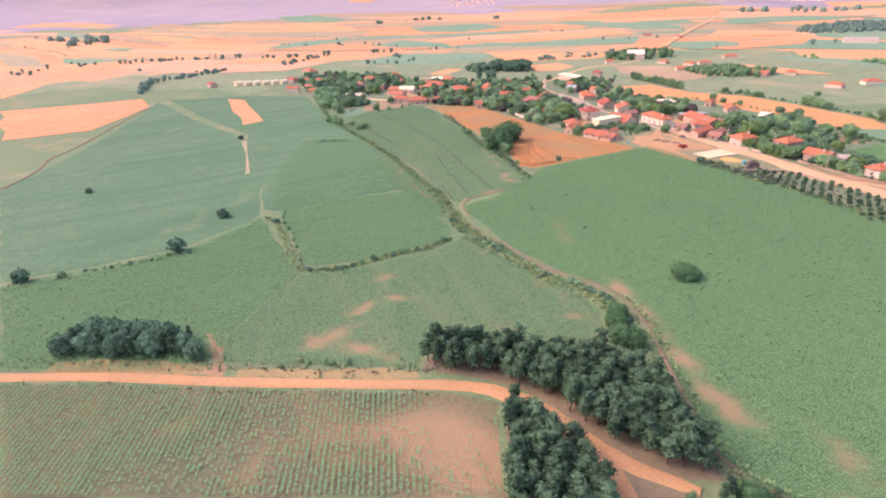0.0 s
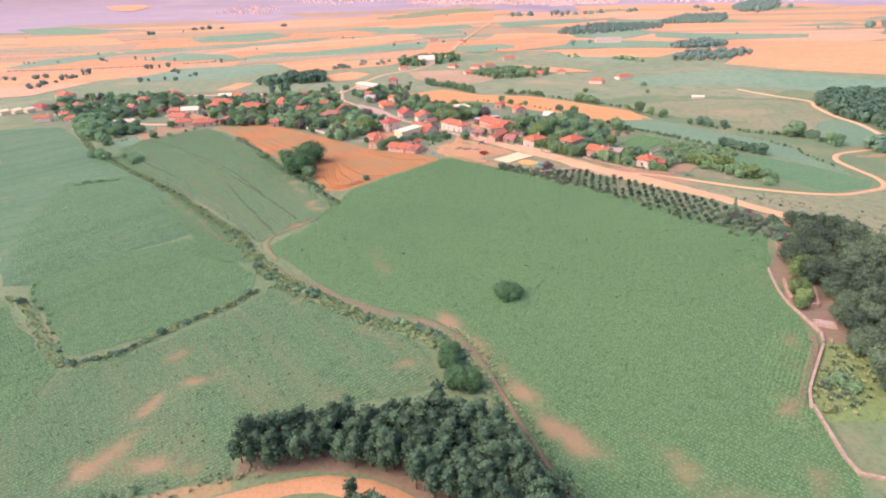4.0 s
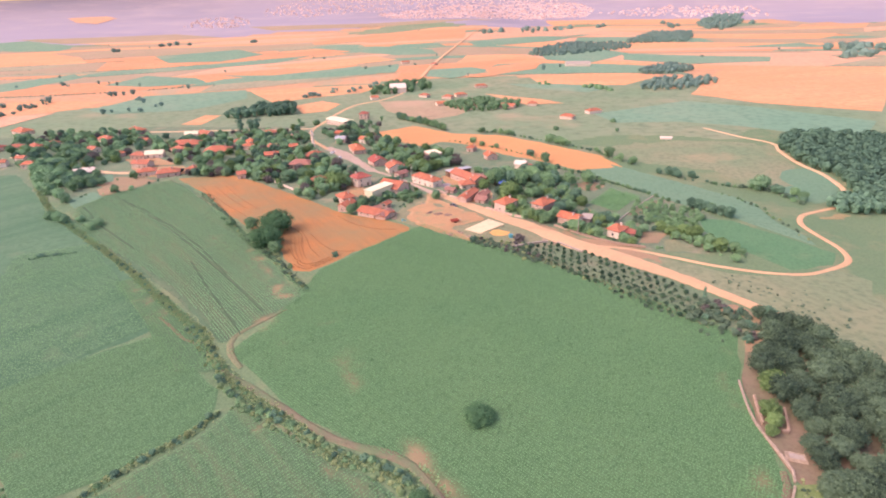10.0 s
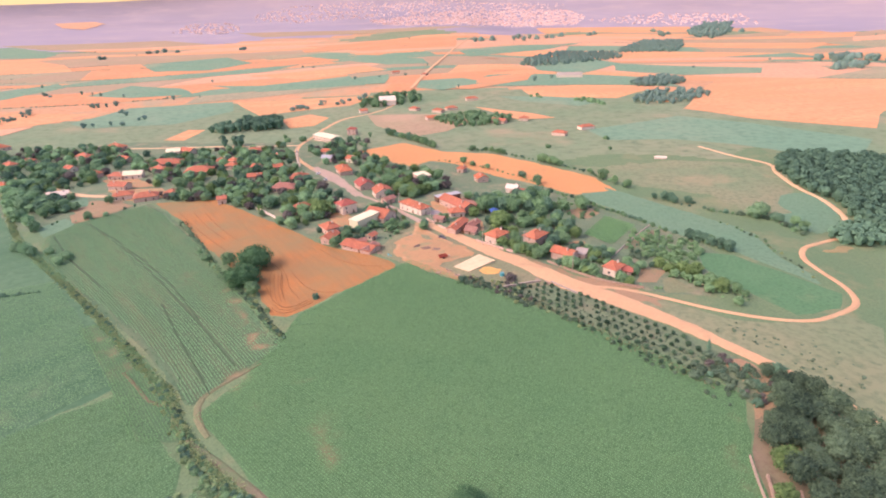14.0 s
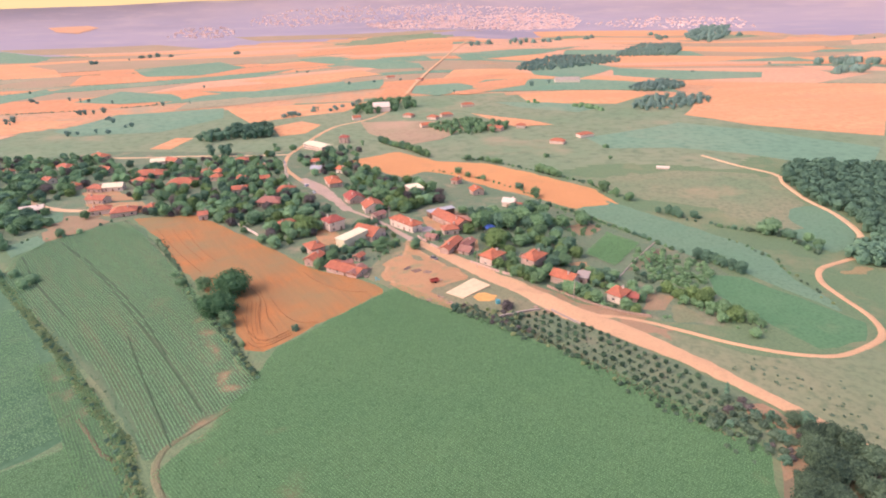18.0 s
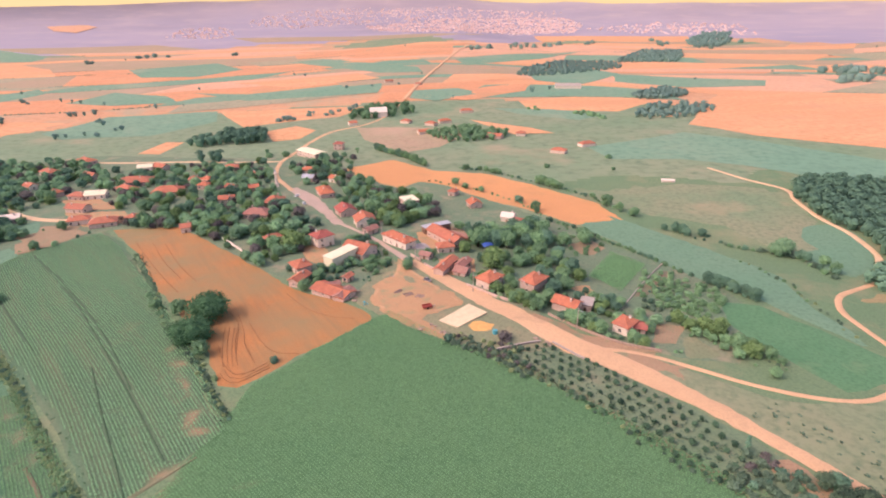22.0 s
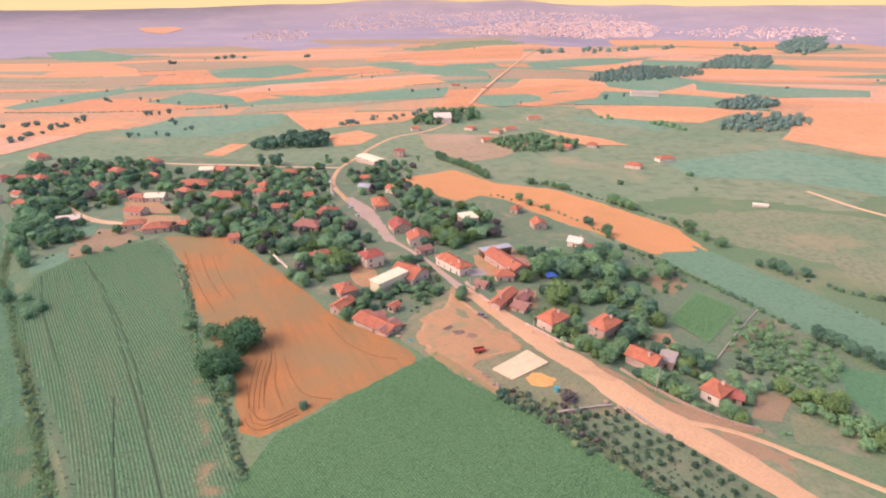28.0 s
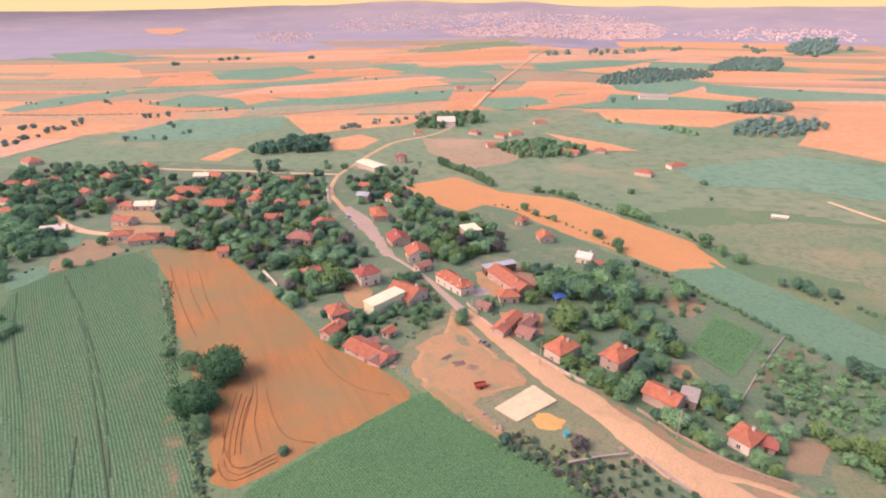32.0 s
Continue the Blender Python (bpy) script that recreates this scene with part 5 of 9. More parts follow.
def blocked(x, y, gap):
    for hx, hy, ang, w, d in HOUSES:
        c, s = math.cos(ang), math.sin(ang)
        u, v = (x - hx) * c + (y - hy) * s, -(x - hx) * s + (y - hy) * c
        if abs(u) < w / 2 + gap and abs(v) < d / 2 + gap:
            return True
    for line, half in ROADLINES:
        for (x0, y0), (x1, y1) in zip(line, line[1:]):
            l2 = (x1 - x0) ** 2 + (y1 - y0) ** 2
            t = min(1, max(0, ((x - x0) * (x1 - x0) + (y - y0) * (y1 - y0)) / l2))
            if math.hypot(x - x0 - t * (x1 - x0), y - y0 - t * (y1 - y0)) < half + gap:
                return True
    return False


def grove(outline, spacing, kinds, sizes, seed, group, tall=1.0, gap=1.0, odd=0.4, keep=1.0, label=""):
    """Plants over an outline on a shaken grid; kinds is a string of keys."""
    rnd = random.Random(seed)
    keys = kinds.split()
    ys = [p[1] for p in outline]
    y = min(ys) + spacing * 0.3
    row = 0
    while y < max(ys):
        for a, b in spans(outline, y):
            x = a + spacing * (0.2 + 0.5 * (row % 2))
            while x < b:
                px, py = x + rnd.uniform(-odd, odd) * spacing, y + rnd.uniform(-odd, odd) * spacing
                s = rnd.uniform(*sizes)
                key = rnd.choice(keys)
                if rnd.random() < keep and not blocked(px, py, gap * s):
                    plant(key, px, py, s, tall * rnd.uniform(0.85, 1.15), group, label)
                x += spacing
        y += spacing * 0.87
        row += 1


def hedge(points, spacing, kinds, sizes, seed, group, side=0.5, tall=1.0, keep=1.0):
    rnd = random.Random(seed)
    keys = kinds.split()
    for p in curve_points([Vector(q) for q in points], spacing):
        if rnd.random() < keep:
            x, y = p.x + rnd.uniform(-side, side), p.y + rnd.uniform(-side, side)
            if not blocked(x, y, 0.2):
                plant(rnd.choice(keys), x, y, rnd.uniform(*sizes), tall * rnd.uniform(0.8, 1.2), group)


def far_wood(name, places, mat, label, category="wood", seed=1, leaf=0.55, per=0.5):
    """Many far trees as one mass: (x, y, radius, height) each."""
    rnd = random.Random(seed)
    vs, fs = [], []
    for x, y, r, h in places:
        z = terrain(x, y)
        for k in range(3):
            a, q = rnd.uniform(0, 6.28), r * rnd.uniform(0.0, 0.55)
            v, f = blob(rnd, (x + math.cos(a) * q, y + math.sin(a) * q, z + h - r * rnd.uniform(0.55, 0.9)), r * rnd.uniform(0.45, 0.65), 4, 6)
            fs += [tuple(i + len(vs) for i in t) for t in f]
            vs += v
        v, f = blob(rnd, (x, y, z + h * 0.35), r * 0.7, 4, 6, 1.2)
        fs += [tuple(i + len(vs) for i in t) for t in f]
        vs += v
        for k in range(int(60 * per * r)):
            d = Vector((rnd.gauss(0, 1), rnd.gauss(0, 1), abs(rnd.gauss(0.2, 1)))).normalized()
            c = Vector((x, y, z + h - r * 0.75)) + Vector((d.x * r, d.y * r, d.z * r * 0.8)) * rnd.uniform(0.75, 1.1)
            u = d.orthogonal().normalized() * leaf * rnd.uniform(0.5, 1.2)
            w = d.cross(u)
            i = len(vs)
            vs += [tuple(c + u), tuple(c + w), tuple(c - u), tuple(c - w)]
            fs.append((i, i + 1, i + 2, i + 3))
    ob = mesh_object(name, vs, fs, M[mat])
    return tagged(ob, label, category, kind="stuff")


def scatter(outline, spacing, radius, height, seed):
    rnd = random.Random(seed)
    out, y = [], min(p[1] for p in outline)
    while y < max(p[1] for p in outline):
        for a, b in spans(outline, y):
            x = a
            while x < b:
                r = rnd.uniform(*radius)
                out.append((x + rnd.uniform(-0.45, 0.45) * spacing, y + rnd.uniform(-0.45, 0.45) * spacing, r, rnd.uniform(*height)))
                x += spacing
        y += spacing * 0.87
    return out


def along(points, spacing, radius, height, seed, side=1.0, keep=1.0):
    rnd = random.Random(seed)
    return [(p.x + rnd.uniform(-side, side) * 1.5, p.y + rnd.uniform(-side, side) * 1.5, rnd.uniform(radius[0] * 0.6, radius[1]), rnd.uniform(height[0] * 0.7, height[1]))
            for p in curve_points([Vector(q) for q in points], spacing * 0.7)
            if rnd.random() < keep and noise.noise((p.x * 0.02, p.y * 0.02, seed)) > -0.12]


def crop_rows(name, outline, degrees, spacing, height, reach, mat, label, seed, gaps=lambda x, y: -1.0, step=0.45, bend=0.0):
    """Low plants in sown rows: a rosette of three leaves each."""
    rnd = random.Random(seed)
    c, s = math.cos(radians(degrees)), math.sin(radians(degrees))
    turned = [(x * c + y * s, -x * s + y * c) for x, y in outline]
    vs, fs = [], []
    v = min(p[1] for p in turned) + spacing
    while v < max(p[1] for p in turned):
        drift = rnd.uniform(-0.04, 0.04)
        for a, b in spans(turned, v):
            u = a + rnd.uniform(0.2, 0.6)
            while u < b - 0.3:
                w = v + drift + bend * math.sin(u * 0.03) + rnd.uniform(-0.06, 0.06)
                x, y = u * c - w * s, u * s + w * c
                u += step * rnd.uniform(0.6, 1.4)
                if rnd.random() < 0.05 or noise.noise((x * 0.07, y * 0.07, seed)) + rnd.uniform(-0.4, 0.4) < gaps(x, y) or rnd.random() < bareness(x, y) - 0.1:
                    continue
                z = terrain(x, y) + LIFT[0]
                t, size = rnd.uniform(0, 6.28), rnd.uniform(0.7, 1.2)
                for k in range(3):
                    q = t + 2.0944 * k + rnd.uniform(-0.3, 0.3)
                    r, h = reach * size * rnd.uniform(0.8, 1.2), height * size * rnd.uniform(0.6, 1.3)
                    dx, dy = math.cos(q) * r, math.sin(q) * r
                    i = len(vs)
                    vs += [(x, y, z + h * 0.3), (x + dx * 0.6 - dy * 0.5, y + dy * 0.6 + dx * 0.5, z + h), (x + dx, y + dy, z + h * 0.75), (x + dx * 0.6 + dy * 0.5, y + dy * 0.6 - dx * 0.5, z + h)]
                    fs.append((i, i + 3, i + 2, i + 1))
        v += spacing
    ob = mesh_object(name, vs, fs, M[mat])
    return tagged(ob, label, "crop", kind="stuff")


def hedge_strip(name, points, width, height, mat, label, seed, step=6.0):
    """A long far hedge: a ragged bank of leaf clumps, with gaps."""
    rnd = random.Random(seed)
    line = curve_points([Vector(q) for q in points], step)
    vs, fs = [], []
    for p, q in zip(line, line[1:]):
        if noise.noise((p.x * 0.01, p.y * 0.01, seed)) > 0.25:
            continue
        for k in range(2):
            m = p.lerp(q, rnd.random())
            r, h = width * rnd.uniform(0.35, 0.75), height * rnd.uniform(0.5, 1.2)
            t, base, z = rnd.uniform(0, 6.28), len(vs), terrain(m.x, m.y)
            ox, oy = rnd.uniform(-0.4, 0.4) * width, rnd.uniform(-0.4, 0.4) * width
            for e, f in ((-0.3, 0.9), (0.55, 1.0), (0.9, 0.55)):
                for j in range(5):
                    a = t + 1.2566 * j
                    g = r * f * rnd.uniform(0.75, 1.25)
                    vs.append((m.x + ox + math.cos(a) * g * 1.4, m.y + oy + math.sin(a) * g, z + h * e))
            vs.append((m.x + ox, m.y + oy, z + h * 1.05))
            for e in (0, 5):
                fs += [(base + e + j, base + e + (j + 1) % 5, base + e + 5 + (j + 1) % 5, base + e + 5 + j) for j in range(5)]
            fs += [(base + 10 + j, base + 10 + (j + 1) % 5, base + 15) for j in range(5)]
    return tagged(mesh_object(name, vs, fs, M[mat]), label, "hedge", kind="stuff")


def tufts(name, places, mat, label, seed, size=(0.16, 0.38), tall=(0.15, 0.45), blades=7, category="weeds"):
    """Weeds: small fans of leaves at each (x, y)."""
    rnd = random.Random(seed)
    vs, fs = [], []
    for x, y in places:
        z = terrain(x, y) + 0.05
        r, h = rnd.uniform(*size), rnd.uniform(*tall)
        for k in range(blades):
            a = rnd.uniform(0, 6.28)
            dx, dy = math.cos(a) * r, math.sin(a) * r
            b = rnd.uniform(0.25, 0.5)
            i = len(vs)
            vs += [(x - dy * b, y + dx * b, z), (x + dy * b, y - dx * b, z), (x + dx + dy * b * 0.7, y + dy - dx * b * 0.7, z + h * rnd.uniform(0.5, 1)),
                   (x + dx * 0.9 - dy * b * 0.7, y + dy * 0.9 + dx * b * 0.7, z + h * rnd.uniform(0.6, 1.1))]
            fs.append((i, i + 1, i + 2, i + 3))
    ob = mesh_object(name, vs, fs, M[mat])
    return tagged(ob, label, category, kind="stuff")


def band(points, width, density, seed):
    """Random places in a band along the points."""
    rnd = random.Random(seed)
    line = curve_points([Vector(q) for q in points], 1.0)
    out = []
    for p, q in zip(line, line[1:]):
        d = (q - p).normalized()
        for k in range(max(1, int(density * width))):
            t = rnd.gauss(0, width * 0.3)
            m = p.lerp(q, rnd.random())
            out.append((m.x - d.y * t, m.y + d.x * t))
    return out


def mosaic(seed):
    """Far fields in uneven slanting plots across the plain."""
    rnd = random.Random(seed)

    def warp(u, v):
        return (u + 0.35 * (v - 900) * math.sin(u * 0.0021 + 0.6) + 30 * noise.noise((u * 0.006, v * 0.006, 7.0)),
                v + 100 * math.sin(u * 0.0042 + v * 0.0016) + 60 * noise.noise((u * 0.004, v * 0.004, 2.0)))

    far, v = [], 240.0
    while v < 2900:
        grow = 1 + max(0.0, v - 585) / 900
        deep = rnd.uniform(42, 95) * grow
        u = -2900.0 + rnd.uniform(0, 200)
        last = ""
        slant = 0.0
        while u < 2500:
            w = rnd.uniform(90, 330) * (1 + (v - 585) / 2200)
            lean = rnd.uniform(-0.9, 0.9) * deep
            cx, cy = warp(u + w / 2, v + deep / 2)
            near = max(0.0, 240 - abs(cx + 60)) / 240
            ok = cy > 590 + 100 * near if abs(cx) < 430 else cy > 345 if cx < 0 else cy > 620
            reach = math.hypot(cx, cy)
            if ok and rnd.random() < min(1.0, max(0.12, 1 - (reach - 1450) / 250)) and reach < 2000:
                cuts = [0, 1] if rnd.random() < 0.55 else [0, rnd.uniform(0.3, 0.7), 1]
                for a, b in zip(cuts, cuts[1:]):
                    kind = rnd.choice([k for k in (("wheat", "wheat", "wheat_deep", "wheat_deep", "wheat_hazed", "green", "dull", "olive") if reach < 1450 else ("wheat_hazed", "dull", "wheat")) if k != last])
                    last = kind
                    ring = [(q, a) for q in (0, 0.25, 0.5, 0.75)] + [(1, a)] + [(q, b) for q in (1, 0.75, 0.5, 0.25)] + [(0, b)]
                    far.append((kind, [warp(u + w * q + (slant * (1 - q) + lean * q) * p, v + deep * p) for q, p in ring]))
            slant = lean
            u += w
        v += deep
    words = {"wheat": "far ripe golden grain field", "wheat_deep": "far ripe orange grain field", "wheat_hazed": "far haze-paled grain field", "green": "far green crop field", "dull": "far dry pasture field", "olive": "far greenish fallow field"}
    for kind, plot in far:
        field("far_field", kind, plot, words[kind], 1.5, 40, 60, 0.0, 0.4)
    return far


# ---- buildings ----
def box(bm, x0, x1, y0, y1, z0, z1, bevel=0.0):
    vs = [bm.verts.new(p) for p in ((x0, y0, z0), (x1, y0, z0), (x1, y1, z0), (x0, y1, z0), (x0, y0, z1), (x1, y0, z1), (x1, y1, z1), (x0, y1, z1))]
    fs = [bm.faces.new([vs[i] for i in f]) for f in ((3, 2, 1, 0), (4, 5, 6, 7), (0, 1, 5, 4), (1, 2, 6, 5), (2, 3, 7, 6), (3, 0, 4, 7))]
    if bevel:
        bmesh.ops.bevel(bm, geom=list({e for f in fs for e in f.edges}), offset=bevel, segments=1, affect="EDGES")
    return bm


def boxed(*dims, bevel=0.0):
    return box(bmesh.new(), *dims, bevel=bevel)


def roof_shape(w, d, z, rise, over, hip, thick=0.14):
    """A gable or hip roof shell with thickness over a w by d plan."""
    bm = bmesh.new()
    a, b = w / 2 + over, d / 2 + over
    low = z - over * rise / (d / 2)
    inset = b * hip
    for lift in (thick, 0.0):
        if lift:
            e = [bm.verts.new(p) for p in ((-a, -b, low + lift), (a, -b, low + lift), (a, b, low + lift), (-a, b, low + lift))]
            r = [bm.verts.new((-a + inset, 0, z + rise + lift)), bm.verts.new((a - inset, 0, z + rise + lift))]
        else:
            e2 = [bm.verts.new(p) for p in ((-a, -b, low), (a, -b, low), (a, b, low), (-a, b, low))]
            r2 = [bm.verts.new((-a + inset, 0, z + rise)), bm.verts.new((a - inset, 0, z + rise))]
    bm.faces.new((e[0], e[1], r[1], r[0]))
    bm.faces.new((e[2], e[3], r[0], r[1]))
    bm.faces.new((e2[1], e2[0], r2[0], r2[1]))
    bm.faces.new((e2[3], e2[2], r2[1], r2[0]))
    bm.faces.new((e2[0], e2[1], e[1], e[0]))
    bm.faces.new((e2[2], e2[3], e[3], e[2]))
    if hip:
        bm.faces.new((e[1], e[2], r[1]))
        bm.faces.new((e[3], e[0], r[0]))
        bm.faces.new((e2[2], e2[1], r2[1]))
        bm.faces.new((e2[0], e2[3], r2[0]))
        bm.faces.new((e2[1], e2[2], e[2], e[1]))
        bm.faces.new((e2[3], e2[0], e[0], e[3]))
    else:
        for i, j, k in ((1, 2, 1), (3, 0, 0)):
            bm.faces.new((e2[i], r2[k], r[k], e[i]))
            bm.faces.new((r2[k], e2[j], e[j], r[k]))
    return bm


def tile_lines(w, d, z, rise, over, hip):
    """Ridge caps, hip caps and courses of cover tiles standing proud of the slopes."""
    bm = bmesh.new()
    a, b = w / 2 + over, d / 2 + over
    low = z - over * rise / (d / 2) + 0.14
    top = z + rise + 0.14
    inset = b * hip

    def cap(p, q, r):
        p, q = Vector(p), Vector(q)
        ax = (q - p).normalized()
        s = ax.cross(Vector((0, 0, 1))).normalized() * r
        u = Vector((0, 0, r * 0.7))
        vs = [bm.verts.new(v) for v in (p - s, p + u, p + s, q - s, q + u, q + s)]
        bm.faces.new((vs[0], vs[3], vs[4], vs[1]))
        bm.faces.new((vs[1], vs[4], vs[5], vs[2]))

    cap((-a + inset, 0, top), (a - inset, 0, top), 0.16)
    if hip:
        for sx in (-1, 1):
            for sy in (-1, 1):
                cap((sx * a, sy * b, low), (sx * (a - inset), 0, top), 0.14)
    n = int(2 * a / 0.5)
    for k in range(1, n):
        x = -a + 2 * a * k / n
        reach = 1.0 if not hip else min(1.0, (a - abs(x)) / max(inset, 0.01))
        for sy in (-1, 1):
            cap((x, sy * b, low), (x, sy * b * (1 - reach), low + (top - low) * reach), 0.07)
    return bm


PROTO = {}


def window_part(parent, x, y, z, side, w=0.72, h=0.86, panes=True):
    """A window with frame, sill and pane on the wall whose outward axis is side: 0 front, 1 right, 2 back, 3 left."""
    if ("frame", w, h) not in PROTO:
        bm = bmesh.new()
        for q in ((-w / 2 - 0.07, -w / 2, 0, h), (w / 2, w / 2 + 0.07, 0, h), (-w / 2 - 0.07, w / 2 + 0.07, -0.07, 0), (-w / 2 - 0.07, w / 2 + 0.07, h, h + 0.07), (-0.03, 0.03, 0, h)):
            box(bm, q[0], q[1], -0.06, 0.03, q[2], q[3])
        f = bpy.data.meshes.new("window_frame")
        bm.to_mesh(f)
        bm.free()
        f.materials.append(M["wall_white"])
        bm = boxed(-w / 2, w / 2, -0.02, 0.02, 0, h)
        g = bpy.data.meshes.new("pane")
        bm.to_mesh(g)
        bm.free()
        g.materials.append(M["glass"])
        bm = boxed(-w / 2 - 0.12, w / 2 + 0.12, -0.14, 0.02, -0.13, -0.075)
        s = bpy.data.meshes.new("sill")
        bm.to_mesh(s)
        bm.free()
        s.materials.append(M["concrete"])
        PROTO[("frame", w, h)] = (f, g, s)
    f, g, s = PROTO[("frame", w, h)]
    win = new("window", g)
    win.parent = parent
    win.matrix_basis = pose(x, y, z, 0, 0, 90 * side)
    if panes:
        for nm, me in (("window_frame", f), ("sill", s)):
            new(nm, me).parent = win
    return win


def house(x, y, turn, w, d, eave, kind="hip", roof="roof", walls="wall", fine=1, chimney=True, label="", name="house", rise=None):
    """turn: degrees of the long side. fine: 2 near, 1 middle, 0 far."""
    HOUSES.append((x, y, radians(turn), w, d))
    base = min(terrain(x + a, y + b) for a in (-3, 3) for b in (-3, 3)) - 0.1
    seed = random.Random(int(x * 10) * 31 + int(y * 10))
    top = new(name)
    top.matrix_basis = pose(x, y, base, 0, 0, turn)
    plinth = 0.35
    z = eave + 0.1
    rise = rise if rise is not None else min(w, d) * 0.24
    if kind == "flat":
        wall = part("wall", boxed(-w / 2, w / 2, -d / 2, d / 2, -0.6, z), M[walls], top)
        bm = boxed(-w / 2 - 0.25, w / 2 + 0.25, -d / 2 - 0.25, d / 2 + 0.25, z, z + 0.22, bevel=0.04)
        part("roof", bm, M[roof], top)
    else:
        bm = boxed(-w / 2, w / 2, -d / 2, d / 2, -0.6, z)
        if kind == "gable":
            for sx in (-1, 1):
                vs = [bm.verts.new(p) for p in ((sx * w / 2, -d / 2, z), (sx * w / 2, d / 2, z), (sx * w / 2, 0, z + rise))]
                bm.faces.new(vs)
        wall = part("wall", bm, M[walls], top)
        over = 0.45 if fine else 0.3
        rf = part("roof", roof_shape(w, d, z, rise, over, 1.0 if kind == "hip" else 0.0), M[roof], top)
        if fine == 2:
            part("ridge_tiles", tile_lines(w, d, z, rise, over, 1.0 if kind == "hip" else 0.0), M[roof], rf)
    if fine:
        part("plinth", boxed(-w / 2 - 0.08, w / 2 + 0.08, -d / 2 - 0.08, d / 2 + 0.08, -0.6, plinth), M["concrete"], top)
        storeys = [0.35] if eave < 3.4 else [0.2, 2.15]
        for k, s in enumerate(storeys):
            for side, length, off in ((0, w, d), (2, w, d), (1, d, w), (3, d, w)):
                n = max(1, int(length / 2.9))
                for i in range(n):
                    u = (i + 0.5) / n * length - length / 2
                    o = off / 2 + 0.02
                    px, py = ((u, -o), (o, u), (-u, o), (-o, -u))[side]
                    if k == 0 and side == 0 and i == n // 2:
                        dr = part("door", boxed(px - 0.36, px + 0.36, py - 0.05, py + 0.04, 0.3, 1.8, bevel=0.02), M["wood"], top)
                        if fine == 2:
                            part("handle", boxed(px + 0.24, px + 0.3, py - 0.1, py - 0.04, 0.95, 1.04), M["steel"], dr, "small steel handle")
                            part("doorstep", boxed(px - 0.8, px + 0.8, py - 0.7, py, -0.4, 0.28, bevel=0.03), M["concrete"], top)
                        continue
                    if seed.random() < 0.8:
                        window_part(top, px, py, s + 0.75, side, panes=fine == 2)
    if chimney and kind != "flat":
        cx, cy = seed.choice((-0.25, 0.2, 0.3)) * w, seed.choice((-0.15, 0.15)) * d
        zc = z + rise * 0.6
        ch = part("chimney", boxed(cx - 0.25, cx + 0.25, cy - 0.25, cy + 0.25, zc - 0.6, z + rise + 0.55), M[walls], top)
        part("chimney_cap", boxed(cx - 0.33, cx + 0.33, cy - 0.33, cy + 0.33, z + rise + 0.55, z + rise + 0.65, bevel=0.02), M["concrete"], ch)
    if not label:
        tone = {"roof": "orange clay-tiled", "roof_red": "deep red", "roof_old": "weathered brown", "sheet": "pale sheet", "grey_sheet": "grey sheet", "wall_white": "white", "concrete": "concrete"}[roof]
        skin = {"wall": "cream plaster", "wall_warm": "pinkish plaster", "wall_white": "whitewashed", "grey_sheet": "grey metal", "concrete": "bare concrete", "wood": "dark timber", "sheet": "pale sheet"}[walls]
        label = "%s house with a %s %s roof" % (skin, tone, {"hip": "hipped", "gable": "gabled", "flat": "flat"}[kind])
    return tagged(top, label, "house" if name == "house" else name.replace("_", " "), "village houses" if name == "house" else "")


def masonry(name, points, height, thick, mat, label, step=2.0, cap=True):
    """A low wall that follows the land, cut into lengths, with cap stones."""
    top = new(name)
    x0, y0 = points[0]
    top.location = (x0, y0, terrain(x0, y0))
    rnd = random.Random(int(x0 * 7))
    line = curve_points([Vector(p) for p in points], step)
    for a, b in zip(line, line[1:]):
        l, t = (b - a).length, math.degrees(math.atan2(b.y - a.y, b.x - a.x))
        if l < 0.2:
            continue
        za, zb = terrain(a.x, a.y), terrain(b.x, b.y)
        h = height * rnd.uniform(0.93, 1.05)
        m = pose((a.x + b.x) / 2 - x0, (a.y + b.y) / 2 - y0, (za + zb) / 2 - top.location.z, 0, -math.degrees(math.atan2(zb - za, l)), t)
        seg = part("wall_length", boxed(-l / 2 - 0.02, l / 2 + 0.02, -thick / 2, thick / 2, -0.5, h, bevel=0.03), M[mat], top)
        seg.matrix_basis = m
        if cap:
            part("cap_stone", boxed(-l / 2, l / 2, -thick / 2 - 0.06, thick / 2 + 0.06, h, h + 0.08, bevel=0.02), M[mat], seg)
    return tagged(top, label, "wall")


def pole(x, y, height=7.5):
    top = new("utility_pole")
    top.matrix_basis = pose(x, y, terrain(x, y) - 0.3, 0, 0, 35)
    bm = bmesh.new()
    bmesh.ops.create_cone(bm, cap_ends=True, segments=8, radius1=0.14, radius2=0.09, depth=height, matrix=Matrix.Translation((0, 0, height / 2)))
    part("post", bm, M["concrete"], top)
    arm = part("crossarm", boxed(-0.7, 0.7, -0.05, 0.05, height - 0.5, height - 0.38, bevel=0.01), M["wood"], top)
    for k in (-0.6, 0, 0.6):
        bm = bmesh.new()
        bmesh.ops.create_cone(bm, cap_ends=True, segments=6, radius1=0.05, radius2=0.03, depth=0.18, matrix=Matrix.Translation((k, 0, height - 0.29)))
        part("insulator", bm, M["wall_white"], arm)
    lamp = part("lamp_arm", boxed(-0.03, 0.03, -1.1, 0, height - 1.2, height - 1.14), M["steel"], top)
    part("lamp_head", boxed(-0.1, 0.1, -1.5, -1.05, height - 1.25, height - 1.12, bevel=0.02), M["steel"], lamp)
    return tagged(top, "grey concrete utility pole beside the dirt road", "utility pole", "poles along the road")


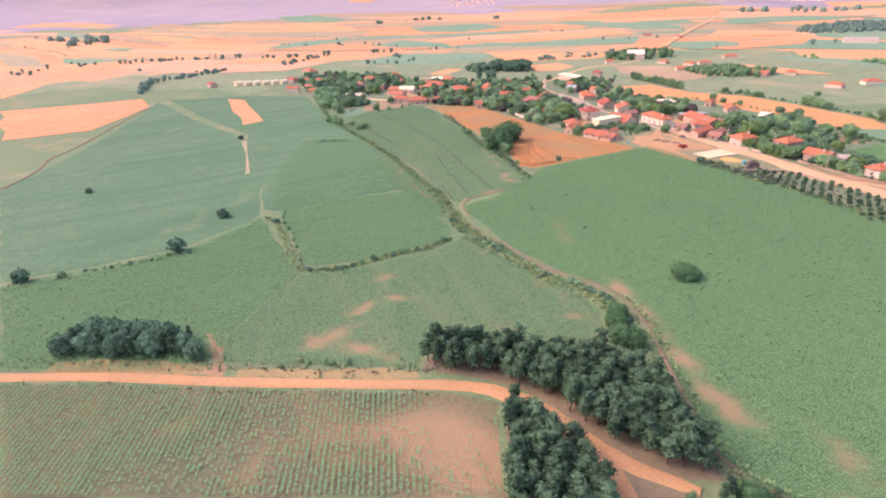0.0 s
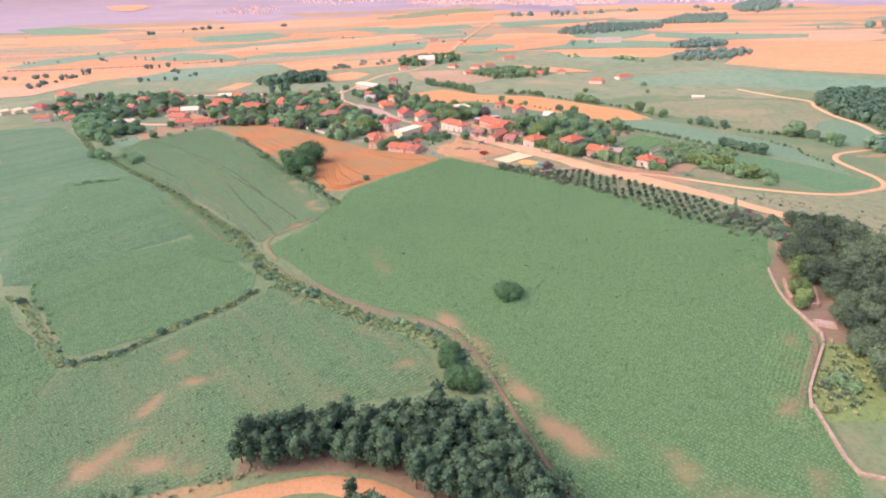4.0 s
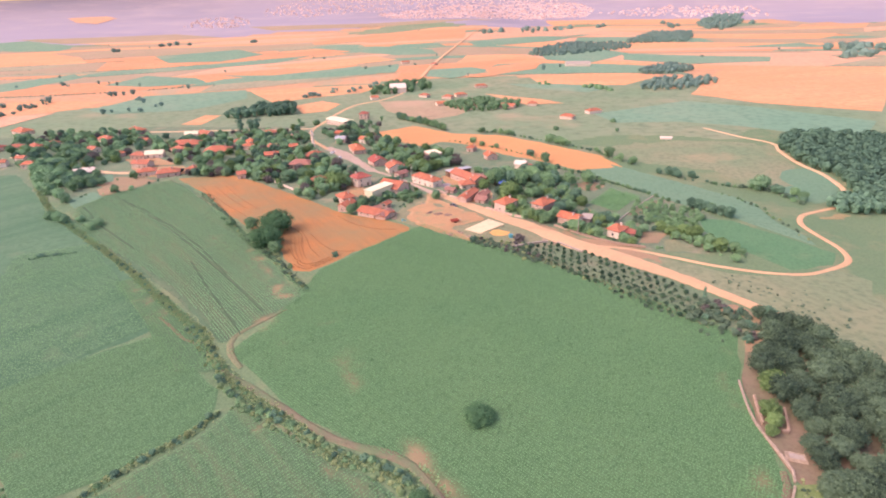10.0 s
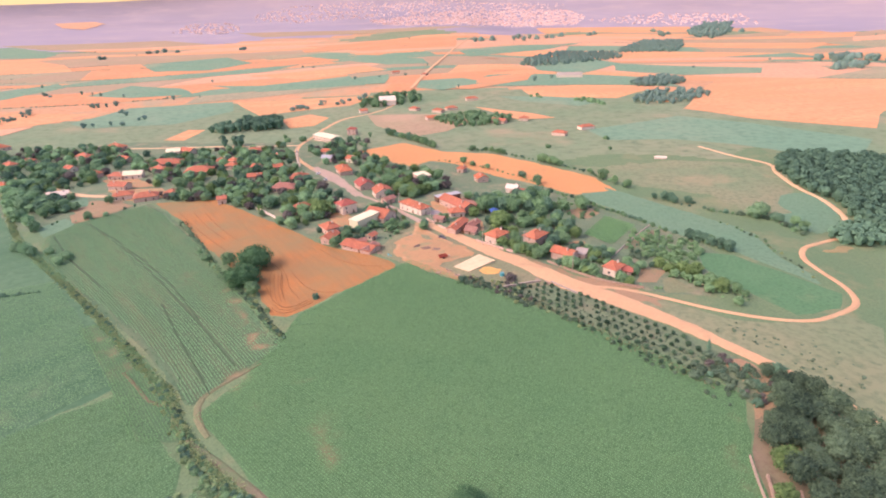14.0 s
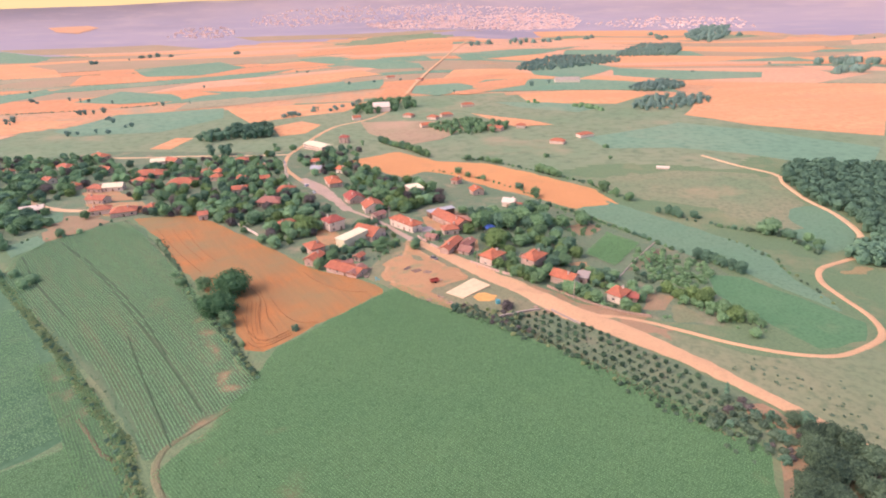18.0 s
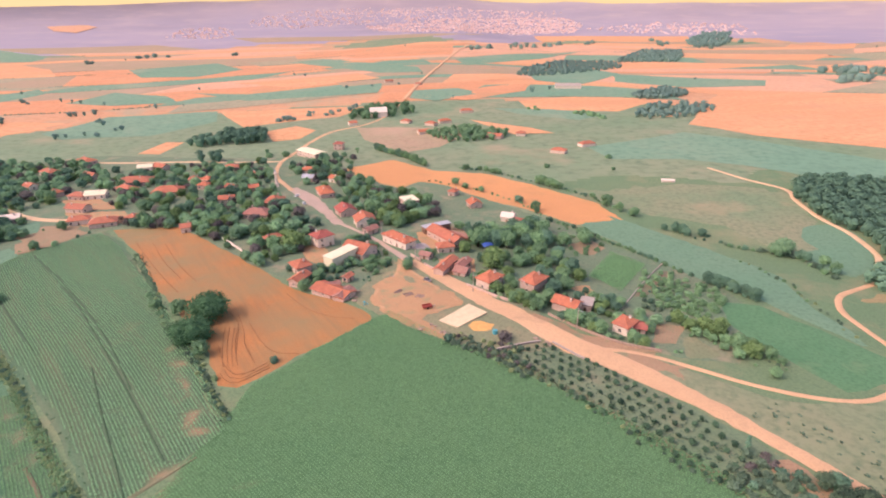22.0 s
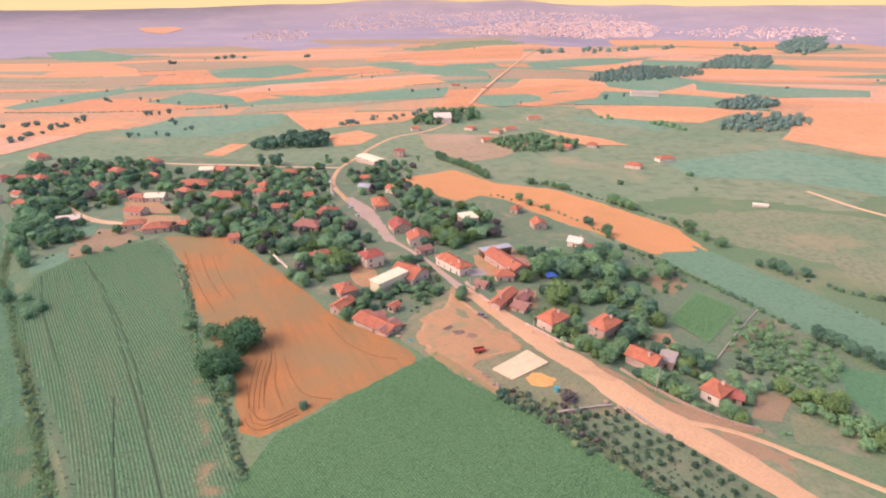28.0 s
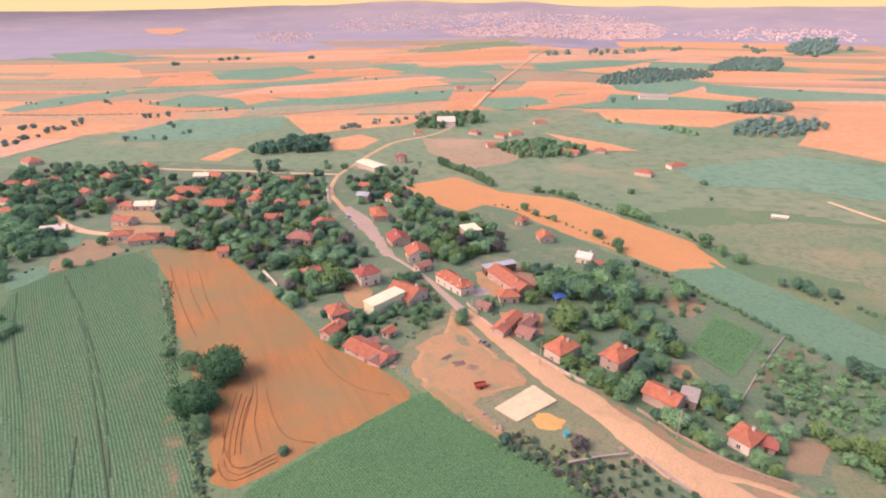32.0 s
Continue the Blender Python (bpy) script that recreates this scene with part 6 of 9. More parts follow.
def car(x, y, turn, paint="car_white", label="white parked car on the village street", long=4.1):
    top = new("car")
    top.matrix_basis = pose(x, y, terrain(x, y) + 0.28, 0, 0, turn) @ Matrix.Scale(1 / UNIT, 4)
    bm = boxed(-long / 2, long / 2, -0.82, 0.82, 0.25, 0.82, bevel=0.1)
    part("body", bm, M[paint], top)
    bm = bmesh.new()
    a, b = [(-1.55, 0.8), (0.85, 0.8), (0.35, 1.42), (-1.2, 1.42)], 0.72
    lo = [bm.verts.new((p, -b if z < 1 else -b + 0.12, z)) for p, z in a]
    hi = [bm.verts.new((p, b if z < 1 else b - 0.12, z)) for p, z in a]
    bm.faces.new(lo)
    bm.faces.new(hi[::-1])
    for i in range(4):
        bm.faces.new((lo[i], hi[i], hi[(i + 1) % 4], lo[(i + 1) % 4]))
    cabin = part("cabin", bm, M["glass"], top, "dark window band")
    part("car_roof", boxed(-1.18, 0.33, -0.6, 0.6, 1.41, 1.47, bevel=0.03), M[paint], cabin)
    for sx in (-1.3, 1.3):
        for sy in (-0.78, 0.78):
            bm = bmesh.new()
            bmesh.ops.create_cone(bm, cap_ends=True, segments=12, radius1=0.31, radius2=0.31, depth=0.2, matrix=Matrix.Translation((sx, sy, 0.31)) @ pose(0, 0, 0, 90, 0, 0))
            wh = part("wheel", bm, M["tyre"], top)
            bm = bmesh.new()
            bmesh.ops.create_cone(bm, cap_ends=True, segments=10, radius1=0.18, radius2=0.18, depth=0.22, matrix=Matrix.Translation((sx, sy, 0.31)) @ pose(0, 0, 0, 90, 0, 0))
            part("rim", bm, M["steel"], wh)
    for sy in (-0.6, 0.6):
        part("headlight", boxed(long / 2 - 0.05, long / 2 + 0.02, sy - 0.16, sy + 0.16, 0.58, 0.72), M["glass"], top)
    return tagged(top, label, "car")


def minaret(x, y, height):
    top = new("minaret")
    top.matrix_basis = pose(x, y, terrain(x, y) - 0.2)
    part("base", boxed(-0.9, 0.9, -0.9, 0.9, 0, height * 0.22, bevel=0.12), M["wall_white"], top)

    def ring(name, z0, z1, r0, r1, parent, mat="wall_white", n=14):
        bm = bmesh.new()
        bmesh.ops.create_cone(bm, cap_ends=True, segments=n, radius1=r0, radius2=r1, depth=z1 - z0, matrix=Matrix.Translation((0, 0, (z0 + z1) / 2)))
        return part(name, bm, M[mat], parent)

    ring("shaft", height * 0.22, height * 0.66, 0.7, 0.6, top)
    b = ring("balcony", height * 0.64, height * 0.70, 0.7, 1.05, top)
    ring("parapet", height * 0.70, height * 0.74, 1.05, 1.05, b)
    ring("upper_shaft", height * 0.70, height * 0.83, 0.52, 0.5, top)
    c = ring("spire", height * 0.83, height * 0.98, 0.62, 0.03, top, "steel")
    ring("finial", height * 0.98, height * 1.02, 0.05, 0.02, c, "steel", 6)
    return tagged(top, "slender whitewashed minaret with a pointed grey spire", "minaret")


# ---- houses ----
SQUARE_LINE = [(-42.0, 253.0), (-55.0, 276.0), (-66.0, 298.0)]
ROADLINES += [(STREET_LOW, 0.9), (STREET_HIGH, 1.8), (SQUARE_LINE, 4.0), (ROAD_MAIN, 3.6), (LANE_LOOP, 2.0), (LANE_WOOD, 2.0), (TRACK_NEAR, 2.0), (CREEK_PATH, 1.0), (TRACK_BRANCH, 1.5)]
# houses by the road
house(53.6, 154.6, 44, 5.3, 4.1, 3.0, "hip", "roof", "wall_white", 2)
house(40.7, 165.8, -40, 7.0, 4.8, 3.0, "gable", "roof", "wall_warm", 2)
house(33.7, 180.5, 46, 7.3, 5.0, 4.0, "hip", "roof", "wall_warm", 2)
house(20.2, 182.4, 45, 6.8, 5.1, 3.6, "hip", "roof", "wall", 2)
house(6.8, 195.0, 62, 10.9, 3.4, 3.0, "gable", "roof", "wall_warm", 2)
house(12.6, 197.2, 59, 6.6, 3.2, 2.6, "gable", "roof_old", "wall_warm", 2)
house(-10.4, 222.3, -47, 13.7, 5.1, 3.5, "hip", "roof", "wall_white", 2)
house(7.6, 225.7, -55, 17.3, 6.2, 3.2, "gable", "roof", "wall_warm", 2)
house(11.2, 227.2, -31, 12.0, 3.3, 2.8, "gable", "roof_old", "wall_warm", 1, False)
house(7.0, 214.7, 13, 5.8, 4.3, 2.8, "hip", "roof", "wall", 2)
house(3.8, 236.6, 27, 11.6, 3.2, 3.2, "flat", "grey_sheet", "wood", 1, False, "long open-fronted cattle shed with a grey sheet roof", "cattle_shed")
house(-29.6, 205.1, 53, 12.2, 4.5, 4.2, "flat", "sheet", "sheet", 0, False, "large pale cream hall with a flat sheet roof", "hall")
house(-24.2, 212.5, -31, 9.6, 8.6, 3.0, "gable", "roof", "wall", 2)
house(-39.7, 223.6, 39, 6.7, 6.2, 4.5, "hip", "roof_red", "wall_white", 2)
house(-42.2, 198.2, -53, 6.2, 5.1, 3.0, "hip", "roof", "wall_warm", 2)
house(-40.0, 187.3, 65, 6.4, 3.7, 2.8, "gable", "roof", "wall_warm", 2)
house(-27.6, 177.7, -33, 12.7, 5.6, 2.0, "gable", "roof", "wall_warm", 2, False, "low old house with a patched clay-tiled roof", "house", 0.9)
house(-24.2, 175.6, 66, 6.3, 3.5, 1.9, "gable", "roof_old", "wall_warm", 1, False, "low weathered wing of the old house", "house", 0.7)
house(-28.4, 181.4, 34, 3.9, 2.4, 2.4, "gable", "roof_old", "wall_warm", 1, False)
house(-24.8, 188.0, 60, 3.1, 2.2, 2.2, "gable", "roof", "wall_warm", 1, False)
house(-59.3, 225.8, 41, 6.4, 3.8, 3.0, "hip", "roof", "wall_warm", 2)
house(21.7, 273.6, -74, 5.8, 5.6, 2.8, "gable", "roof", "wall_warm", 2)
house(-8.7, 275.5, -64, 8.2, 6.6, 4.0, "flat", "sheet", "wall_warm", 2, False, "boxy cream house with a pale flat roof")
house(-36.7, 262.6, -63, 8.4, 7.4, 3.0, "gable", "roof_red", "wall_warm", 2)
house(-26.4, 247.0, -72, 7.9, 7.9, 3.2, "gable", "roof", "wall_white", 2)
house(-22.8, 235.7, 46, 5.4, 3.5, 2.4, "gable", "roof_old", "wall_warm", 1, False)
house(-52.3, 296.7, -68, 11.9, 6.6, 3.0, "hip", "roof", "wall_warm", 2)
house(-72.6, 278.0, 86, 8.7, 7.5, 3.2, "hip", "roof", "wall", 2)
house(-80.2, 397.8, -44, 21.5, 9.0, 3.8, "gable", "sheet", "wall", 1, False, "long pale factory building with a cream roof", "factory", 0.8)
house(46.7, 167.3, -25, 3.4, 5.0, 2.4, "flat", "concrete", "wall_warm", 1, False)
house(57.7, 154.5, -25, 3.0, 3.5, 2.0, "gable", "roof_red", "wall_warm", 1, False)
house(12.1, 191.9, -30, 4.1, 4.5, 2.0, "gable", "roof_old", "wall_warm", 1, False)
house(0.1, 207.2, -30, 3.8, 3.0, 2.0, "gable", "roof_old", "wall_warm", 1, False)
# the rest of the village
house(-51.8, 323.5, -30, 4.8, 5.0, 2.8, "gable", "roof", "wall_white", 1)
house(-70.8, 345.1, -12, 8.1, 5.0, 2.8, "hip", "roof", "wall", 1)
house(12.7, 296.0, -30, 3.8, 5.0, 2.8, "hip", "roof", "wall_warm", 1)
house(-98.1, 286.5, 8, 7.2, 5.0, 2.8, "gable", "roof", "wall", 1)
house(-103.5, 308.6, -30, 5.1, 5.0, 2.8, "gable", "roof", "wall", 1)
house(-121.2, 360.8, 8, 8.4, 5.2, 2.8, "hip", "roof", "wall", 1)
house(-132.2, 331.3, 8, 5.5, 5.0, 2.8, "hip", "roof", "wall_white", 1)
house(-123.9, 329.3, -30, 5.9, 5.0, 2.8, "hip", "roof", "wall", 1)
house(-91.2, 306.7, 20, 4.6, 5.0, 2.8, "gable", "roof", "wall_warm", 1)
house(-101.3, 337.3, -12, 3.9, 5.0, 2.8, "gable", "roof", "wall_white", 1)
house(-74.9, 259.5, -10, 11.3, 7.0, 2.8, "hip", "roof_old", "wall_warm", 1)
house(35.0, 252.2, -25, 5.1, 5.0, 2.8, "gable", "wall_white", "wall_white", 1)
house(39.3, 244.1, -25, 6.0, 5.0, 2.8, "gable", "roof_red", "wall_white", 1)
house(-318.0, 398.2, -30, 14.5, 9.0, 2.8, "hip", "roof", "wall", 1)
house(-228.0, 390.2, -30, 12.2, 7.6, 2.8, "hip", "roof", "wall_warm", 1)
house(-165.8, 331.4, 8, 17.7, 9.0, 2.8, "hip", "roof", "wall_warm", 1)
house(-162.1, 315.3, -30, 10.2, 6.3, 2.8, "hip", "roof", "wall", 1)
house(-136.5, 307.9, 8, 14.5, 9.0, 2.8, "hip", "roof", "wall", 1)
house(-181.6, 305.1, -12, 9.3, 5.8, 2.8, "hip", "roof", "wall_warm", 1)
house(-198.8, 312.6, -30, 7.0, 5.0, 2.8, "hip", "roof", "wall_warm", 1)
house(-155.9, 262.4, 20, 8.7, 5.4, 2.8, "hip", "roof", "wall_white", 1)
house(-142.4, 257.9, 20, 10.5, 6.5, 2.8, "hip", "roof", "wall_warm", 1)
house(-168.3, 282.3, -12, 9.7, 6.0, 2.8, "gable", "roof", "wall", 1)
house(-131.8, 262.9, -12, 4.9, 5.0, 2.8, "hip", "roof", "wall_warm", 1)
house(-241.7, 296.1, 8, 7.1, 5.0, 2.8, "hip", "roof", "wall", 1)
house(-270.9, 344.0, -30, 8.5, 5.3, 2.8, "hip", "roof", "wall_white", 1)
house(-264.7, 353.4, -30, 6.2, 5.0, 2.8, "hip", "roof", "wall", 1)
house(-223.3, 328.9, -30, 6.9, 5.0, 2.8, "gable", "roof", "wall_white", 1)
house(-201.0, 349.1, -30, 9.4, 5.8, 2.8, "gable", "roof", "wall", 1)
house(-168.1, 368.0, -30, 10.0, 6.2, 2.8, "gable", "roof", "wall", 1)
house(-99.9, 243.2, 20, 3.7, 5.0, 2.8, "gable", "roof", "wall", 1)
house(-233.6, 361.7, -30, 10.9, 6.7, 2.8, "hip", "roof", "wall", 1)
house(-282.5, 343.1, 20, 7.6, 5.0, 2.8, "hip", "roof", "wall", 1)
house(-121.0, 316.8, -12, 6.0, 5.0, 2.8, "hip", "roof", "wall_warm", 1)
house(-173.2, 306.2, 10, 9.8, 6.1, 2.8, "gable", "sheet", "wall_white", 1)
house(-177.5, 367.4, 10, 8.4, 5.2, 2.8, "gable", "sheet", "wall_white", 1)
house(-192.1, 268.5, 25, 9.2, 5.7, 2.8, "gable", "wall_white", "concrete", 1)
house(-65.0, 419.5, -10, 6.5, 5.0, 4.6, "hip", "roof_red", "wall_warm", 1)
house(-66.5, 325.2, -10, 5.8, 5.0, 2.8, "gable", "grey_sheet", "wall_warm", 1)
# far houses and barns
house(-67.6, 510.2, 20, 6.8, 6.0, 2.3, "gable", "roof", "wall_white", 0, False)
house(-21.2, 510.8, -30, 8.7, 6.0, 2.3, "hip", "roof", "wall", 0, False)
house(0.5, 497.1, -30, 9.3, 6.0, 2.3, "hip", "roof", "wall", 0, False)
house(12.3, 507.4, 20, 10.5, 6.0, 2.3, "hip", "roof", "wall", 0, False)
house(-5.5, 463.5, 20, 8.3, 6.0, 2.3, "gable", "roof", "wall", 0, False)
house(48.7, 441.9, -30, 12.0, 6.0, 2.3, "gable", "roof", "wall_warm", 0, False)
house(69.3, 447.2, -12, 7.0, 6.0, 2.3, "hip", "roof", "wall", 0, False)
house(86.1, 389.2, -30, 9.6, 6.0, 2.3, "hip", "roof", "wall", 0, False)
house(109.3, 407.3, 20, 10.9, 6.0, 2.3, "hip", "roof", "wall_white", 0, False)
house(33.8, 556.1, 8, 11.6, 6.0, 2.3, "hip", "roof", "wall", 0, False)
house(-56.2, 780.6, 20, 10.7, 6.0, 2.3, "gable", "roof", "wall", 0, False)
house(-16.4, 745.2, -30, 7.9, 6.0, 2.3, "hip", "roof", "wall", 0, False)
house(-48.7, 548.9, 10, 15.1, 14.0, 5.0, "gable", "wall_white", "wall_white", 0, False, "white far barn beside the road", "barn")
house(163.3, 705.0, -5, 29.8, 11.0, 3.5, "gable", "concrete", "wall_white", 0, False, "long white far barn among trees", "barn")
house(128.8, 313.1, -15, 6.4, 2.0, 1.2, "gable", "wall_white", "wall_white", 0, False, "low white trough shed in the pasture", "shed")
house(-327.0, 314.9, 72, 5.5, 4.0, 2.6, "gable", "sheet", "sheet", 0, False, "pale greenhouse tunnel in a row", "greenhouse")
house(-320.9, 318.3, 72, 5.5, 4.0, 2.6, "gable", "sheet", "sheet", 0, False, "pale greenhouse tunnel in a row", "greenhouse")
house(-314.8, 321.7, 72, 5.5, 4.0, 2.6, "gable", "sheet", "sheet", 0, False, "pale greenhouse tunnel in a row", "greenhouse")
house(-308.7, 325.2, 72, 5.4, 4.0, 2.6, "gable", "sheet", "sheet", 0, False, "pale greenhouse tunnel in a row", "greenhouse")
house(-302.7, 328.8, 72, 5.4, 4.0, 2.6, "gable", "sheet", "sheet", 0, False, "pale greenhouse tunnel in a row", "greenhouse")
house(-296.6, 332.3, 72, 5.4, 4.0, 2.6, "gable", "sheet", "sheet", 0, False, "pale greenhouse tunnel in a row", "greenhouse")
house(-343.2, 303.7, -30, 8.4, 5.2, 2.8, "gable", "roof_red", "wall_warm", 0)
house(-295.9, 342.3, -12, 10.2, 6.3, 2.8, "hip", "roof_red", "wall_warm", 0)
house(-263.0, 300.4, 20, 8.7, 5.4, 2.8, "gable", "roof", "wall_white", 0)
house(-256.6, 311.5, -12, 6.4, 5.0, 2.8, "gable", "roof", "wall_white", 0)
minaret(-81.2, 313.7, 10.5)
car(0.8, 185.1, -40, "car_grey", "dark grey car standing on the bare lot")
car(-65.9, 293.8, 70)
car(-59.1, 279.5, 120, "car_white", "small white car parked by the square", 3.7)


def slab_at(corners):
    top = new("concrete_slab")
    cx, cy = sum(p[0] for p in corners) / 4, sum(p[1] for p in corners) / 4
    z = terrain(cx, cy) + 0.1
    top.location = (cx, cy, z)
    bm = bmesh.new()
    lo = [bm.verts.new((x - cx, y - cy, -0.5)) for x, y in corners]
    hi = [bm.verts.new((x - cx, y - cy, 0.28)) for x, y in corners]
    bm.faces.new(hi)
    for i in range(4):
        bm.faces.new((lo[i], lo[(i + 1) % 4], hi[(i + 1) % 4], hi[i]))
    bmesh.ops.recalc_face_normals(bm, faces=bm.faces)
    part("slab", bm, M["slab"], top)
    for (x0, y0), (x1, y1) in zip(corners, corners[1:] + corners[:1]):
        l, t = math.hypot(x1 - x0, y1 - y0), math.degrees(math.atan2(y1 - y0, x1 - x0))
        k = part("kerb", boxed(-l / 2, l / 2, -0.15, 0.15, -0.5, 0.32, bevel=0.03), M["slab"], top)
        k.matrix_basis = pose((x0 + x1) / 2 - cx, (y0 + y1) / 2 - cy, 0, 0, 0, t)
    return tagged(top, "pale cream concrete floor slab on the lot", "concrete slab")


def sand_bed(corners):
    cx, cy = sum(p[0] for p in corners) / 4, sum(p[1] for p in corners) / 4
    r = max(math.hypot(x - cx, y - cy) for x, y in corners) * 0.85
    vs, fs, n = [], [], 24
    for i in range(6):
        q = 1 - i / 6
        for k in range(n):
            a = 6.2832 * k / n
            s = 1 + 0.25 * noise.noise((math.cos(a) * 1.7, math.sin(a) * 1.7, 2.0))
            x, y = cx + math.cos(a) * r * q * s, cy + math.sin(a) * r * q * s * 0.75
            vs.append((x, y, terrain(x, y) + 0.12 + 0.2 * (1 - q) ** 0.5 + 0.12 * noise.noise((x, y, 0.0))))
    vs.append((cx, cy, terrain(cx, cy) + 0.34))
    for i in range(5):
        for k in range(n):
            fs.append((i * n + k, i * n + (k + 1) % n, i * n + n + (k + 1) % n, i * n + n + k))
    fs += [(5 * n + k, 5 * n + (k + 1) % n, len(vs) - 1) for k in range(n)]
    return tagged(mesh_object("sand_bed", vs, fs, M["sand"], True), "flat bed of yellow-orange sand beside the slab", "sand")


# walls, poles, the bare lot
masonry("garden_wall", [(34.7, 162.6), (37.7, 159.0), (41.3, 155.4), (45.5, 151.6), (52.1, 146.9), (59.5, 144.1)], 0.7, 0.25, "stone", "low stone garden wall along the dirt road")
masonry("garden_wall", [(12.9, 182.0), (17.4, 177.3), (21.7, 173.0), (25.3, 170.3)], 0.8, 0.25, "wall_warm", "pale plastered wall before the gardens")
masonry("garden_wall", [(-5.4, 209.6), (-1.8, 203.6)], 0.9, 0.25, "wall_warm", "pinkish plastered yard wall beside the road")
masonry("garden_wall", [(-0.5, 200.0), (4.1, 192.9)], 0.9, 0.25, "wall_warm", "pinkish plastered yard wall beside the road")
masonry("field_wall", [(83.2, 203.7), (70.2, 186.2), (61.0, 172.8), (53.3, 161.9)], 0.28, 0.18, "concrete", "long pale wall between two garden plots")
masonry("orchard_wall", [(18.4, 144.6), (24.4, 146.9), (30.0, 148.5)], 0.6, 0.3, "concrete", "low concrete wall at the orchard head")
masonry("orchard_wall", [(33.0, 148.1), (36.2, 144.2), (39.9, 140.0)], 0.5, 0.3, "concrete", "low concrete kerb wall along the orchard")
masonry("cemetery_wall", [(55.0, 77.0), (53.3, 70.7), (52.3, 65.1), (52.5, 59.8), (52.6, 54.5), (51.7, 52.4)], 0.42, 0.26, "wall_stone", "low pale stone wall between field and wood", 2.5)
masonry("cemetery_wall", [(51.2, 51.5), (47.6, 46.6), (43.6, 41.0), (41.9, 37.4)], 0.42, 0.26, "wall_stone", "low pale stone wall between field and wood", 2.5)
masonry("cemetery_wall", [(42.5, 38.0), (41.6, 32.0), (41.5, 26.5), (46.5, 25.6)], 0.42, 0.26, "wall_stone", "low pale stone wall between field and wood", 2.5)
masonry("grave_kerb", [(55.6, 72.4), (54.3, 68.4), (53.4, 65.1)], 0.6, 0.3, "stone", "pale low kerb among the trees")
masonry("grave_kerb", [(59.1, 68.7), (57.6, 65.0), (56.7, 62.9), (55.7, 63.0)], 0.6, 0.3, "stone", "pale low kerb among the trees")
pole(14.7, 176.8)
pole(28.5, 173.1)
pole(-3.6, 205.0)
pole(40.9, 154.9)
pole(-17.7, 230.3)
field("bare_lot", "lot", [(-10.0, 206.2), (-8.0, 205.0), (-3.5, 191.3), (2.9, 182.2), (9.2, 174.2), (11.1, 170.4), (7.2, 165.8), (1.1, 161.8), (-0.2, 159.2), (7.8, 151.2), (6.2, 149.1), (0.4, 153.2), (-8.8, 161.0), (-14.5, 168.7), (-16.3, 175.5), (-15.6, 184.6), (-10.3, 190.1)], "bare reddish lot with wheel tracks", 1.2, 2.5, 2.0)
field("grass_patch", "roadside", [(-7.1, 192.0), (-2.1, 187.3), (-1.2, 183.5), (-5.7, 183.8), (-8.3, 187.5)], "ragged tuft of worn grass on the lot", 0.7, 1.5, 1.2)
field("grass_patch", "roadside", [(-10.2, 172.1), (-6.4, 168.5), (-7.0, 166.3), (-10.3, 169.5)], "ragged tuft of worn grass on the lot", 0.7, 1.5, 1.2)
field("grass_patch", "roadside", [(-2.6, 175.8), (0.7, 173.9), (-0.1, 171.2), (-2.7, 172.6)], "ragged tuft of worn grass on the lot", 0.7, 1.5, 1.2)
slab_at([(4.4, 158.6), (12.8, 167.2), (17.5, 162.5), (9.0, 155.1)])
sand_bed([(11.9, 155.3), (16.2, 159.0), (19.3, 156.8), (14.6, 152.4)])
masonry("yard_wall", [(-80.4, 230.7), (-74.6, 224.5), (-68.5, 217.5)], 0.9, 0.3, "wall_white", "short whitewashed wall beside the ripe field")


def log_pile(x, y, turn, n=5):
    top = new("log_pile")
    top.matrix_basis = pose(x, y, terrain(x, y) + 0.15, 0, 0, turn)
    rnd = random.Random(int(x * 9))
    for k in range(n):
        bm = bmesh.new()
        r = rnd.uniform(0.14, 0.24)
        bmesh.ops.create_cone(bm, cap_ends=True, segments=8, radius1=r, radius2=r * 0.85, depth=rnd.uniform(1.8, 3.2), matrix=pose(rnd.uniform(-0.2, 0.2), (k - n / 2) * 0.42, r, 0, 90, rnd.uniform(-12, 12)))
        part("log", bm, M["log_wood"], top)
    return tagged(top, "loose pile of dark logs on bare ground", "log pile")


def rubble(x, y, n, reach, mat="stone", label="heap of pale broken rubble beside the field"):
    top = new("rubble_heap")
    top.matrix_basis = pose(x, y, terrain(x, y) + 0.1)
    rnd = random.Random(int(x * 5 + y))
    for k in range(n):
        bm = bmesh.new()
        s = rnd.uniform(0.25, 0.6)
        bmesh.ops.create_icosphere(bm, subdivisions=1, radius=s)
        for v in bm.verts:
            v.co *= rnd.uniform(0.75, 1.15)
            v.co.z *= 0.6
        a, r = rnd.uniform(0, 6.28), reach * rnd.random() ** 0.5
        bmesh.ops.translate(bm, verts=bm.verts, vec=(math.cos(a) * r, math.sin(a) * r, s * 0.3))
        part("block", bm, M[mat], top)
    return tagged(top, label, "rubble")


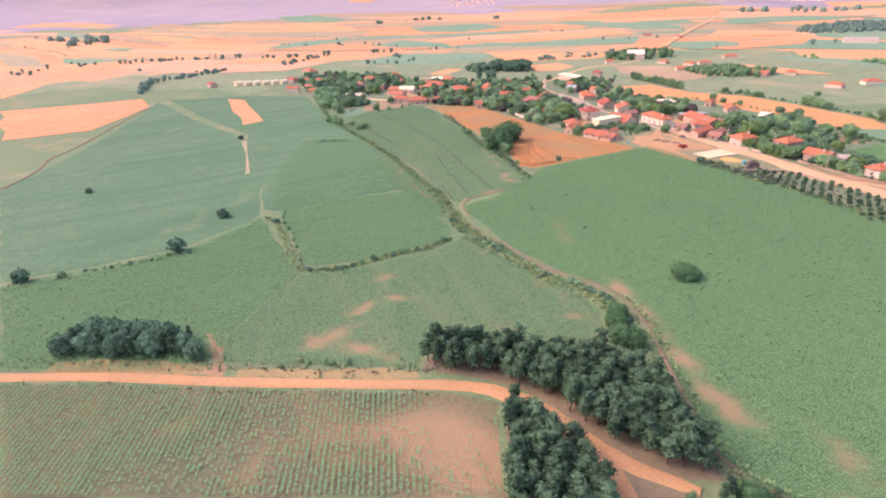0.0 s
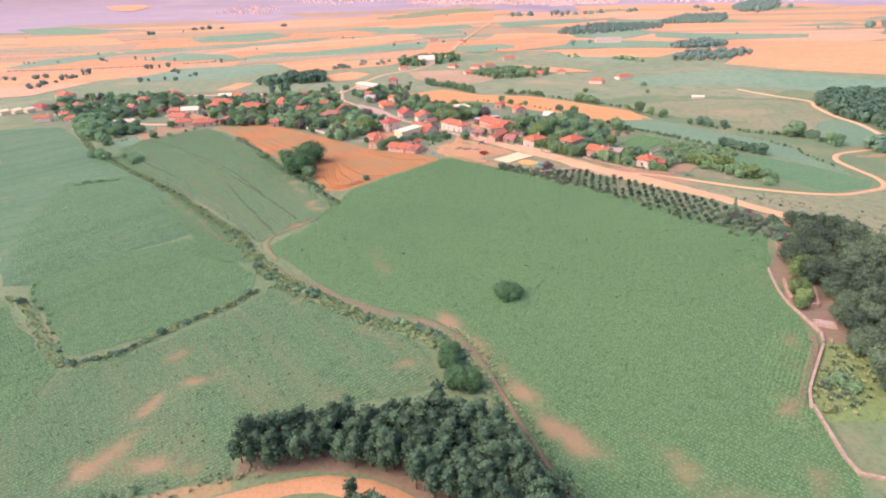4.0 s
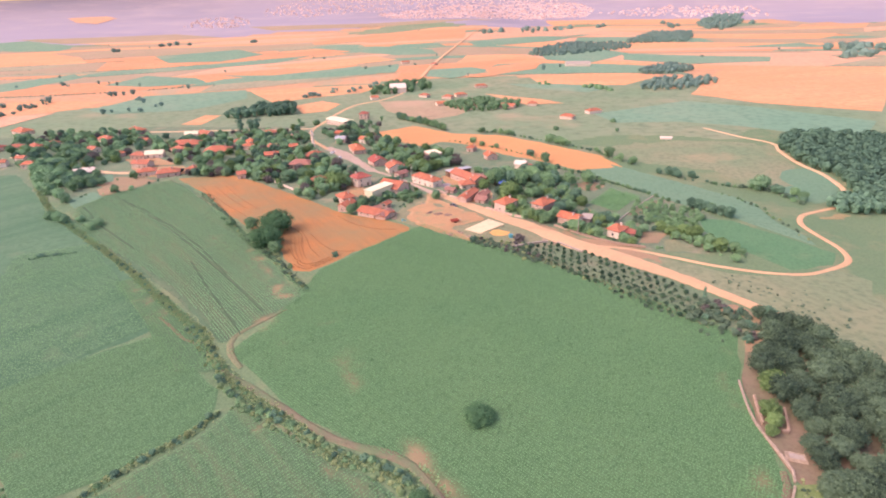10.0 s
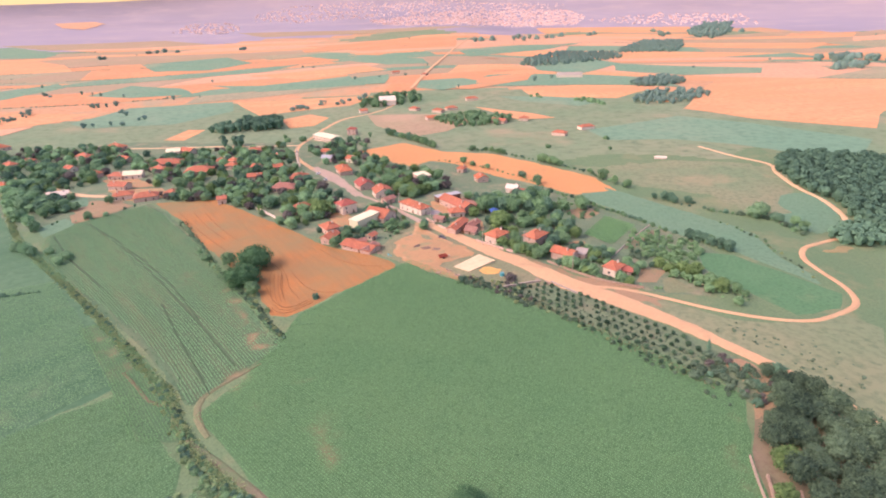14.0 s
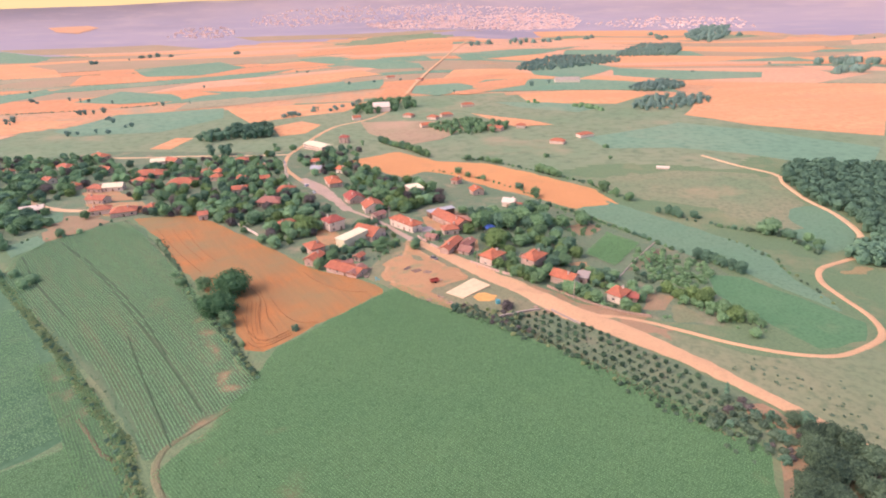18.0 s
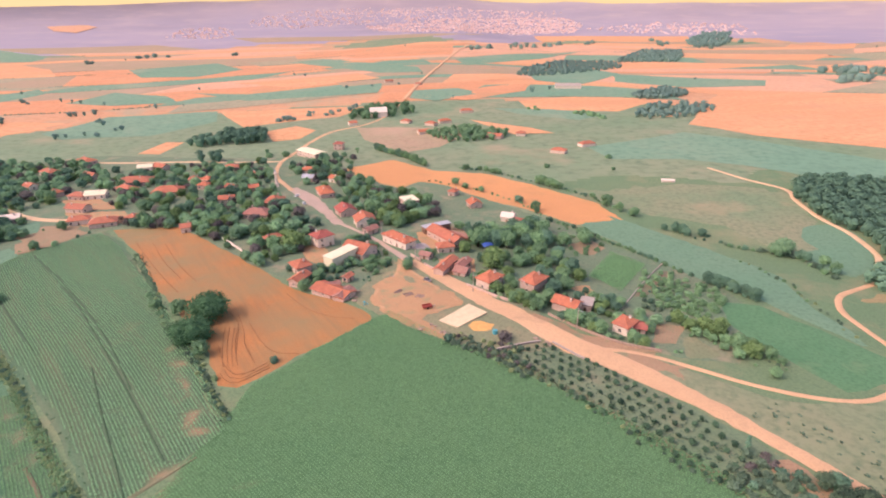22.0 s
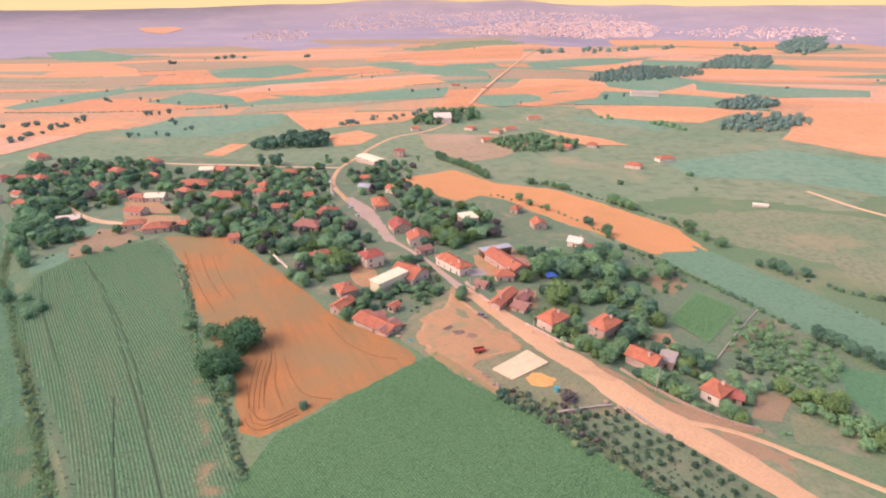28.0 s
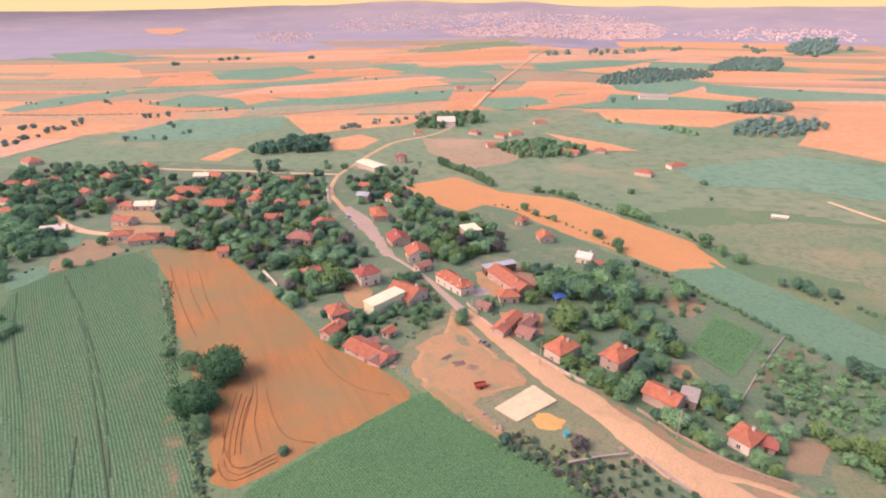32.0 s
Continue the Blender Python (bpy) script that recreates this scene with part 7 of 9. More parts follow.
for rx, ry, rn, rr in [(-0.7, 154.9, 7, 1.0), (2.2, 155.6, 8, 1.3), (5.1, 152.5, 6, 0.9), (29.3, 149.5, 6, 0.8), (31.4, 147.5, 9, 1.2), (-21.1, 173.6, 9, 1.5), (-20.0, 178.4, 7, 1.2), (-10.9, 190.0, 4, 0.8)]:
    rubble(rx, ry, rn, rr)
rubble(-17.0, 170.4, 4, 1.2, "plastic_teal", "scattered teal plastic sacks behind the old house")
log_pile(-4.8, 175.0, 30)
log_pile(-1.1, 173.6, -25)
log_pile(-8.1, 177.4, 60, 4)


def trailer(x, y):
    top = new("farm_trailer")
    top.matrix_basis = pose(x, y, terrain(x, y) + 0.1, 0, 0, 20)
    b = part("bed", boxed(-1.3, 1.3, -0.75, 0.75, 0.55, 0.7, bevel=0.03), M["red_paint"], top)
    for q in ((-1.3, 1.3, -0.78, -0.73), (-1.3, 1.3, 0.73, 0.78), (-1.34, -1.29, -0.75, 0.75), (1.29, 1.34, -0.75, 0.75)):
        part("side_board", boxed(*q, 0.68, 1.15), M["red_paint"], b)
    part("drawbar", boxed(1.3, 2.5, -0.06, 0.06, 0.55, 0.65), M["steel"], top)
    for sy in (-0.85, 0.85):
        bm = bmesh.new()
        bmesh.ops.create_cone(bm, cap_ends=True, segments=12, radius1=0.38, radius2=0.38, depth=0.2, matrix=pose(0, sy, 0.38, 90))
        part("wheel", bm, M["tyre"], top)
    return tagged(top, "small red farm trailer on the bare lot", "trailer")


road("lot_track", "ring", [(-8.9, 203.5), (-9.4, 191.8), (-13.4, 184.0), (-14.6, 175.6), (-12.6, 168.8), (-7.6, 162.2), (-0.2, 156.0), (6.2, 150.6)], 1.6, "pale wheel track round the bare lot", 0.2, 0.3, 2.0, "track")
road("lot_track", "ring", [(-9.0, 200.9), (-0.9, 187.6), (6.2, 175.1), (9.6, 170.6), (6.7, 166.4), (-0.3, 162.9), (-6.9, 162.7)], 1.5, "pale wheel track round the bare lot", 0.22, 0.3, 2.0, "track")
trailer(0.9, 165.6)


def water_tank(x, y):
    top = new("water_tank")
    top.matrix_basis = pose(x, y, terrain(x, y))
    bm = bmesh.new()
    bmesh.ops.create_cone(bm, cap_ends=True, segments=14, radius1=0.7, radius2=0.66, depth=1.1, matrix=Matrix.Translation((0, 0, 0.6)))
    part("tank", bm, M["plastic_teal"], top)
    bm = bmesh.new()
    bmesh.ops.create_cone(bm, cap_ends=True, segments=10, radius1=0.25, radius2=0.2, depth=0.15, matrix=Matrix.Translation((0, 0, 1.2)))
    part("lid", bm, M["plastic_teal"], top)
    return tagged(top, "teal plastic water tank among weeds", "water tank")


water_tank(18.8, 152.3)


def tarp_shelter(x, y):
    HOUSES.append((x, y, 0.26, 5.5, 4.5))
    top = new("tarp_shelter")
    top.matrix_basis = pose(x, y, terrain(x, y), 0, 0, 15)
    for sx in (-1.8, 1.8):
        for sy in (-1.4, 1.4):
            part("post", boxed(sx - 0.05, sx + 0.05, sy - 0.05, sy + 0.05, 0, 2.6), M["steel"], top)
    bm = bmesh.new()
    n = 8
    g = [[bm.verts.new((-2.0 + 4.0 * i / n, -1.6 + 3.2 * j / n, 2.5 + 0.55 * math.sin(math.pi * i / n) - 0.06 * math.sin(9.0 * j / n))) for j in range(n + 1)] for i in range(n + 1)]
    for i in range(n):
        for j in range(n):
            bm.faces.new((g[i][j], g[i + 1][j], g[i + 1][j + 1], g[i][j + 1]))
    bmesh.ops.solidify(bm, geom=list(bm.faces), thickness=0.04)
    part("tarp", bm, M["blue"], top)
    return tagged(top, "bright blue tarpaulin shelter among garden trees", "shelter")


tarp_shelter(22.7, 214.8)


def tomb(x, y):
    top = new("tomb")
    top.matrix_basis = pose(x, y, terrain(x, y), 0, 0, -20)
    part("platform", boxed(-1.6, 1.6, -1.0, 1.0, -0.4, 0.25, bevel=0.05), M["wall_stone"], top)
    for q in ((-1.3, 1.3, -0.8, -0.6), (-1.3, 1.3, 0.6, 0.8), (-1.3, -1.1, -0.6, 0.6), (1.1, 1.3, -0.6, 0.6)):
        part("kerb", boxed(*q, 0.2, 0.5, bevel=0.03), M["wall_stone"], top)
    part("bed", boxed(-1.1, 1.1, -0.6, 0.6, 0.2, 0.38), M["concrete"], top, "weathered concrete lid")
    return tagged(top, "pale weathered stone tomb platform at the wood's edge", "tomb")


tomb(54.8, 57.3)
road("wall_path", "path", [(51.2, 54.6), (50.2, 51.6), (46.7, 46.6), (42.8, 41.0), (41.0, 37.4)], 1.3, "narrow reddish path along the stone wall", 0.2, 0.4, 2.0, "path")
tufts("glade_weeds", band([(51.5, 50.0), (53.2, 48.8), (51.9, 43.9), (47.8, 41.0), (44.1, 38.2)], 6.0, 1.2, 21), "weed", "coarse weeds in the glade beside the wood", 21)
tufts("glade_weeds", band([(51.5, 50.0), (53.2, 48.8), (51.9, 43.9), (47.8, 41.0), (44.1, 38.2)], 7.0, 0.8, 22), "leaf_grey", "dark coarse weeds in the glade beside the wood", 22)
tufts("pasture_weeds", [p for p in band([(70.8, 122.1), (79.4, 110.6), (84.6, 101.1), (87.2, 93.1)], 14.0, 0.16, 23) if not blocked(*p, 1.0)], "leaf_scrub", "scattered low weeds in the dry pasture", 23, (0.25, 0.55), (0.2, 0.5), 9)


# ---- trees ----
def orchard(corners):
    (x0, y0), (x1, y1), (x2, y2), (x3, y3) = corners
    rnd = random.Random(77)
    rows = max(3, round(math.hypot(x1 - x0, y1 - y0) / 2.7))
    cols = max(6, round(math.hypot(x2 - x1, y2 - y1) / 2.5))
    for i in range(rows + 1):
        for j in range(cols + 1):
            u, v = i / rows, j / cols
            x = (x0 + (x1 - x0) * u) * (1 - v) + (x3 + (x2 - x3) * u) * v + rnd.uniform(-0.2, 0.2)
            y = (y0 + (y1 - y0) * u) * (1 - v) + (y3 + (y2 - y3) * u) * v + rnd.uniform(-0.2, 0.2)
            if rnd.random() < 0.93 and not blocked(x, y, 0.4):
                plant("sapling", x, y, rnd.uniform(0.55, 0.85), 1.0, "orchard trees")


# trees of the village
grove([(-127.0, 250.8), (-127.5, 268.2), (-110.7, 275.7), (-91.7, 279.7), (-75.2, 276.5), (-64.4, 274.0), (-48.0, 248.2), (-45.1, 237.3), (-44.7, 214.2), (-50.4, 203.6), (-56.6, 201.3), (-69.9, 216.1), (-83.9, 229.5), (-104.8, 247.3)],
      5, "vround round vround light dark plum vround", (0.45, 1.05), 1, "village trees", keep=0.78)
grove([(-190.9, 348.6), (-157.2, 356.8), (-132.8, 364.3), (-105.0, 379.7), (-86.2, 331.4), (-91.1, 310.6), (-68.0, 285.7), (-75.2, 276.5), (-98.7, 283.8), (-114.8, 284.0), (-126.2, 280.0), (-153.2, 292.9), (-173.1, 315.1)],
      6.2, "vround round vround vround light plum dark", (0.45, 0.95), 2, "village trees", keep=0.5)
grove([(-286.3, 338.4), (-310.5, 383.6), (-274.1, 386.4), (-246.2, 404.1), (-212.5, 382.9), (-187.1, 342.4), (-209.5, 330.4), (-191.1, 300.7), (-192.9, 287.4), (-202.0, 280.7), (-221.9, 283.3), (-256.5, 314.0), (-249.0, 324.4)],
      6.2, "vround round vround vround light plum dark", (0.45, 1.0), 3, "village trees", keep=0.5)
grove([(-230.0, 279.2), (-208.7, 275.1), (-191.1, 260.0), (-185.5, 243.7), (-195.7, 243.7)],
      6, "vround", (0.7, 1.1), 31, "village trees")
grove([(-55.1, 334.9), (-39.3, 329.4), (-22.8, 312.6), (-6.0, 303.6), (-5.4, 290.7), (7.1, 268.6), (4.9, 256.0), (-9.0, 242.3), (-20.1, 248.5), (-22.2, 264.7), (-33.1, 282.5), (-44.8, 297.8)],
      5.6, "vround round light dark vround plum", (0.45, 1.0), 4, "village trees", keep=0.76)
grove([(-74.6, 351.1), (-62.4, 369.6), (-55.3, 350.7), (-54.0, 329.4), (-69.8, 332.9)],
      6, "round grey", (0.6, 0.9), 5, "village trees", keep=0.7)
grove([(14.5, 225.3), (22.5, 235.7), (34.5, 240.4), (46.0, 240.1), (49.5, 233.9), (45.4, 218.4), (35.1, 218.4), (24.2, 212.3), (17.7, 217.2)],
      5.6, "dark dark round", (0.85, 1.3), 6, "village trees")
grove([(18.1, 209.1), (25.7, 211.4), (33.9, 210.2), (47.1, 210.8), (54.1, 201.3), (50.8, 182.5), (45.5, 180.2), (40.9, 183.4), (38.4, 191.8), (31.9, 197.1), (25.8, 197.7), (18.3, 199.8)],
      4.6, "round light round dark", (0.6, 0.95), 7, "garden trees", keep=0.85)
grove([(49.0, 236.0), (56.7, 237.4), (66.8, 222.3), (63.3, 213.9), (56.2, 208.8), (49.7, 215.2)],
      4.5, "bush round shrub", (0.6, 1.0), 8, "garden bushes", keep=0.6)
grove([(-27.7, 211.6), (-19.6, 216.6), (-11.5, 209.0), (-10.5, 199.4), (-14.2, 190.4), (-19.7, 186.8), (-23.2, 193.1), (-27.1, 199.9)],
      3.6, "round bush bush_dark", (0.3, 0.5), 9, "garden trees", keep=0.8)
grove([(-38.8, 202.7), (-32.0, 199.5), (-27.1, 199.9), (-27.2, 192.8), (-32.7, 189.1), (-36.4, 192.1)],
      3.6, "round dark bush", (0.3, 0.45), 10, "garden trees")
grove([(-291.4, 343.9), (-304.6, 383.9), (-270.3, 386.6), (-239.8, 388.7), (-195.6, 361.7), (-173.2, 325.4), (-191.3, 305.3), (-194.8, 279.0), (-237.8, 287.3)],
      9, "vround round plum vround dark", (0.6, 1.1), 201, "village trees", gap=0.5, keep=0.75)
grove([(-186.6, 336.3), (-168.0, 377.9), (-105.1, 364.2), (-82.6, 315.5), (-62.2, 266.6), (-61.2, 235.5), (-75.4, 229.1), (-98.3, 250.3), (-127.0, 250.7), (-153.5, 280.0)],
      7, "vround round vround light dark plum", (0.5, 0.95), 202, "village trees", gap=0.4, keep=0.75)
grove([(-245.9, 295.8), (-225.8, 305.2), (-175.9, 249.9), (-175.3, 222.5)],
      6.5, "vround round dark", (0.6, 1.0), 203, "village trees", gap=0.4, keep=0.7)
grove([(-88.1, 364.5), (-64.6, 398.0), (-48.9, 390.6), (-43.6, 320.6), (-65.9, 317.4)],
      6.5, "round vround dark plum", (0.5, 0.85), 204, "village trees", gap=0.4, keep=0.7)
grove([(-65.2, 352.2), (-31.2, 313.2), (-10.9, 298.5), (-1.9, 267.3), (-4.9, 241.7), (-23.0, 239.7), (-42.3, 285.2), (-65.5, 327.8)],
      6.5, "vround round light dark", (0.5, 0.9), 205, "village trees", gap=0.4, keep=0.65)
plant("light", -49.2, 218.1, 1.45)
plant("light", 23.4, 198.9, 1.35)
plant("light", 27.4, 190.4, 0.55)
plant("light", -12.4, 245.3, 1.1)
plant("round", -6.0, 196.2, 0.6)
plant("light", 14.1, 214.5, 0.8)
plant("dark", 38.1, 159.8, 0.5)
plant("dark", 40.9, 159.6, 0.52)
plant("round", 44.0, 156.0, 0.55)
plant("light", 45.2, 154.2, 0.5)
plant("round", 47.0, 153.2, 0.5)
plant("round", 45.7, 159.1, 0.5)
plant("bush", 49.7, 150.6, 0.5)
plant("bush_dark", 51.4, 150.3, 0.55)
plant("bush", 53.4, 149.1, 0.55)
plant("round", 54.7, 147.9, 0.5)
plant("light", 56.0, 146.9, 0.5)
plant("bush", 56.9, 145.8, 0.6)
plant("bush", 59.1, 145.1, 0.6)
plant("bush", 63.0, 143.8, 0.45)
plant("light", 71.7, 155.5, 0.6)
plant("bush", 64.4, 143.9, 0.4)
plant("big", -60.9, 166.1, 1.75, tall=0.95, label='large spreading dark green tree beside the ripe field')
plant("big", -61.1, 154.9, 1.7, tall=0.9, label='large spreading dark green tree beside the ripe field')
plant("round", -70.9, 169.8, 0.8)
plant("round", -56.0, 147.6, 0.75)
plant("bush_dark", -36.3, 142.8, 0.95)
plant("bush", -80.1, 174.3, 1.5)
plant("bush", -86.0, 181.8, 0.8)
plant("round", -182.7, 263.6, 0.7)
plant("round", -158.1, 253.9, 0.75)
plant("round", -119.7, 250.6, 1)
# gardens along the road
hedge([(22.1, 176.2), (25.6, 173.1), (28.4, 170.1)],
      2.4, "round bush light", (0.5, 0.7), 11, "garden trees")
hedge([(30.2, 169.3), (33.6, 167.6)],
      2.6, "round bush", (0.5, 0.7), 12, "garden trees")
hedge([(39.3, 163.5), (42.6, 160.2), (45.7, 155.6), (47.2, 153.4)],
      2.6, "round dark light round", (0.42, 0.62), 13, "garden trees", side=0.8)
hedge([(50.2, 150.0), (54.1, 149.5), (58.1, 148.2)],
      2.2, "bush bush round", (0.35, 0.6), 14, "garden bushes")
hedge([(51.7, 172.8), (52.0, 167.5), (47.3, 162.8)],
      2.4, "bush light dark", (0.35, 0.6), 15, "garden bushes")
grove([(70.8, 194.4), (80.7, 194.4), (87.0, 185.4), (93.0, 176.7), (85.2, 163.6), (77.1, 162.5), (72.0, 165.5), (68.2, 169.9), (65.6, 175.0), (64.6, 182.2)],
      3.4, "shrub shrub bush", (0.6, 1.3), 16, "garden shrubs", keep=0.75)
grove([(70.7, 165.3), (76.1, 160.6), (80.9, 156.4), (77.1, 149.9), (72.4, 153.8), (68.3, 157.9)],
      3, "bush light bush", (0.5, 0.85), 17, "garden bushes", keep=0.8)
hedge([(72.6, 157.9), (76.0, 150.1), (80.5, 144.2), (83.9, 140.1)],
      2.2, "light bush round bush", (0.5, 0.9), 18, "garden bushes", side=1.2)
hedge([(90.4, 185.7), (95.2, 178.7), (99.8, 172.3)],
      3, "dark bush_dark", (0.5, 0.8), 19, "hedge bushes")
grove([(71.9, 183.6), (87.3, 181.0), (86.4, 168.2), (76.4, 161.1), (66.2, 168.4)],
      3.2, "shrub shrub bush", (0.6, 1.1), 20, "garden shrubs", keep=0.7)
grove([(13.2, 190.4), (16.4, 194.3), (22.2, 192.0), (26.6, 186.0), (29.8, 181.5), (34.4, 178.3), (34.9, 167.9), (32.4, 164.3), (27.6, 168.8), (22.1, 176.2), (15.7, 183.3)],
      3, "round bush round light", (0.45, 0.72), 61, "garden trees", gap=0.5, keep=0.85)
grove([(36.6, 182.7), (42.6, 185.1), (43.4, 179.9), (39.5, 171.9), (34.7, 170.0), (34.6, 175.8)],
      3, "round dark bush", (0.5, 0.75), 62, "garden trees", gap=0.5)
grove([(59.3, 164.1), (62.4, 160.5), (61.3, 153.0), (57.6, 148.1), (54.7, 148.4), (59.0, 155.1)],
      2.4, "bush bush round", (0.25, 0.5), 63, "garden bushes", gap=0.4, keep=0.8)
grove([(-48.6, 198.2), (-41.4, 197.0), (-35.8, 201.0), (-26.9, 207.6), (-23.2, 205.9), (-24.4, 194.7), (-28.8, 186.2), (-34.2, 185.8), (-39.9, 191.9)],
      3, "round dark bush round", (0.3, 0.5), 64, "garden trees", gap=0.4, keep=0.85)
grove([(-22.8, 225.2), (-14.2, 217.1), (-11.3, 207.0), (-13.5, 197.4), (-19.7, 200.5), (-23.0, 210.0)],
      3, "round bush light", (0.3, 0.45), 65, "garden trees", gap=0.4, keep=0.8)
grove([(0.2, 214.3), (4.5, 219.3), (7.2, 209.3), (3.9, 202.9), (0.9, 206.3)],
      2.6, "round bush", (0.35, 0.55), 66, "garden trees", gap=0.4, keep=0.8)
grove([(-32.1, 224.2), (-27.3, 229.3), (-22.2, 227.5), (-24.3, 222.7), (-29.2, 219.1)],
      3, "round dark", (0.4, 0.6), 67, "garden trees", gap=0.4)
grove([(7.1, 248.9), (19.2, 245.3), (26.9, 241.5), (16.5, 230.1), (13.0, 239.0)],
      4, "round dark bush", (0.4, 0.7), 68, "garden trees", gap=0.4, keep=0.6)
grove([(-198.4, 263.6), (-186.0, 265.1), (-171.0, 250.1), (-173.1, 240.8), (-185.5, 243.7)],
      4.5, "round dark", (0.5, 0.8), 69, "village trees", keep=0.7)
grove([(51.0, 172.7), (55.1, 175.7), (55.2, 166.9), (50.6, 158.8), (48.8, 162.1)],
      2.6, "bush dark light", (0.3, 0.55), 70, "garden bushes", gap=0.4, keep=0.8)
field("garden_plot", "crop_pale", [(-185.7, 246.7), (-190.1, 263.5), (-177.0, 267.3), (-167.5, 251.4), (-179.4, 242.5)],
      "small green vegetable plot", 0.5, 4, 2.5)
field("garden_plot", "ploughed", [(-167.3, 237.0), (-161.2, 247.2), (-155.3, 255.9), (-143.6, 248.3), (-150.3, 233.3), (-159.4, 225.0)],
      "small dug vegetable plot", 0.5, 4, 2.5)
field("garden_plot", "crop_pale", [(-172.2, 221.7), (-166.0, 232.7), (-156.5, 224.2), (-161.1, 209.8)],
      "narrow pale green garden strip", 0.5, 4, 2.5)
hedge([(-169.9, 218.1), (-167.1, 228.5), (-152.7, 230.6), (-144.9, 241.7), (-140.2, 252.2)],
      3.2, "vround bush bush_dark", (0.4, 0.8), 206, "garden bushes", side=1.5, keep=0.8)
hedge([(-179.1, 236.7), (-170.8, 246.9), (-164.7, 258.3)],
      3.4, "bush vround shrub", (0.4, 0.75), 207, "garden bushes", side=1.2, keep=0.7)
# hedges between the fields
hedge([(-37.3, 411.8), (-16.9, 384.7), (-2.6, 359.0)],
      3.2, "round dark round", (0.55, 0.9), 21, "hedge bushes")
hedge([(1.3, 324.7), (22.6, 306.7), (38.6, 289.9), (49.1, 268.7), (54.2, 251.8)],
      3.6, "round bush dark bush", (0.45, 0.8), 22, "hedge bushes", side=1.5)
hedge([(17.5, 352.3), (38.6, 337.9), (62.0, 313.1), (79.1, 292.0), (83.7, 276.7), (91.8, 258.1)],
      3, "bush bush_dark round", (0.5, 1.0), 23, "hedge bushes", side=1.0)
hedge([(55.6, 249.4), (63.2, 240.8), (71.8, 227.2), (78.8, 214.5), (83.8, 204.4)],
      2.4, "bush bush_dark bush", (0.6, 1.0), 24, "hedge bushes", side=0.7)
hedge([(83.3, 201.7), (88.0, 192.5), (93.5, 187.7), (95.3, 180.5)],
      3.4, "bush bush_dark", (0.6, 1.0), 25, "hedge bushes", keep=0.7)
hedge([(99.1, 240.9), (104.8, 236.0), (114.6, 231.5)],
      2.6, "dark bush_dark", (0.4, 0.75), 26, "hedge bushes", side=1.5)
hedge([(102.1, 237.5), (110.4, 228.1)],
      2.6, "dark bush_dark", (0.45, 0.7), 27, "hedge bushes", side=1.5)
hedge([(136.0, 213.9), (138.8, 203.8), (138.5, 193.2)],
      3, "dark bush_dark round", (0.45, 0.75), 28, "hedge bushes", side=2)
plant("vround", 130.8, 212.7, 1.45, 0.85, label='pale feathery round tree in the pasture')
plant("vround", 133.4, 215.6, 1.0)
hedge([(92.5, 188.3), (96.4, 179.7), (98.7, 173.0)],
      2.6, "round dark", (0.45, 0.7), 29, "hedge bushes", side=1)
# the ditch and its weeds
hedge([(-230.0, 280.8), (-175.2, 213.7), (-147.6, 186.5), (-116.3, 156.6), (-92.4, 133.3), (-73.1, 113.7), (-62.2, 103.8), (-54.2, 91.7), (-43.5, 80.3), (-31.2, 69.9), (-22.0, 61.6), (-13.7, 58.6), (-9.0, 54.8)],
      2.0, "ditchbush weedbush bush bush_dark ditchbush", (0.28, 0.6), 30, "ditch bushes", side=0.7, keep=0.85)
hedge([(-161.7, 197.3), (-148.6, 191.8), (-135.7, 182.2)],
      3, "vround ditchbush", (0.5, 0.8), 32, "ditch bushes", side=2)
hedge([(-10.5, 56.2), (-7.5, 52.1), (-5.1, 46.8)],
      2, "bush_dark big bush_dark scrubbush", (0.4, 0.8), 33, "ditch bushes", side=1.2)
hedge([(-6.9, 49.7), (-5.1, 45.6), (-2.6, 42.5), (-0.0, 40.4)],
      2.2, "big bush bush_dark", (0.35, 0.65), 34, "ditch bushes", side=1.0)
hedge([(-67.3, 51.8), (-62.1, 55.9), (-56.7, 63.1), (-51.2, 67.5), (-47.7, 73.9)],
      1.4, "bush_dark bush weedbush ditchbush", (0.35, 0.7), 35, "ditch bushes", side=0.5)
hedge([(-99.6, 78.9), (-91.8, 70.8), (-82.4, 62.2), (-73.9, 53.5)],
      2, "bush_dark shrub", (0.25, 0.5), 36, "ditch bushes", side=0.5, keep=0.7)
hedge([(-84.8, 183.7), (-69.1, 158.7), (-58.7, 149.9), (-52.7, 140.0), (-46.2, 131.2), (-41.6, 125.3)],
      2, "bush ditchbush weedbush", (0.35, 0.75), 37, "field edge bushes", side=1.2, keep=0.6)
plant("big", 3.9, 69.1, 0.92, tall=0.6, label='solitary green bush in the crop field')
plant("bush_dark", -114.4, 71.9, 1.4)
plant("bush_dark", -108.5, 50.2, 1.7, tall=1.2)
plant("bush_dark", -130.5, 27.1, 1.6, tall=1.1)
plant("bush", -123.5, 31.5, 0.9)
plant("bush_dark", -178.0, 78.0, 1)
plant("bush_dark", -182.6, 155.5, 1.1)
plant("bush_dark", -139.9, 157.8, 1.2, tall=0.5)
plant("bush_dark", -134.9, 158.0, 1, tall=0.4)
plant("bush_dark", -96.2, 72.1, 0.8)
hedge([(-121.0, 35.1), (-115.9, 38.3), (-111.8, 42.5), (-107.9, 47.1), (-105.1, 50.5)],
      1.6, "bush_dark bush", (0.3, 0.6), 38, "hedge bushes")
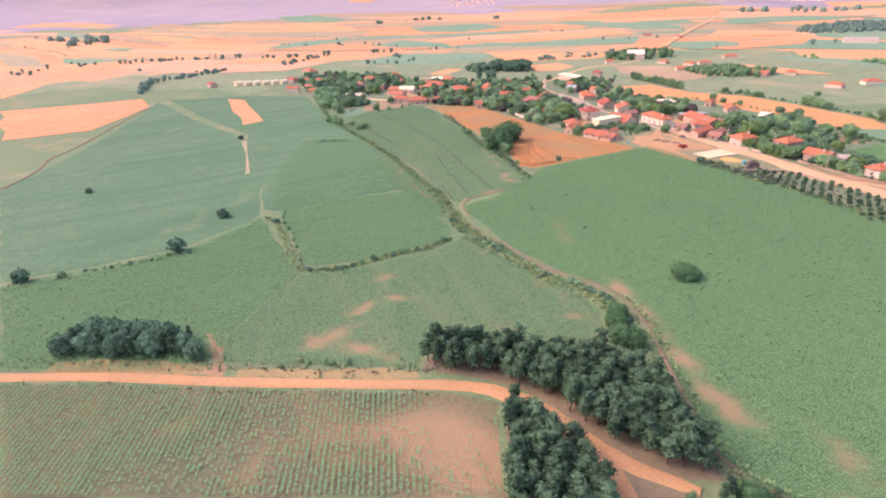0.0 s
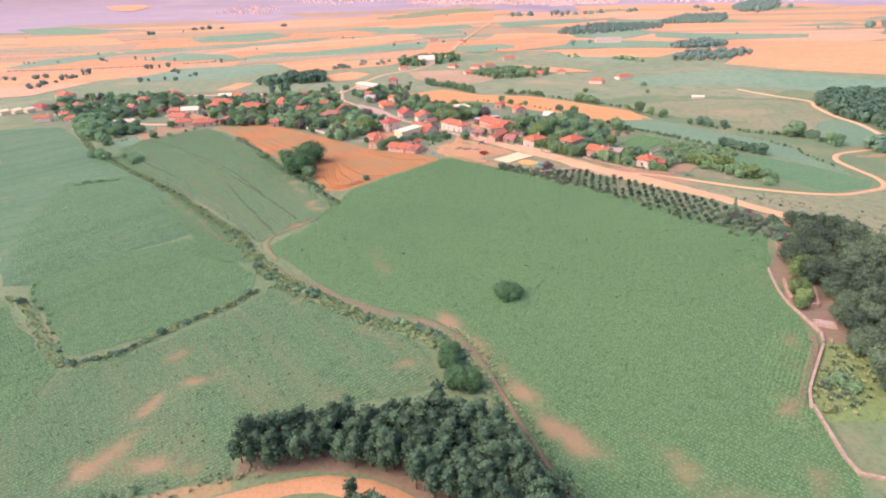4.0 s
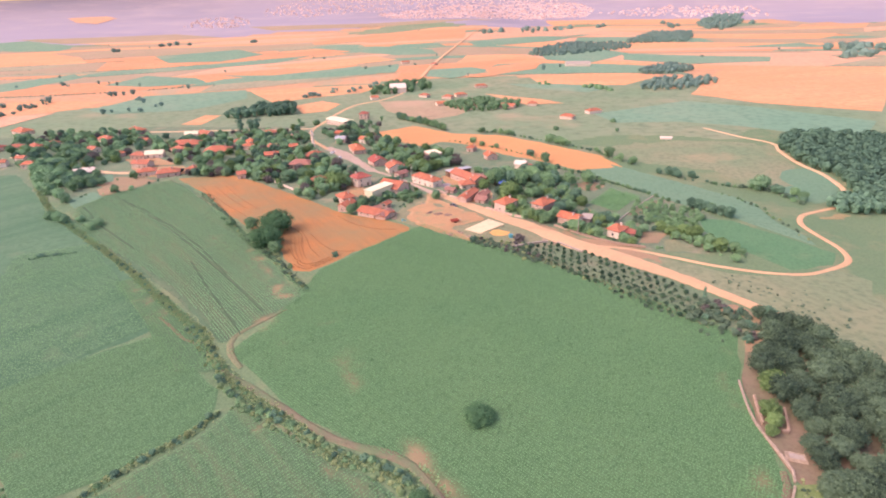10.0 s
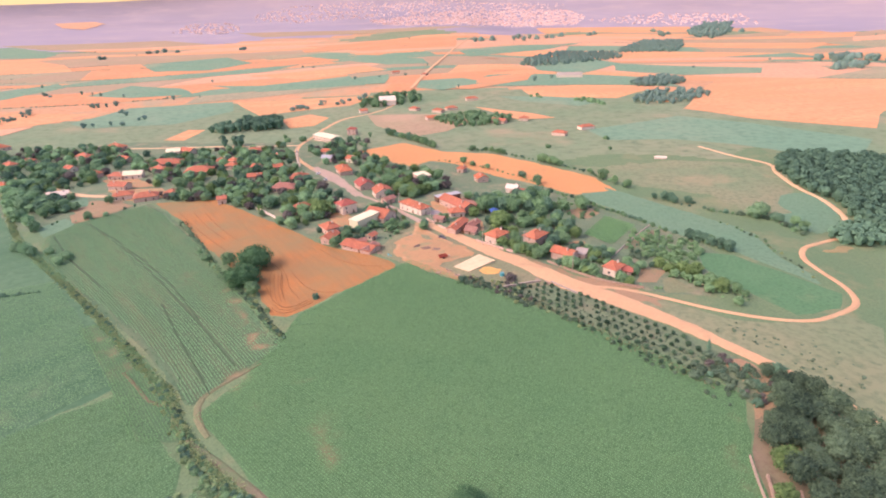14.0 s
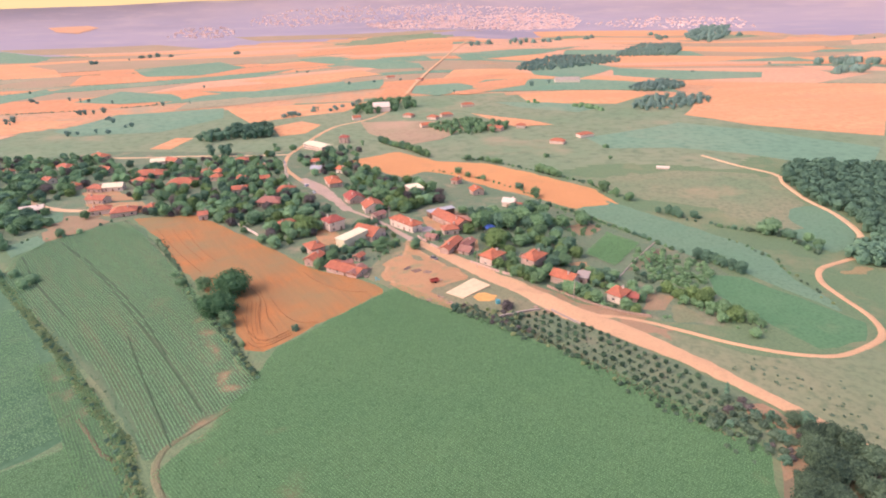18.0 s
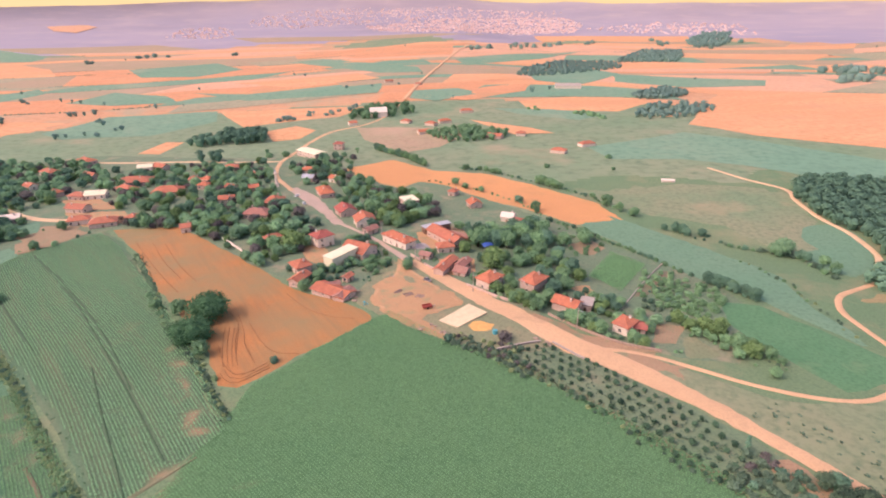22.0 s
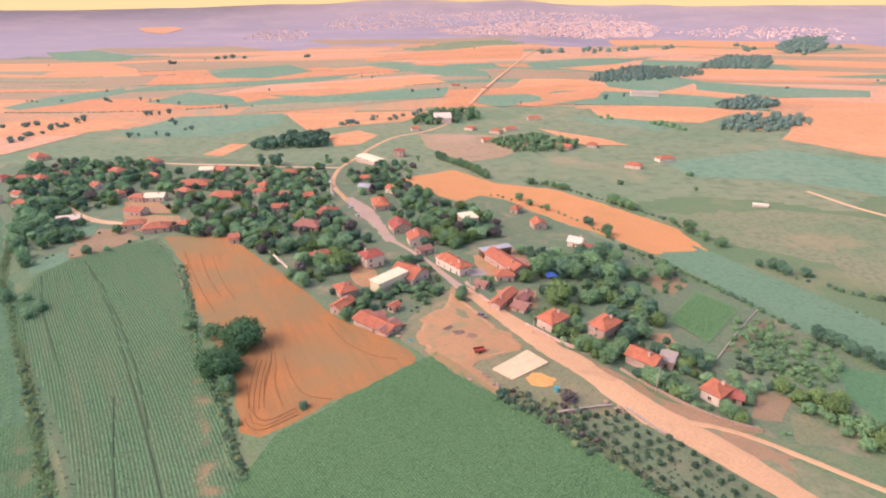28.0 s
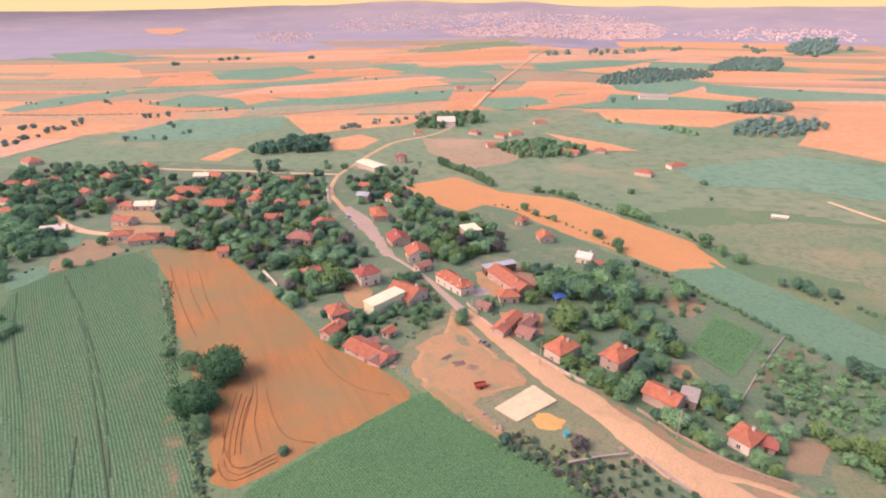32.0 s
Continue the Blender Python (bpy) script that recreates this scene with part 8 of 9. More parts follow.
# plantation copses by the farm track
grove([(-32.3, 27.5), (-32.5, 31.8), (-25.3, 33.1), (-18.4, 34.6), (-9.2, 36.4), (-3.3, 34.9), (0.7, 33.0), (2.8, 28.3), (5.9, 23.6), (8.3, 20.3), (4.7, 19.4), (0.2, 20.5), (-5.3, 21.5), (-11.3, 24.4), (-17.0, 28.2), (-23.4, 27.7)],
      1.62, "copse", (0.92, 1.22), 41, "plantation trees", tall=0.74, gap=0.5)
grove([(-16.5, 21.5), (-13.6, 21.3), (-8.7, 17.3), (-5.1, 14.0), (-2.5, 10.9), (-2.0, 6.7), (-11.6, 3.1), (-14.3, 12.4)],
      1.62, "copse", (0.88, 1.15), 42, "plantation trees", tall=0.74, gap=0.4)
grove([(4.4, 17.6), (7.1, 17.7), (11.0, 17.5), (14.1, 16.4), (13.7, 12.7), (4.4, 9.2)],
      2, "copse big copse", (0.45, 0.7), 43, "plantation trees", gap=0.5)
grove([(-95.3, 11.7), (-93.2, 16.1), (-84.9, 19.8), (-72.7, 20.4), (-68.8, 17.5), (-78.6, 14.5), (-91.3, 10.5)],
      2.0, "dark dark copse", (0.5, 0.72), 44, "plantation trees", tall=1.1)
plant("copse", -31.0, 29.4, 1.15)
plant("copse", -16.4, 21.5, 0.8)
plant("big", -5.0, 43.4, 0.7)
plant("big", -6.9, 48.0, 0.5)
hedge([(-54.4, 20.9), (-51.1, 23.1), (-48.5, 24.0), (-44.5, 24.4)],
      1.4, "weedbush bush", (0.35, 0.7), 45, "roadside bushes", side=0.6)
# orchard and the scrub beyond it
orchard([(21.3, 142.6), (35.6, 148.5), (66.5, 111.9), (53.0, 101.3)])
grove([(53.5, 101.2), (66.0, 111.0), (71.0, 103.9), (75.9, 96.3), (74.0, 92.2), (63.1, 86.9), (62.2, 90.9)],
      1.9, "scrubbush scrubbush scrubbush bush_dark plumbush", (0.4, 0.95), 46, "scrub bushes", keep=0.85, gap=0.3)
hedge([(21.1, 140.9), (27.8, 132.7), (36.3, 121.6), (44.3, 110.7), (51.9, 100.5), (57.9, 91.1)],
      2.0, "scrubbush scrubbush weedbush", (0.3, 0.6), 48, "scrub bushes", side=0.8, keep=0.8)
plant("cypress", 62.0, 108.9, 0.9)
plant("dark", 72.3, 99.2, 0.6)
hedge([(5.1, 147.8), (10.5, 145.2), (15.6, 141.9), (19.3, 138.4)],
      1.8, "shrub bush", (0.4, 0.7), 47, "scrub bushes")
grove([(5.4, 151.3), (8.8, 152.4), (16.2, 149.0), (21.6, 148.5), (25.3, 146.7), (23.5, 142.1), (27.2, 133.7), (23.6, 133.3), (15.8, 141.3), (8.1, 145.8)],
      1.5, "scrubbush plumbush scrubbush scrubbush weedbush", (0.35, 0.75), 80, "scrub bushes", keep=0.9, gap=0.3)
plant("plumbush", 21.1, 149.6, 1.5)
plant("bush_dark", 6.5, 149.0, 1.1)
plant("dark", -5.8, 200.6, 0.55)
plant("light", 27.2, 191.7, 0.6)
grove([(-26.9, 212.0), (-19.5, 217.0), (-12.6, 204.8), (-12.1, 193.4), (-17.4, 186.2), (-22.1, 190.9), (-26.7, 201.7)],
      3.4, "bush dark round shrub", (0.3, 0.5), 81, "garden trees", gap=0.4, keep=0.5)
hedge([(20.1, 175.6), (23.2, 172.9), (27.4, 169.7), (31.4, 166.4)],
      2, "bush bush_dark ditchbush", (0.6, 1.0), 82, "garden bushes", side=1.2)
hedge([(37.7, 161.0), (41.5, 157.3), (45.0, 153.6), (47.5, 150.9)],
      2, "bush bush_dark round", (0.5, 0.9), 83, "garden bushes", side=1.0)
grove([(64.2, 177.4), (73.7, 184.1), (80.9, 182.3), (78.4, 172.1), (68.0, 160.5), (62.0, 159.7), (61.6, 167.6)],
      2.6, "scrubbush scrubbush bush_dark", (0.4, 0.9), 84, "garden shrubs", keep=0.5)
grove([(60.4, 233.6), (54.8, 242.1), (62.3, 248.5), (70.2, 235.1), (68.6, 224.1), (61.8, 225.1)],
      2.4, "scrubbush scrubbush bush", (0.35, 0.75), 85, "garden bushes", keep=0.6)
grove([(-43.8, 184.8), (-38.9, 189.9), (-37.1, 195.3), (-33.7, 188.5), (-36.6, 182.0)],
      2.6, "bush round dark", (0.4, 0.7), 86, "garden trees", gap=0.4, keep=0.8)
grove([(72.5, 159.9), (80.4, 156.3), (85.5, 147.3), (87.7, 135.7), (82.3, 132.9), (77.0, 141.6), (69.7, 151.8)],
      2.2, "round bush scrubbush bush", (0.25, 0.5), 87, "garden bushes", keep=0.8)
hedge([(114.5, 224.6), (122.9, 217.2), (131.5, 213.4), (134.8, 203.5), (135.9, 190.2)],
      1.8, "scrubbush bush_dark scrubbush bush", (0.5, 1.1), 89, "hedge bushes", side=0.9)
hedge([(112.8, 204.9), (117.1, 187.3), (115.3, 170.0), (114.5, 152.6)],
      2.6, "scrubbush weedbush bush", (0.3, 0.6), 90, "hedge bushes", side=1.0)
hedge([(-142.0, 155.2), (-138.3, 157.0), (-132.9, 158.0), (-128.3, 158.6)],
      1.2, "bush_dark", (0.25, 0.45), 88, "hedge bushes", side=0.4)
grove([(44.0, 172.0), (52.0, 178.0), (57.0, 170.0), (66.0, 158.0), (63.0, 154.0), (55.0, 157.0), (49.0, 164.0)],
      3.0, "round dark bush scrubbush vround", (0.35, 0.6), 91, "garden trees", keep=0.7, gap=0.5)
# the oak wood
grove([(64.6, 85.8), (71.6, 95.7), (74.0, 96.0), (77.2, 88.5), (79.6, 79.5), (83.0, 70.0), (85.5, 61.5), (84.0, 50.4), (74.6, 36.3), (53.5, 36.4), (54.2, 41.8), (55.0, 49.5), (57.2, 58.4), (59.0, 65.9), (61.6, 74.8), (64.6, 81.8)],
      3.9, "grey", (0.6, 0.92), 51, "wood trees", odd=0.35, gap=0.3)
for ox, oy, size in [(74.2, 94.8, 0.7), (75.6, 91.0, 0.8), (76.6, 86.6, 0.85), (77.8, 82.2, 0.8), (79.0, 77.6, 0.9), (80.6, 73.0, 0.8), (82.0, 68.4, 0.85), (70.4, 99.6, 0.55)]:
    plant("grey", ox, oy, size, 1.15, "wood trees")
grove([(61.3, 82.6), (67.1, 91.8), (72.0, 96.6), (74.0, 95.0), (67.3, 82.4), (62.9, 78.3)],
      3, "grey", (0.45, 0.75), 53, "wood trees", gap=0.3)
grove([(57.0, 52.3), (64.5, 56.0), (65.6, 50.3), (54.2, 36.4), (51.4, 36.4), (52.6, 40.9), (53.4, 47.1)],
      3.7, "grey", (0.55, 0.85), 54, "wood trees", gap=0.3)
plant("light", 59.8, 74.5, 0.8)
plant("light", 55.8, 67.5, 0.6)
plant("light", 55.3, 65.0, 0.5)
plant("light", 53.6, 62.7, 0.4)
plant("grey", 60.2, 79.5, 0.8)
hedge([(66.5, 99.0), (69.5, 101.0), (71.5, 99.5)],
      2.5, "grey shrub", (0.4, 0.7), 52, "wood trees")
plant("shrub", 48.3, 42.4, 1.2)
plant("shrub", 49.3, 41.0, 1)
grove([(47.1, 43.1), (48.4, 41.5), (49.3, 39.4), (47.5, 37.1), (44.0, 35.8), (43.0, 37.1)],
      1.7, "scrubbush scrubbush weedbush", (0.3, 0.8), 55, "scrub bushes", keep=0.7)
far_wood("far_wood", scatter([(190.0, 301.0), (212.0, 303.0), (240.0, 292.0), (265.0, 259.0), (217.0, 197.0), (193.0, 176.0), (163.0, 182.0), (168.0, 202.0), (179.0, 234.0), (174.0, 253.0), (179.0, 278.0)], 4.5, (2.4, 3.6), (5, 7), 1), "leaf_dark", "dark dense wood beside the pale lane")
far_wood("far_wood", scatter([(144.0, 185.4), (160.2, 199.4), (182.0, 207.6), (189.7, 198.9), (170.7, 176.3), (144.5, 180.2)], 3.6, (1.8, 2.8), (3.5, 5), 31), "leaf_dark", "dark trees at the bend of the pale lane")
far_wood("far_wood", scatter([(-161.0, 452.0), (-163.0, 480.0), (-137.0, 481.0), (-125.0, 450.0), (-140.0, 442.0)], 4.5, (2.5, 3.5), (6, 8), 2), "leaf_dark", "dark grove beyond the village")
far_wood("far_wood", scatter([(-181.0, 443.0), (-173.0, 459.0), (-158.0, 445.0), (-166.0, 434.0)], 5, (2.5, 3.5), (5, 7), 3), "leaf_dark", "dark grove beyond the village")
far_wood("far_wood", scatter([(-151.0, 392.0), (-140.0, 395.0), (-135.0, 386.0), (-146.0, 382.0)], 5, (2.5, 3.5), (6, 8), 4), "leaf_dark", "dark grove beyond the village")
far_wood("far_wood", scatter([(122.7, 826.9), (146.3, 908.8), (225.0, 1035.7), (313.9, 1007.7), (296.7, 927.3), (219.6, 870.0), (158.2, 823.8)], 9, (2.5, 4.5), (4, 7), 5), "leaf_far_hazed", "distant wood on the plain", per=0.3)
far_wood("far_wood", scatter([(313.9, 1007.7), (362.4, 1103.7), (460.9, 1273.1), (528.2, 1256.7), (476.5, 1123.4), (418.3, 1016.2)], 11, (3, 5), (4, 7), 6), "leaf_far_hazed", "distant wood on the plain", per=0.3)
far_wood("far_wood", scatter([(829.4, 1800.0), (900.0, 1800.0), (700.0, 1400.0), (601.4, 1326.6), (642.9, 1485.3)], 18, (5, 8), (7, 11), 30), "leaf_far_hazed", "distant dark wood on the plain", per=0.15)
far_wood("far_wood", scatter([(221.0, 640.0), (271.0, 686.0), (285.0, 656.0), (267.0, 621.0), (222.0, 613.0)], 6, (2.5, 3.5), (4, 6), 7), "leaf_far_hazed", "distant tree belt")
far_wood("far_wood", scatter([(179.0, 520.0), (222.0, 575.0), (265.0, 568.0), (260.0, 532.0), (230.0, 513.0), (189.0, 500.0)], 8, (2.2, 3.5), (3.5, 5.5), 8), "leaf_far_hazed", "distant scattered trees")
far_wood("far_wood", scatter([(-2.0, 462.0), (32.0, 485.0), (65.0, 452.0), (44.0, 432.0), (18.0, 429.0)], 6, (2, 3), (3.5, 5), 9), "leaf", "orchard beside far farmhouses")
far_wood("far_wood", scatter([(-74.0, 532.0), (-62.0, 572.0), (-60.0, 601.0), (-27.0, 599.0), (-14.0, 555.0), (-29.0, 551.0), (-47.0, 536.0)], 8, (3, 4), (5, 7), 10), "leaf", "trees round the far barns")
far_wood("tree_line", along([(64.0, 569.0), (112.0, 552.0), (154.0, 515.0)], 6, (3, 4), (3, 4), 11, 3, 1), "leaf", "long dense far hedge")
far_wood("tree_line", along([(-386.0, 444.0), (-388.0, 480.0), (-393.0, 531.0), (-381.0, 570.0), (-337.0, 585.0)], 6, (1.8, 3.4), (3.5, 6), 12, 4, 0.7), "leaf_far_hazed", "far tree line between fields")
far_wood("tree_line", along([(-324.0, 573.0), (-264.0, 499.0), (-275.0, 485.0), (-312.0, 473.0)], 8, (1.6, 3), (3, 5), 13, 4, 0.6), "leaf_far_hazed", "far tree line between fields")
far_wood("tree_line", along([(-141.0, 532.0), (-121.0, 553.0), (-89.0, 575.0), (-70.0, 599.0)], 6, (2, 3.6), (3.5, 6), 14, 5, 0.8), "leaf_far_hazed", "far tree line between fields")
far_wood("tree_line", along([(6.0, 598.0), (40.0, 638.0), (99.0, 663.0), (134.0, 694.0)], 14, (3, 4), (5, 7), 15, 4, 0.6), "leaf_far_hazed", "far tree line between fields")
far_wood("tree_line", along([(-667.0, 1140.0), (-642.0, 1274.0), (-429.0, 1329.0)], 22, (6, 9), (7, 10), 16, 10, 0.5), "leaf_far_hazed", "distant trees between fields")
far_wood("tree_line", along([(70.0, 1237.0), (333.0, 1480.0), (547.0, 1548.0), (754.0, 1453.0)], 30, (8, 12), (9, 12), 17, 14, 0.6), "leaf_far_hazed", "distant trees between fields")
far_wood("tree_line", along([(535.0, 1412.0), (639.0, 1461.0), (633.0, 1325.0)], 20, (8, 11), (9, 12), 18, 20, 0.9), "leaf_far_hazed", "distant trees between fields")
far_wood("tree_line", along([(-600.0, 672.0), (-501.0, 658.0), (-420.0, 674.0), (-281.0, 628.0), (-219.0, 631.0)], 14, (1.6, 3.2), (3, 5), 19, 7, 0.4), "leaf_far_hazed", "distant trees between fields")
far_wood("tree_line", along([(-118.0, 403.0), (-94.0, 397.0), (-69.0, 401.0), (-51.0, 405.0)], 4, (2, 3), (3.5, 5), 20, 3, 0.8), "leaf", "trees beside the factory")
far_wood("tree_line", along([(66.0, 347.0), (111.0, 376.0), (154.0, 359.0), (198.0, 355.0)], 18, (2, 3), (3, 4), 21, 8, 0.5), "leaf", "pasture bushes")
far_wood("tree_line", along([(101.0, 324.0), (116.0, 331.0), (121.0, 318.0)], 16, (1.6, 2.4), (2.5, 3.5), 22, 6, 0.4), "leaf", "pasture bushes")
far_wood("tree_line", along([(-502.0, 240.0), (-623.0, 344.0), (-630.0, 385.0), (-563.0, 463.0), (-492.0, 498.0), (-335.0, 532.0)], 6, (1.6, 3.2), (3, 5.5), 23, 7, 0.5), "leaf_far_hazed", "far tree line between fields")
far_wood("tree_line", along([(-375.0, 264.0), (-414.0, 309.0), (-414.0, 345.0), (-417.0, 397.0)], 6, (2, 3), (3, 5), 24, 2, 0.9), "leaf_far_hazed", "far hedge on the slope")
far_wood("tree_line", along([(-1115.0, 714.0), (-956.0, 677.0), (-959.0, 597.0)], 25, (8, 12), (9, 12), 26, 14, 1), "leaf_far_hazed", "distant dark wood")
far_wood("tree_line", along([(506.0, 768.0), (609.0, 852.0), (606.0, 780.0), (508.0, 726.0)], 14, (7, 10), (9, 12), 27, 10, 1), "leaf_far_hazed", "distant dark wood")
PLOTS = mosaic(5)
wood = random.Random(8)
far_wood("tree_line", [(p[0] + wood.uniform(-8, 8), p[1] + wood.uniform(-3, 3), wood.uniform(1.2, 2.4), wood.uniform(2.2, 4)) for kind, plot in PLOTS for p in plot[:3] if wood.random() < 0.1], "leaf_far_hazed", "single far trees between the fields")
for kind, plot in PLOTS:
    if math.hypot(*plot[0]) < 1500 and wood.random() < 0.3:
        hedge_strip("far_hedge", plot[:5], 1.5, 1.0, "hedge_leaf", "low far hedge between two fields", len(plot) + int(plot[0][0]), 4.0)


# ---- crops and weeds ----
WALL_ROWS = [(43.1, 52.8), (47.7, 56.8), (49.6, 54.4), (48.8, 50.2), (43.5, 41.0), (41.0, 33.5), (36.5, 33.5), (36.7, 39.3), (39.6, 47.0)]
TRAMLINES = [[(-144.3, 218.0), (-112.3, 185.1), (-83.1, 151.6), (-64.4, 129.8), (-49.6, 111.9)],
             [(-82.0, 144.0), (-69.7, 126.3), (-59.4, 112.2), (-52.1, 102.0)],
             [(-150.3, 223.5), (-128.0, 202.5), (-102.8, 176.2), (-82.8, 153.8), (-67.2, 134.1)],
             [(-157.0, 210.0), (-132.0, 182.0), (-102.6, 153.0)]]


def tramline_gap(x, y):
    """Bare along the tractor lines, sown elsewhere."""
    for line in TRAMLINES:
        for (x0, y0), (x1, y1) in zip(line, line[1:]):
            t = min(1, max(0, ((x - x0) * (x1 - x0) + (y - y0) * (y1 - y0)) / ((x1 - x0) ** 2 + (y1 - y0) ** 2)))
            if math.hypot(x - x0 - t * (x1 - x0), y - y0 - t * (y1 - y0)) < 0.3:
                return 9.0
    return -1.0


crop_rows("crop_plants", FIELD_MAIN, 136.0, 0.54, 0.12, 0.185, "sprout", "low green crop plants in straight rows", 1, step=0.46)
crop_rows("crop_plants", FIELD_STRIP, 131.8, 0.7, 0.15, 0.22, "sprout_strip", "green crop plants in long rows", 2, tramline_gap, bend=2.0, step=0.31)
crop_rows("crop_plants", FIELD_MID, 44, 0.66, 0.14, 0.23, "sprout_pale", "patchy green crop plants in rows", 3)
crop_rows("crop_plants", FIELD_QUAD, 45, 0.66, 0.14, 0.23, "sprout_pale", "green crop plants in rows", 4)
crop_rows("crop_plants", FIELD_HEDGE, 48, 0.75, 0.16, 0.26, "sprout_pale", "green crop plants in curved rows", 5, bend=2.0)
crop_rows("crop_plants", FIELD_LOW, 118, 0.74, 0.15, 0.25, "sprout_pale", "sparse green crop plants in rows", 6, lambda x, y: min(-0.1, max(-0.8, (x + 34) * 0.012)), step=0.25)
crop_rows("crop_plants", [(-104.5, 79.5), (-77.0, 107.0), (-100.0, 136.0), (-128.0, 166.0), (-150.0, 160.0), (-128.0, 110.0)], 50, 0.8, 0.15, 0.27, "sprout_pale", "green crop plants in rows on the slope", 10, step=0.6)
crop_rows("crop_plants", DITCH_PLOT, 130, 0.6, 0.15, 0.24, "sprout", "green crop plants in a narrow plot", 8)
crop_rows("crop_plants", WALL_ROWS, 56, 0.62, 0.14, 0.22, "sprout", "thin green crop rows along the stone wall", 9)
crop_rows("crop_plants", GARDEN_FIELD, 119, 0.6, 0.2, 0.3, "sprout", "dense green kitchen crop in rows", 7)


def dotted(outline, n, seed):
    rnd = random.Random(seed)
    xs, ys = [p[0] for p in outline], [p[1] for p in outline]
    out = []
    while len(out) < n:
        x, y = rnd.uniform(min(xs), max(xs)), rnd.uniform(min(ys), max(ys))
        if inside(outline, x, y) and bareness(x, y) < 0.15:
            out.append((x, y))
    return out


tufts("crop_weeds", dotted(FIELD_MAIN, 3000, 1), "weed_dot", "dark weeds scattered in the crop", 11, (0.12, 0.28), (0.12, 0.3), 6)
tufts("crop_weeds", dotted(FIELD_MID, 500, 2) + dotted(FIELD_STRIP, 2200, 3) + dotted(FIELD_HEDGE, 900, 4), "weed_dot", "dark weeds scattered in the crop", 12, (0.1, 0.24), (0.12, 0.3), 6)
DITCH = [(-230.0, 280.8), (-175.2, 213.7), (-147.6, 186.5), (-116.3, 156.6), (-92.4, 133.3), (-73.1, 113.7), (-62.2, 103.8), (-54.2, 91.7), (-43.5, 80.3), (-31.2, 69.9), (-22.0, 61.6), (-13.7, 58.6), (-9.0, 54.8)]
DITCH_SIDE = [(-71.7, 51.2), (-67.3, 51.8), (-62.1, 55.9), (-56.7, 63.1), (-51.2, 67.5), (-47.7, 73.9)]
DITCH_WEST = [(-102.2, 74.8), (-92.8, 69.0), (-80.1, 56.9), (-72.5, 50.3)]
FIELD_EDGE = [(-109.4, 219.9), (-84.8, 183.7), (-69.1, 158.7), (-56.7, 144.9), (-47.5, 131.4), (-40.7, 122.6)]
road("ditch_bank", "verge", DITCH, 2.6, "rough grassy banks of the ditch", 0.14, 0.5, 2.0, "ditch bank")
road("ditch_bank", "verge", DITCH_SIDE, 2.4, "rough grassy bank of a side ditch", 0.14, 0.5, 2.0, "ditch bank")
road("ditch_bank", "verge", DITCH_WEST, 2.2, "rough grassy bank of a side ditch", 0.14, 0.5, 2.0, "ditch bank")
road("field_verge", "verge", FIELD_EDGE, 1.8, "rough grassy verge beside the ripe field", 0.14, 0.5, 2.0, "verge")
DITCH_BANK = [(-57.7, 95.4), (-50.9, 87.8), (-44.8, 83.0), (-36.8, 76.5), (-29.1, 70.5), (-23.3, 66.1), (-17.7, 63.4), (-12.4, 61.4), (-8.3, 58.6), (-3.4, 52.0), (0.0, 45.2)]
DITCH_BED = [(-51.6, 85.6), (-44.0, 77.6), (-35.7, 72.4), (-27.8, 67.1), (-20.5, 61.9), (-14.2, 59.2), (-10.1, 56.7), (-6.1, 52.1), (-3.3, 45.3)]
road("bare_bank", "bank", DITCH_BANK, [0.6, 1.2, 1.5, 1.7, 1.7, 1.6, 1.6, 1.8, 1.7, 1.4, 0.8], "bare pinkish-brown bank above the ditch", 0.2, 0.5, 1.5, "ditch bank")
hedge(DITCH_BED, 0.9, "bush_dark ditchbush bush_dark bush", (0.4, 0.8), 130, "ditch bushes", side=0.5, tall=0.8)
hedge([(x - 1.1, y - 1.6) for x, y in DITCH_BED[1:]], 1.3, "weedbush ditchbush bush", (0.3, 0.6), 131, "ditch bushes", side=0.6, tall=0.8)
hedge([(-68.0, 106.8), (-61.0, 98.5), (-54.6, 89.8), (-49.0, 84.6)], 1.1, "weedbush weedbush ditchbush bush_dark", (0.3, 0.6), 132, "ditch bushes", side=0.9, tall=0.8)
hedge(DITCH[3:8], 1.8, "scrubbush weedbush weedbush ditchbush bush_dark", (0.3, 0.6), 135, "ditch bushes", side=0.8)
hedge(DITCH_SIDE, 0.9, "bush_dark ditchbush bush_dark weedbush", (0.25, 0.55), 133, "ditch bushes", side=0.45, tall=0.8)
tufts("ditch_weeds", band(DITCH, 2.3, 5.0, 1), "weed", "yellow-green weeds lining the ditch", 1)
tufts("path_weeds", band([(x + 0.9, y + 0.5) for x, y in CREEK_PATH], 1.2, 3.0, 41) + band([(x - 1.2, y - 0.6) for x, y in CREEK_PATH], 1.8, 2.5, 42), "leaf_ditch", "green weeds along the footpath", 43)
tufts("ditch_weeds", band(DITCH, 2.0, 5.0, 2), "leaf_ditch", "rank green weeds lining the ditch", 2)
tufts("ditch_weeds", band(DITCH_SIDE, 2.2, 4.5, 3) + band(DITCH_WEST, 1.8, 4.0, 4), "weed", "dry yellow-green weeds along a side ditch", 3)
hedge(FIELD_EDGE[2:], 1.4, "scrubbush scrubbush bush_dark weedbush", (0.3, 0.65), 134, "edge bushes", side=0.6)
tufts("edge_weeds", band(FIELD_EDGE, 2.6, 3.0, 5), "leaf_scrub", "grey-green weeds on the field edge", 4)
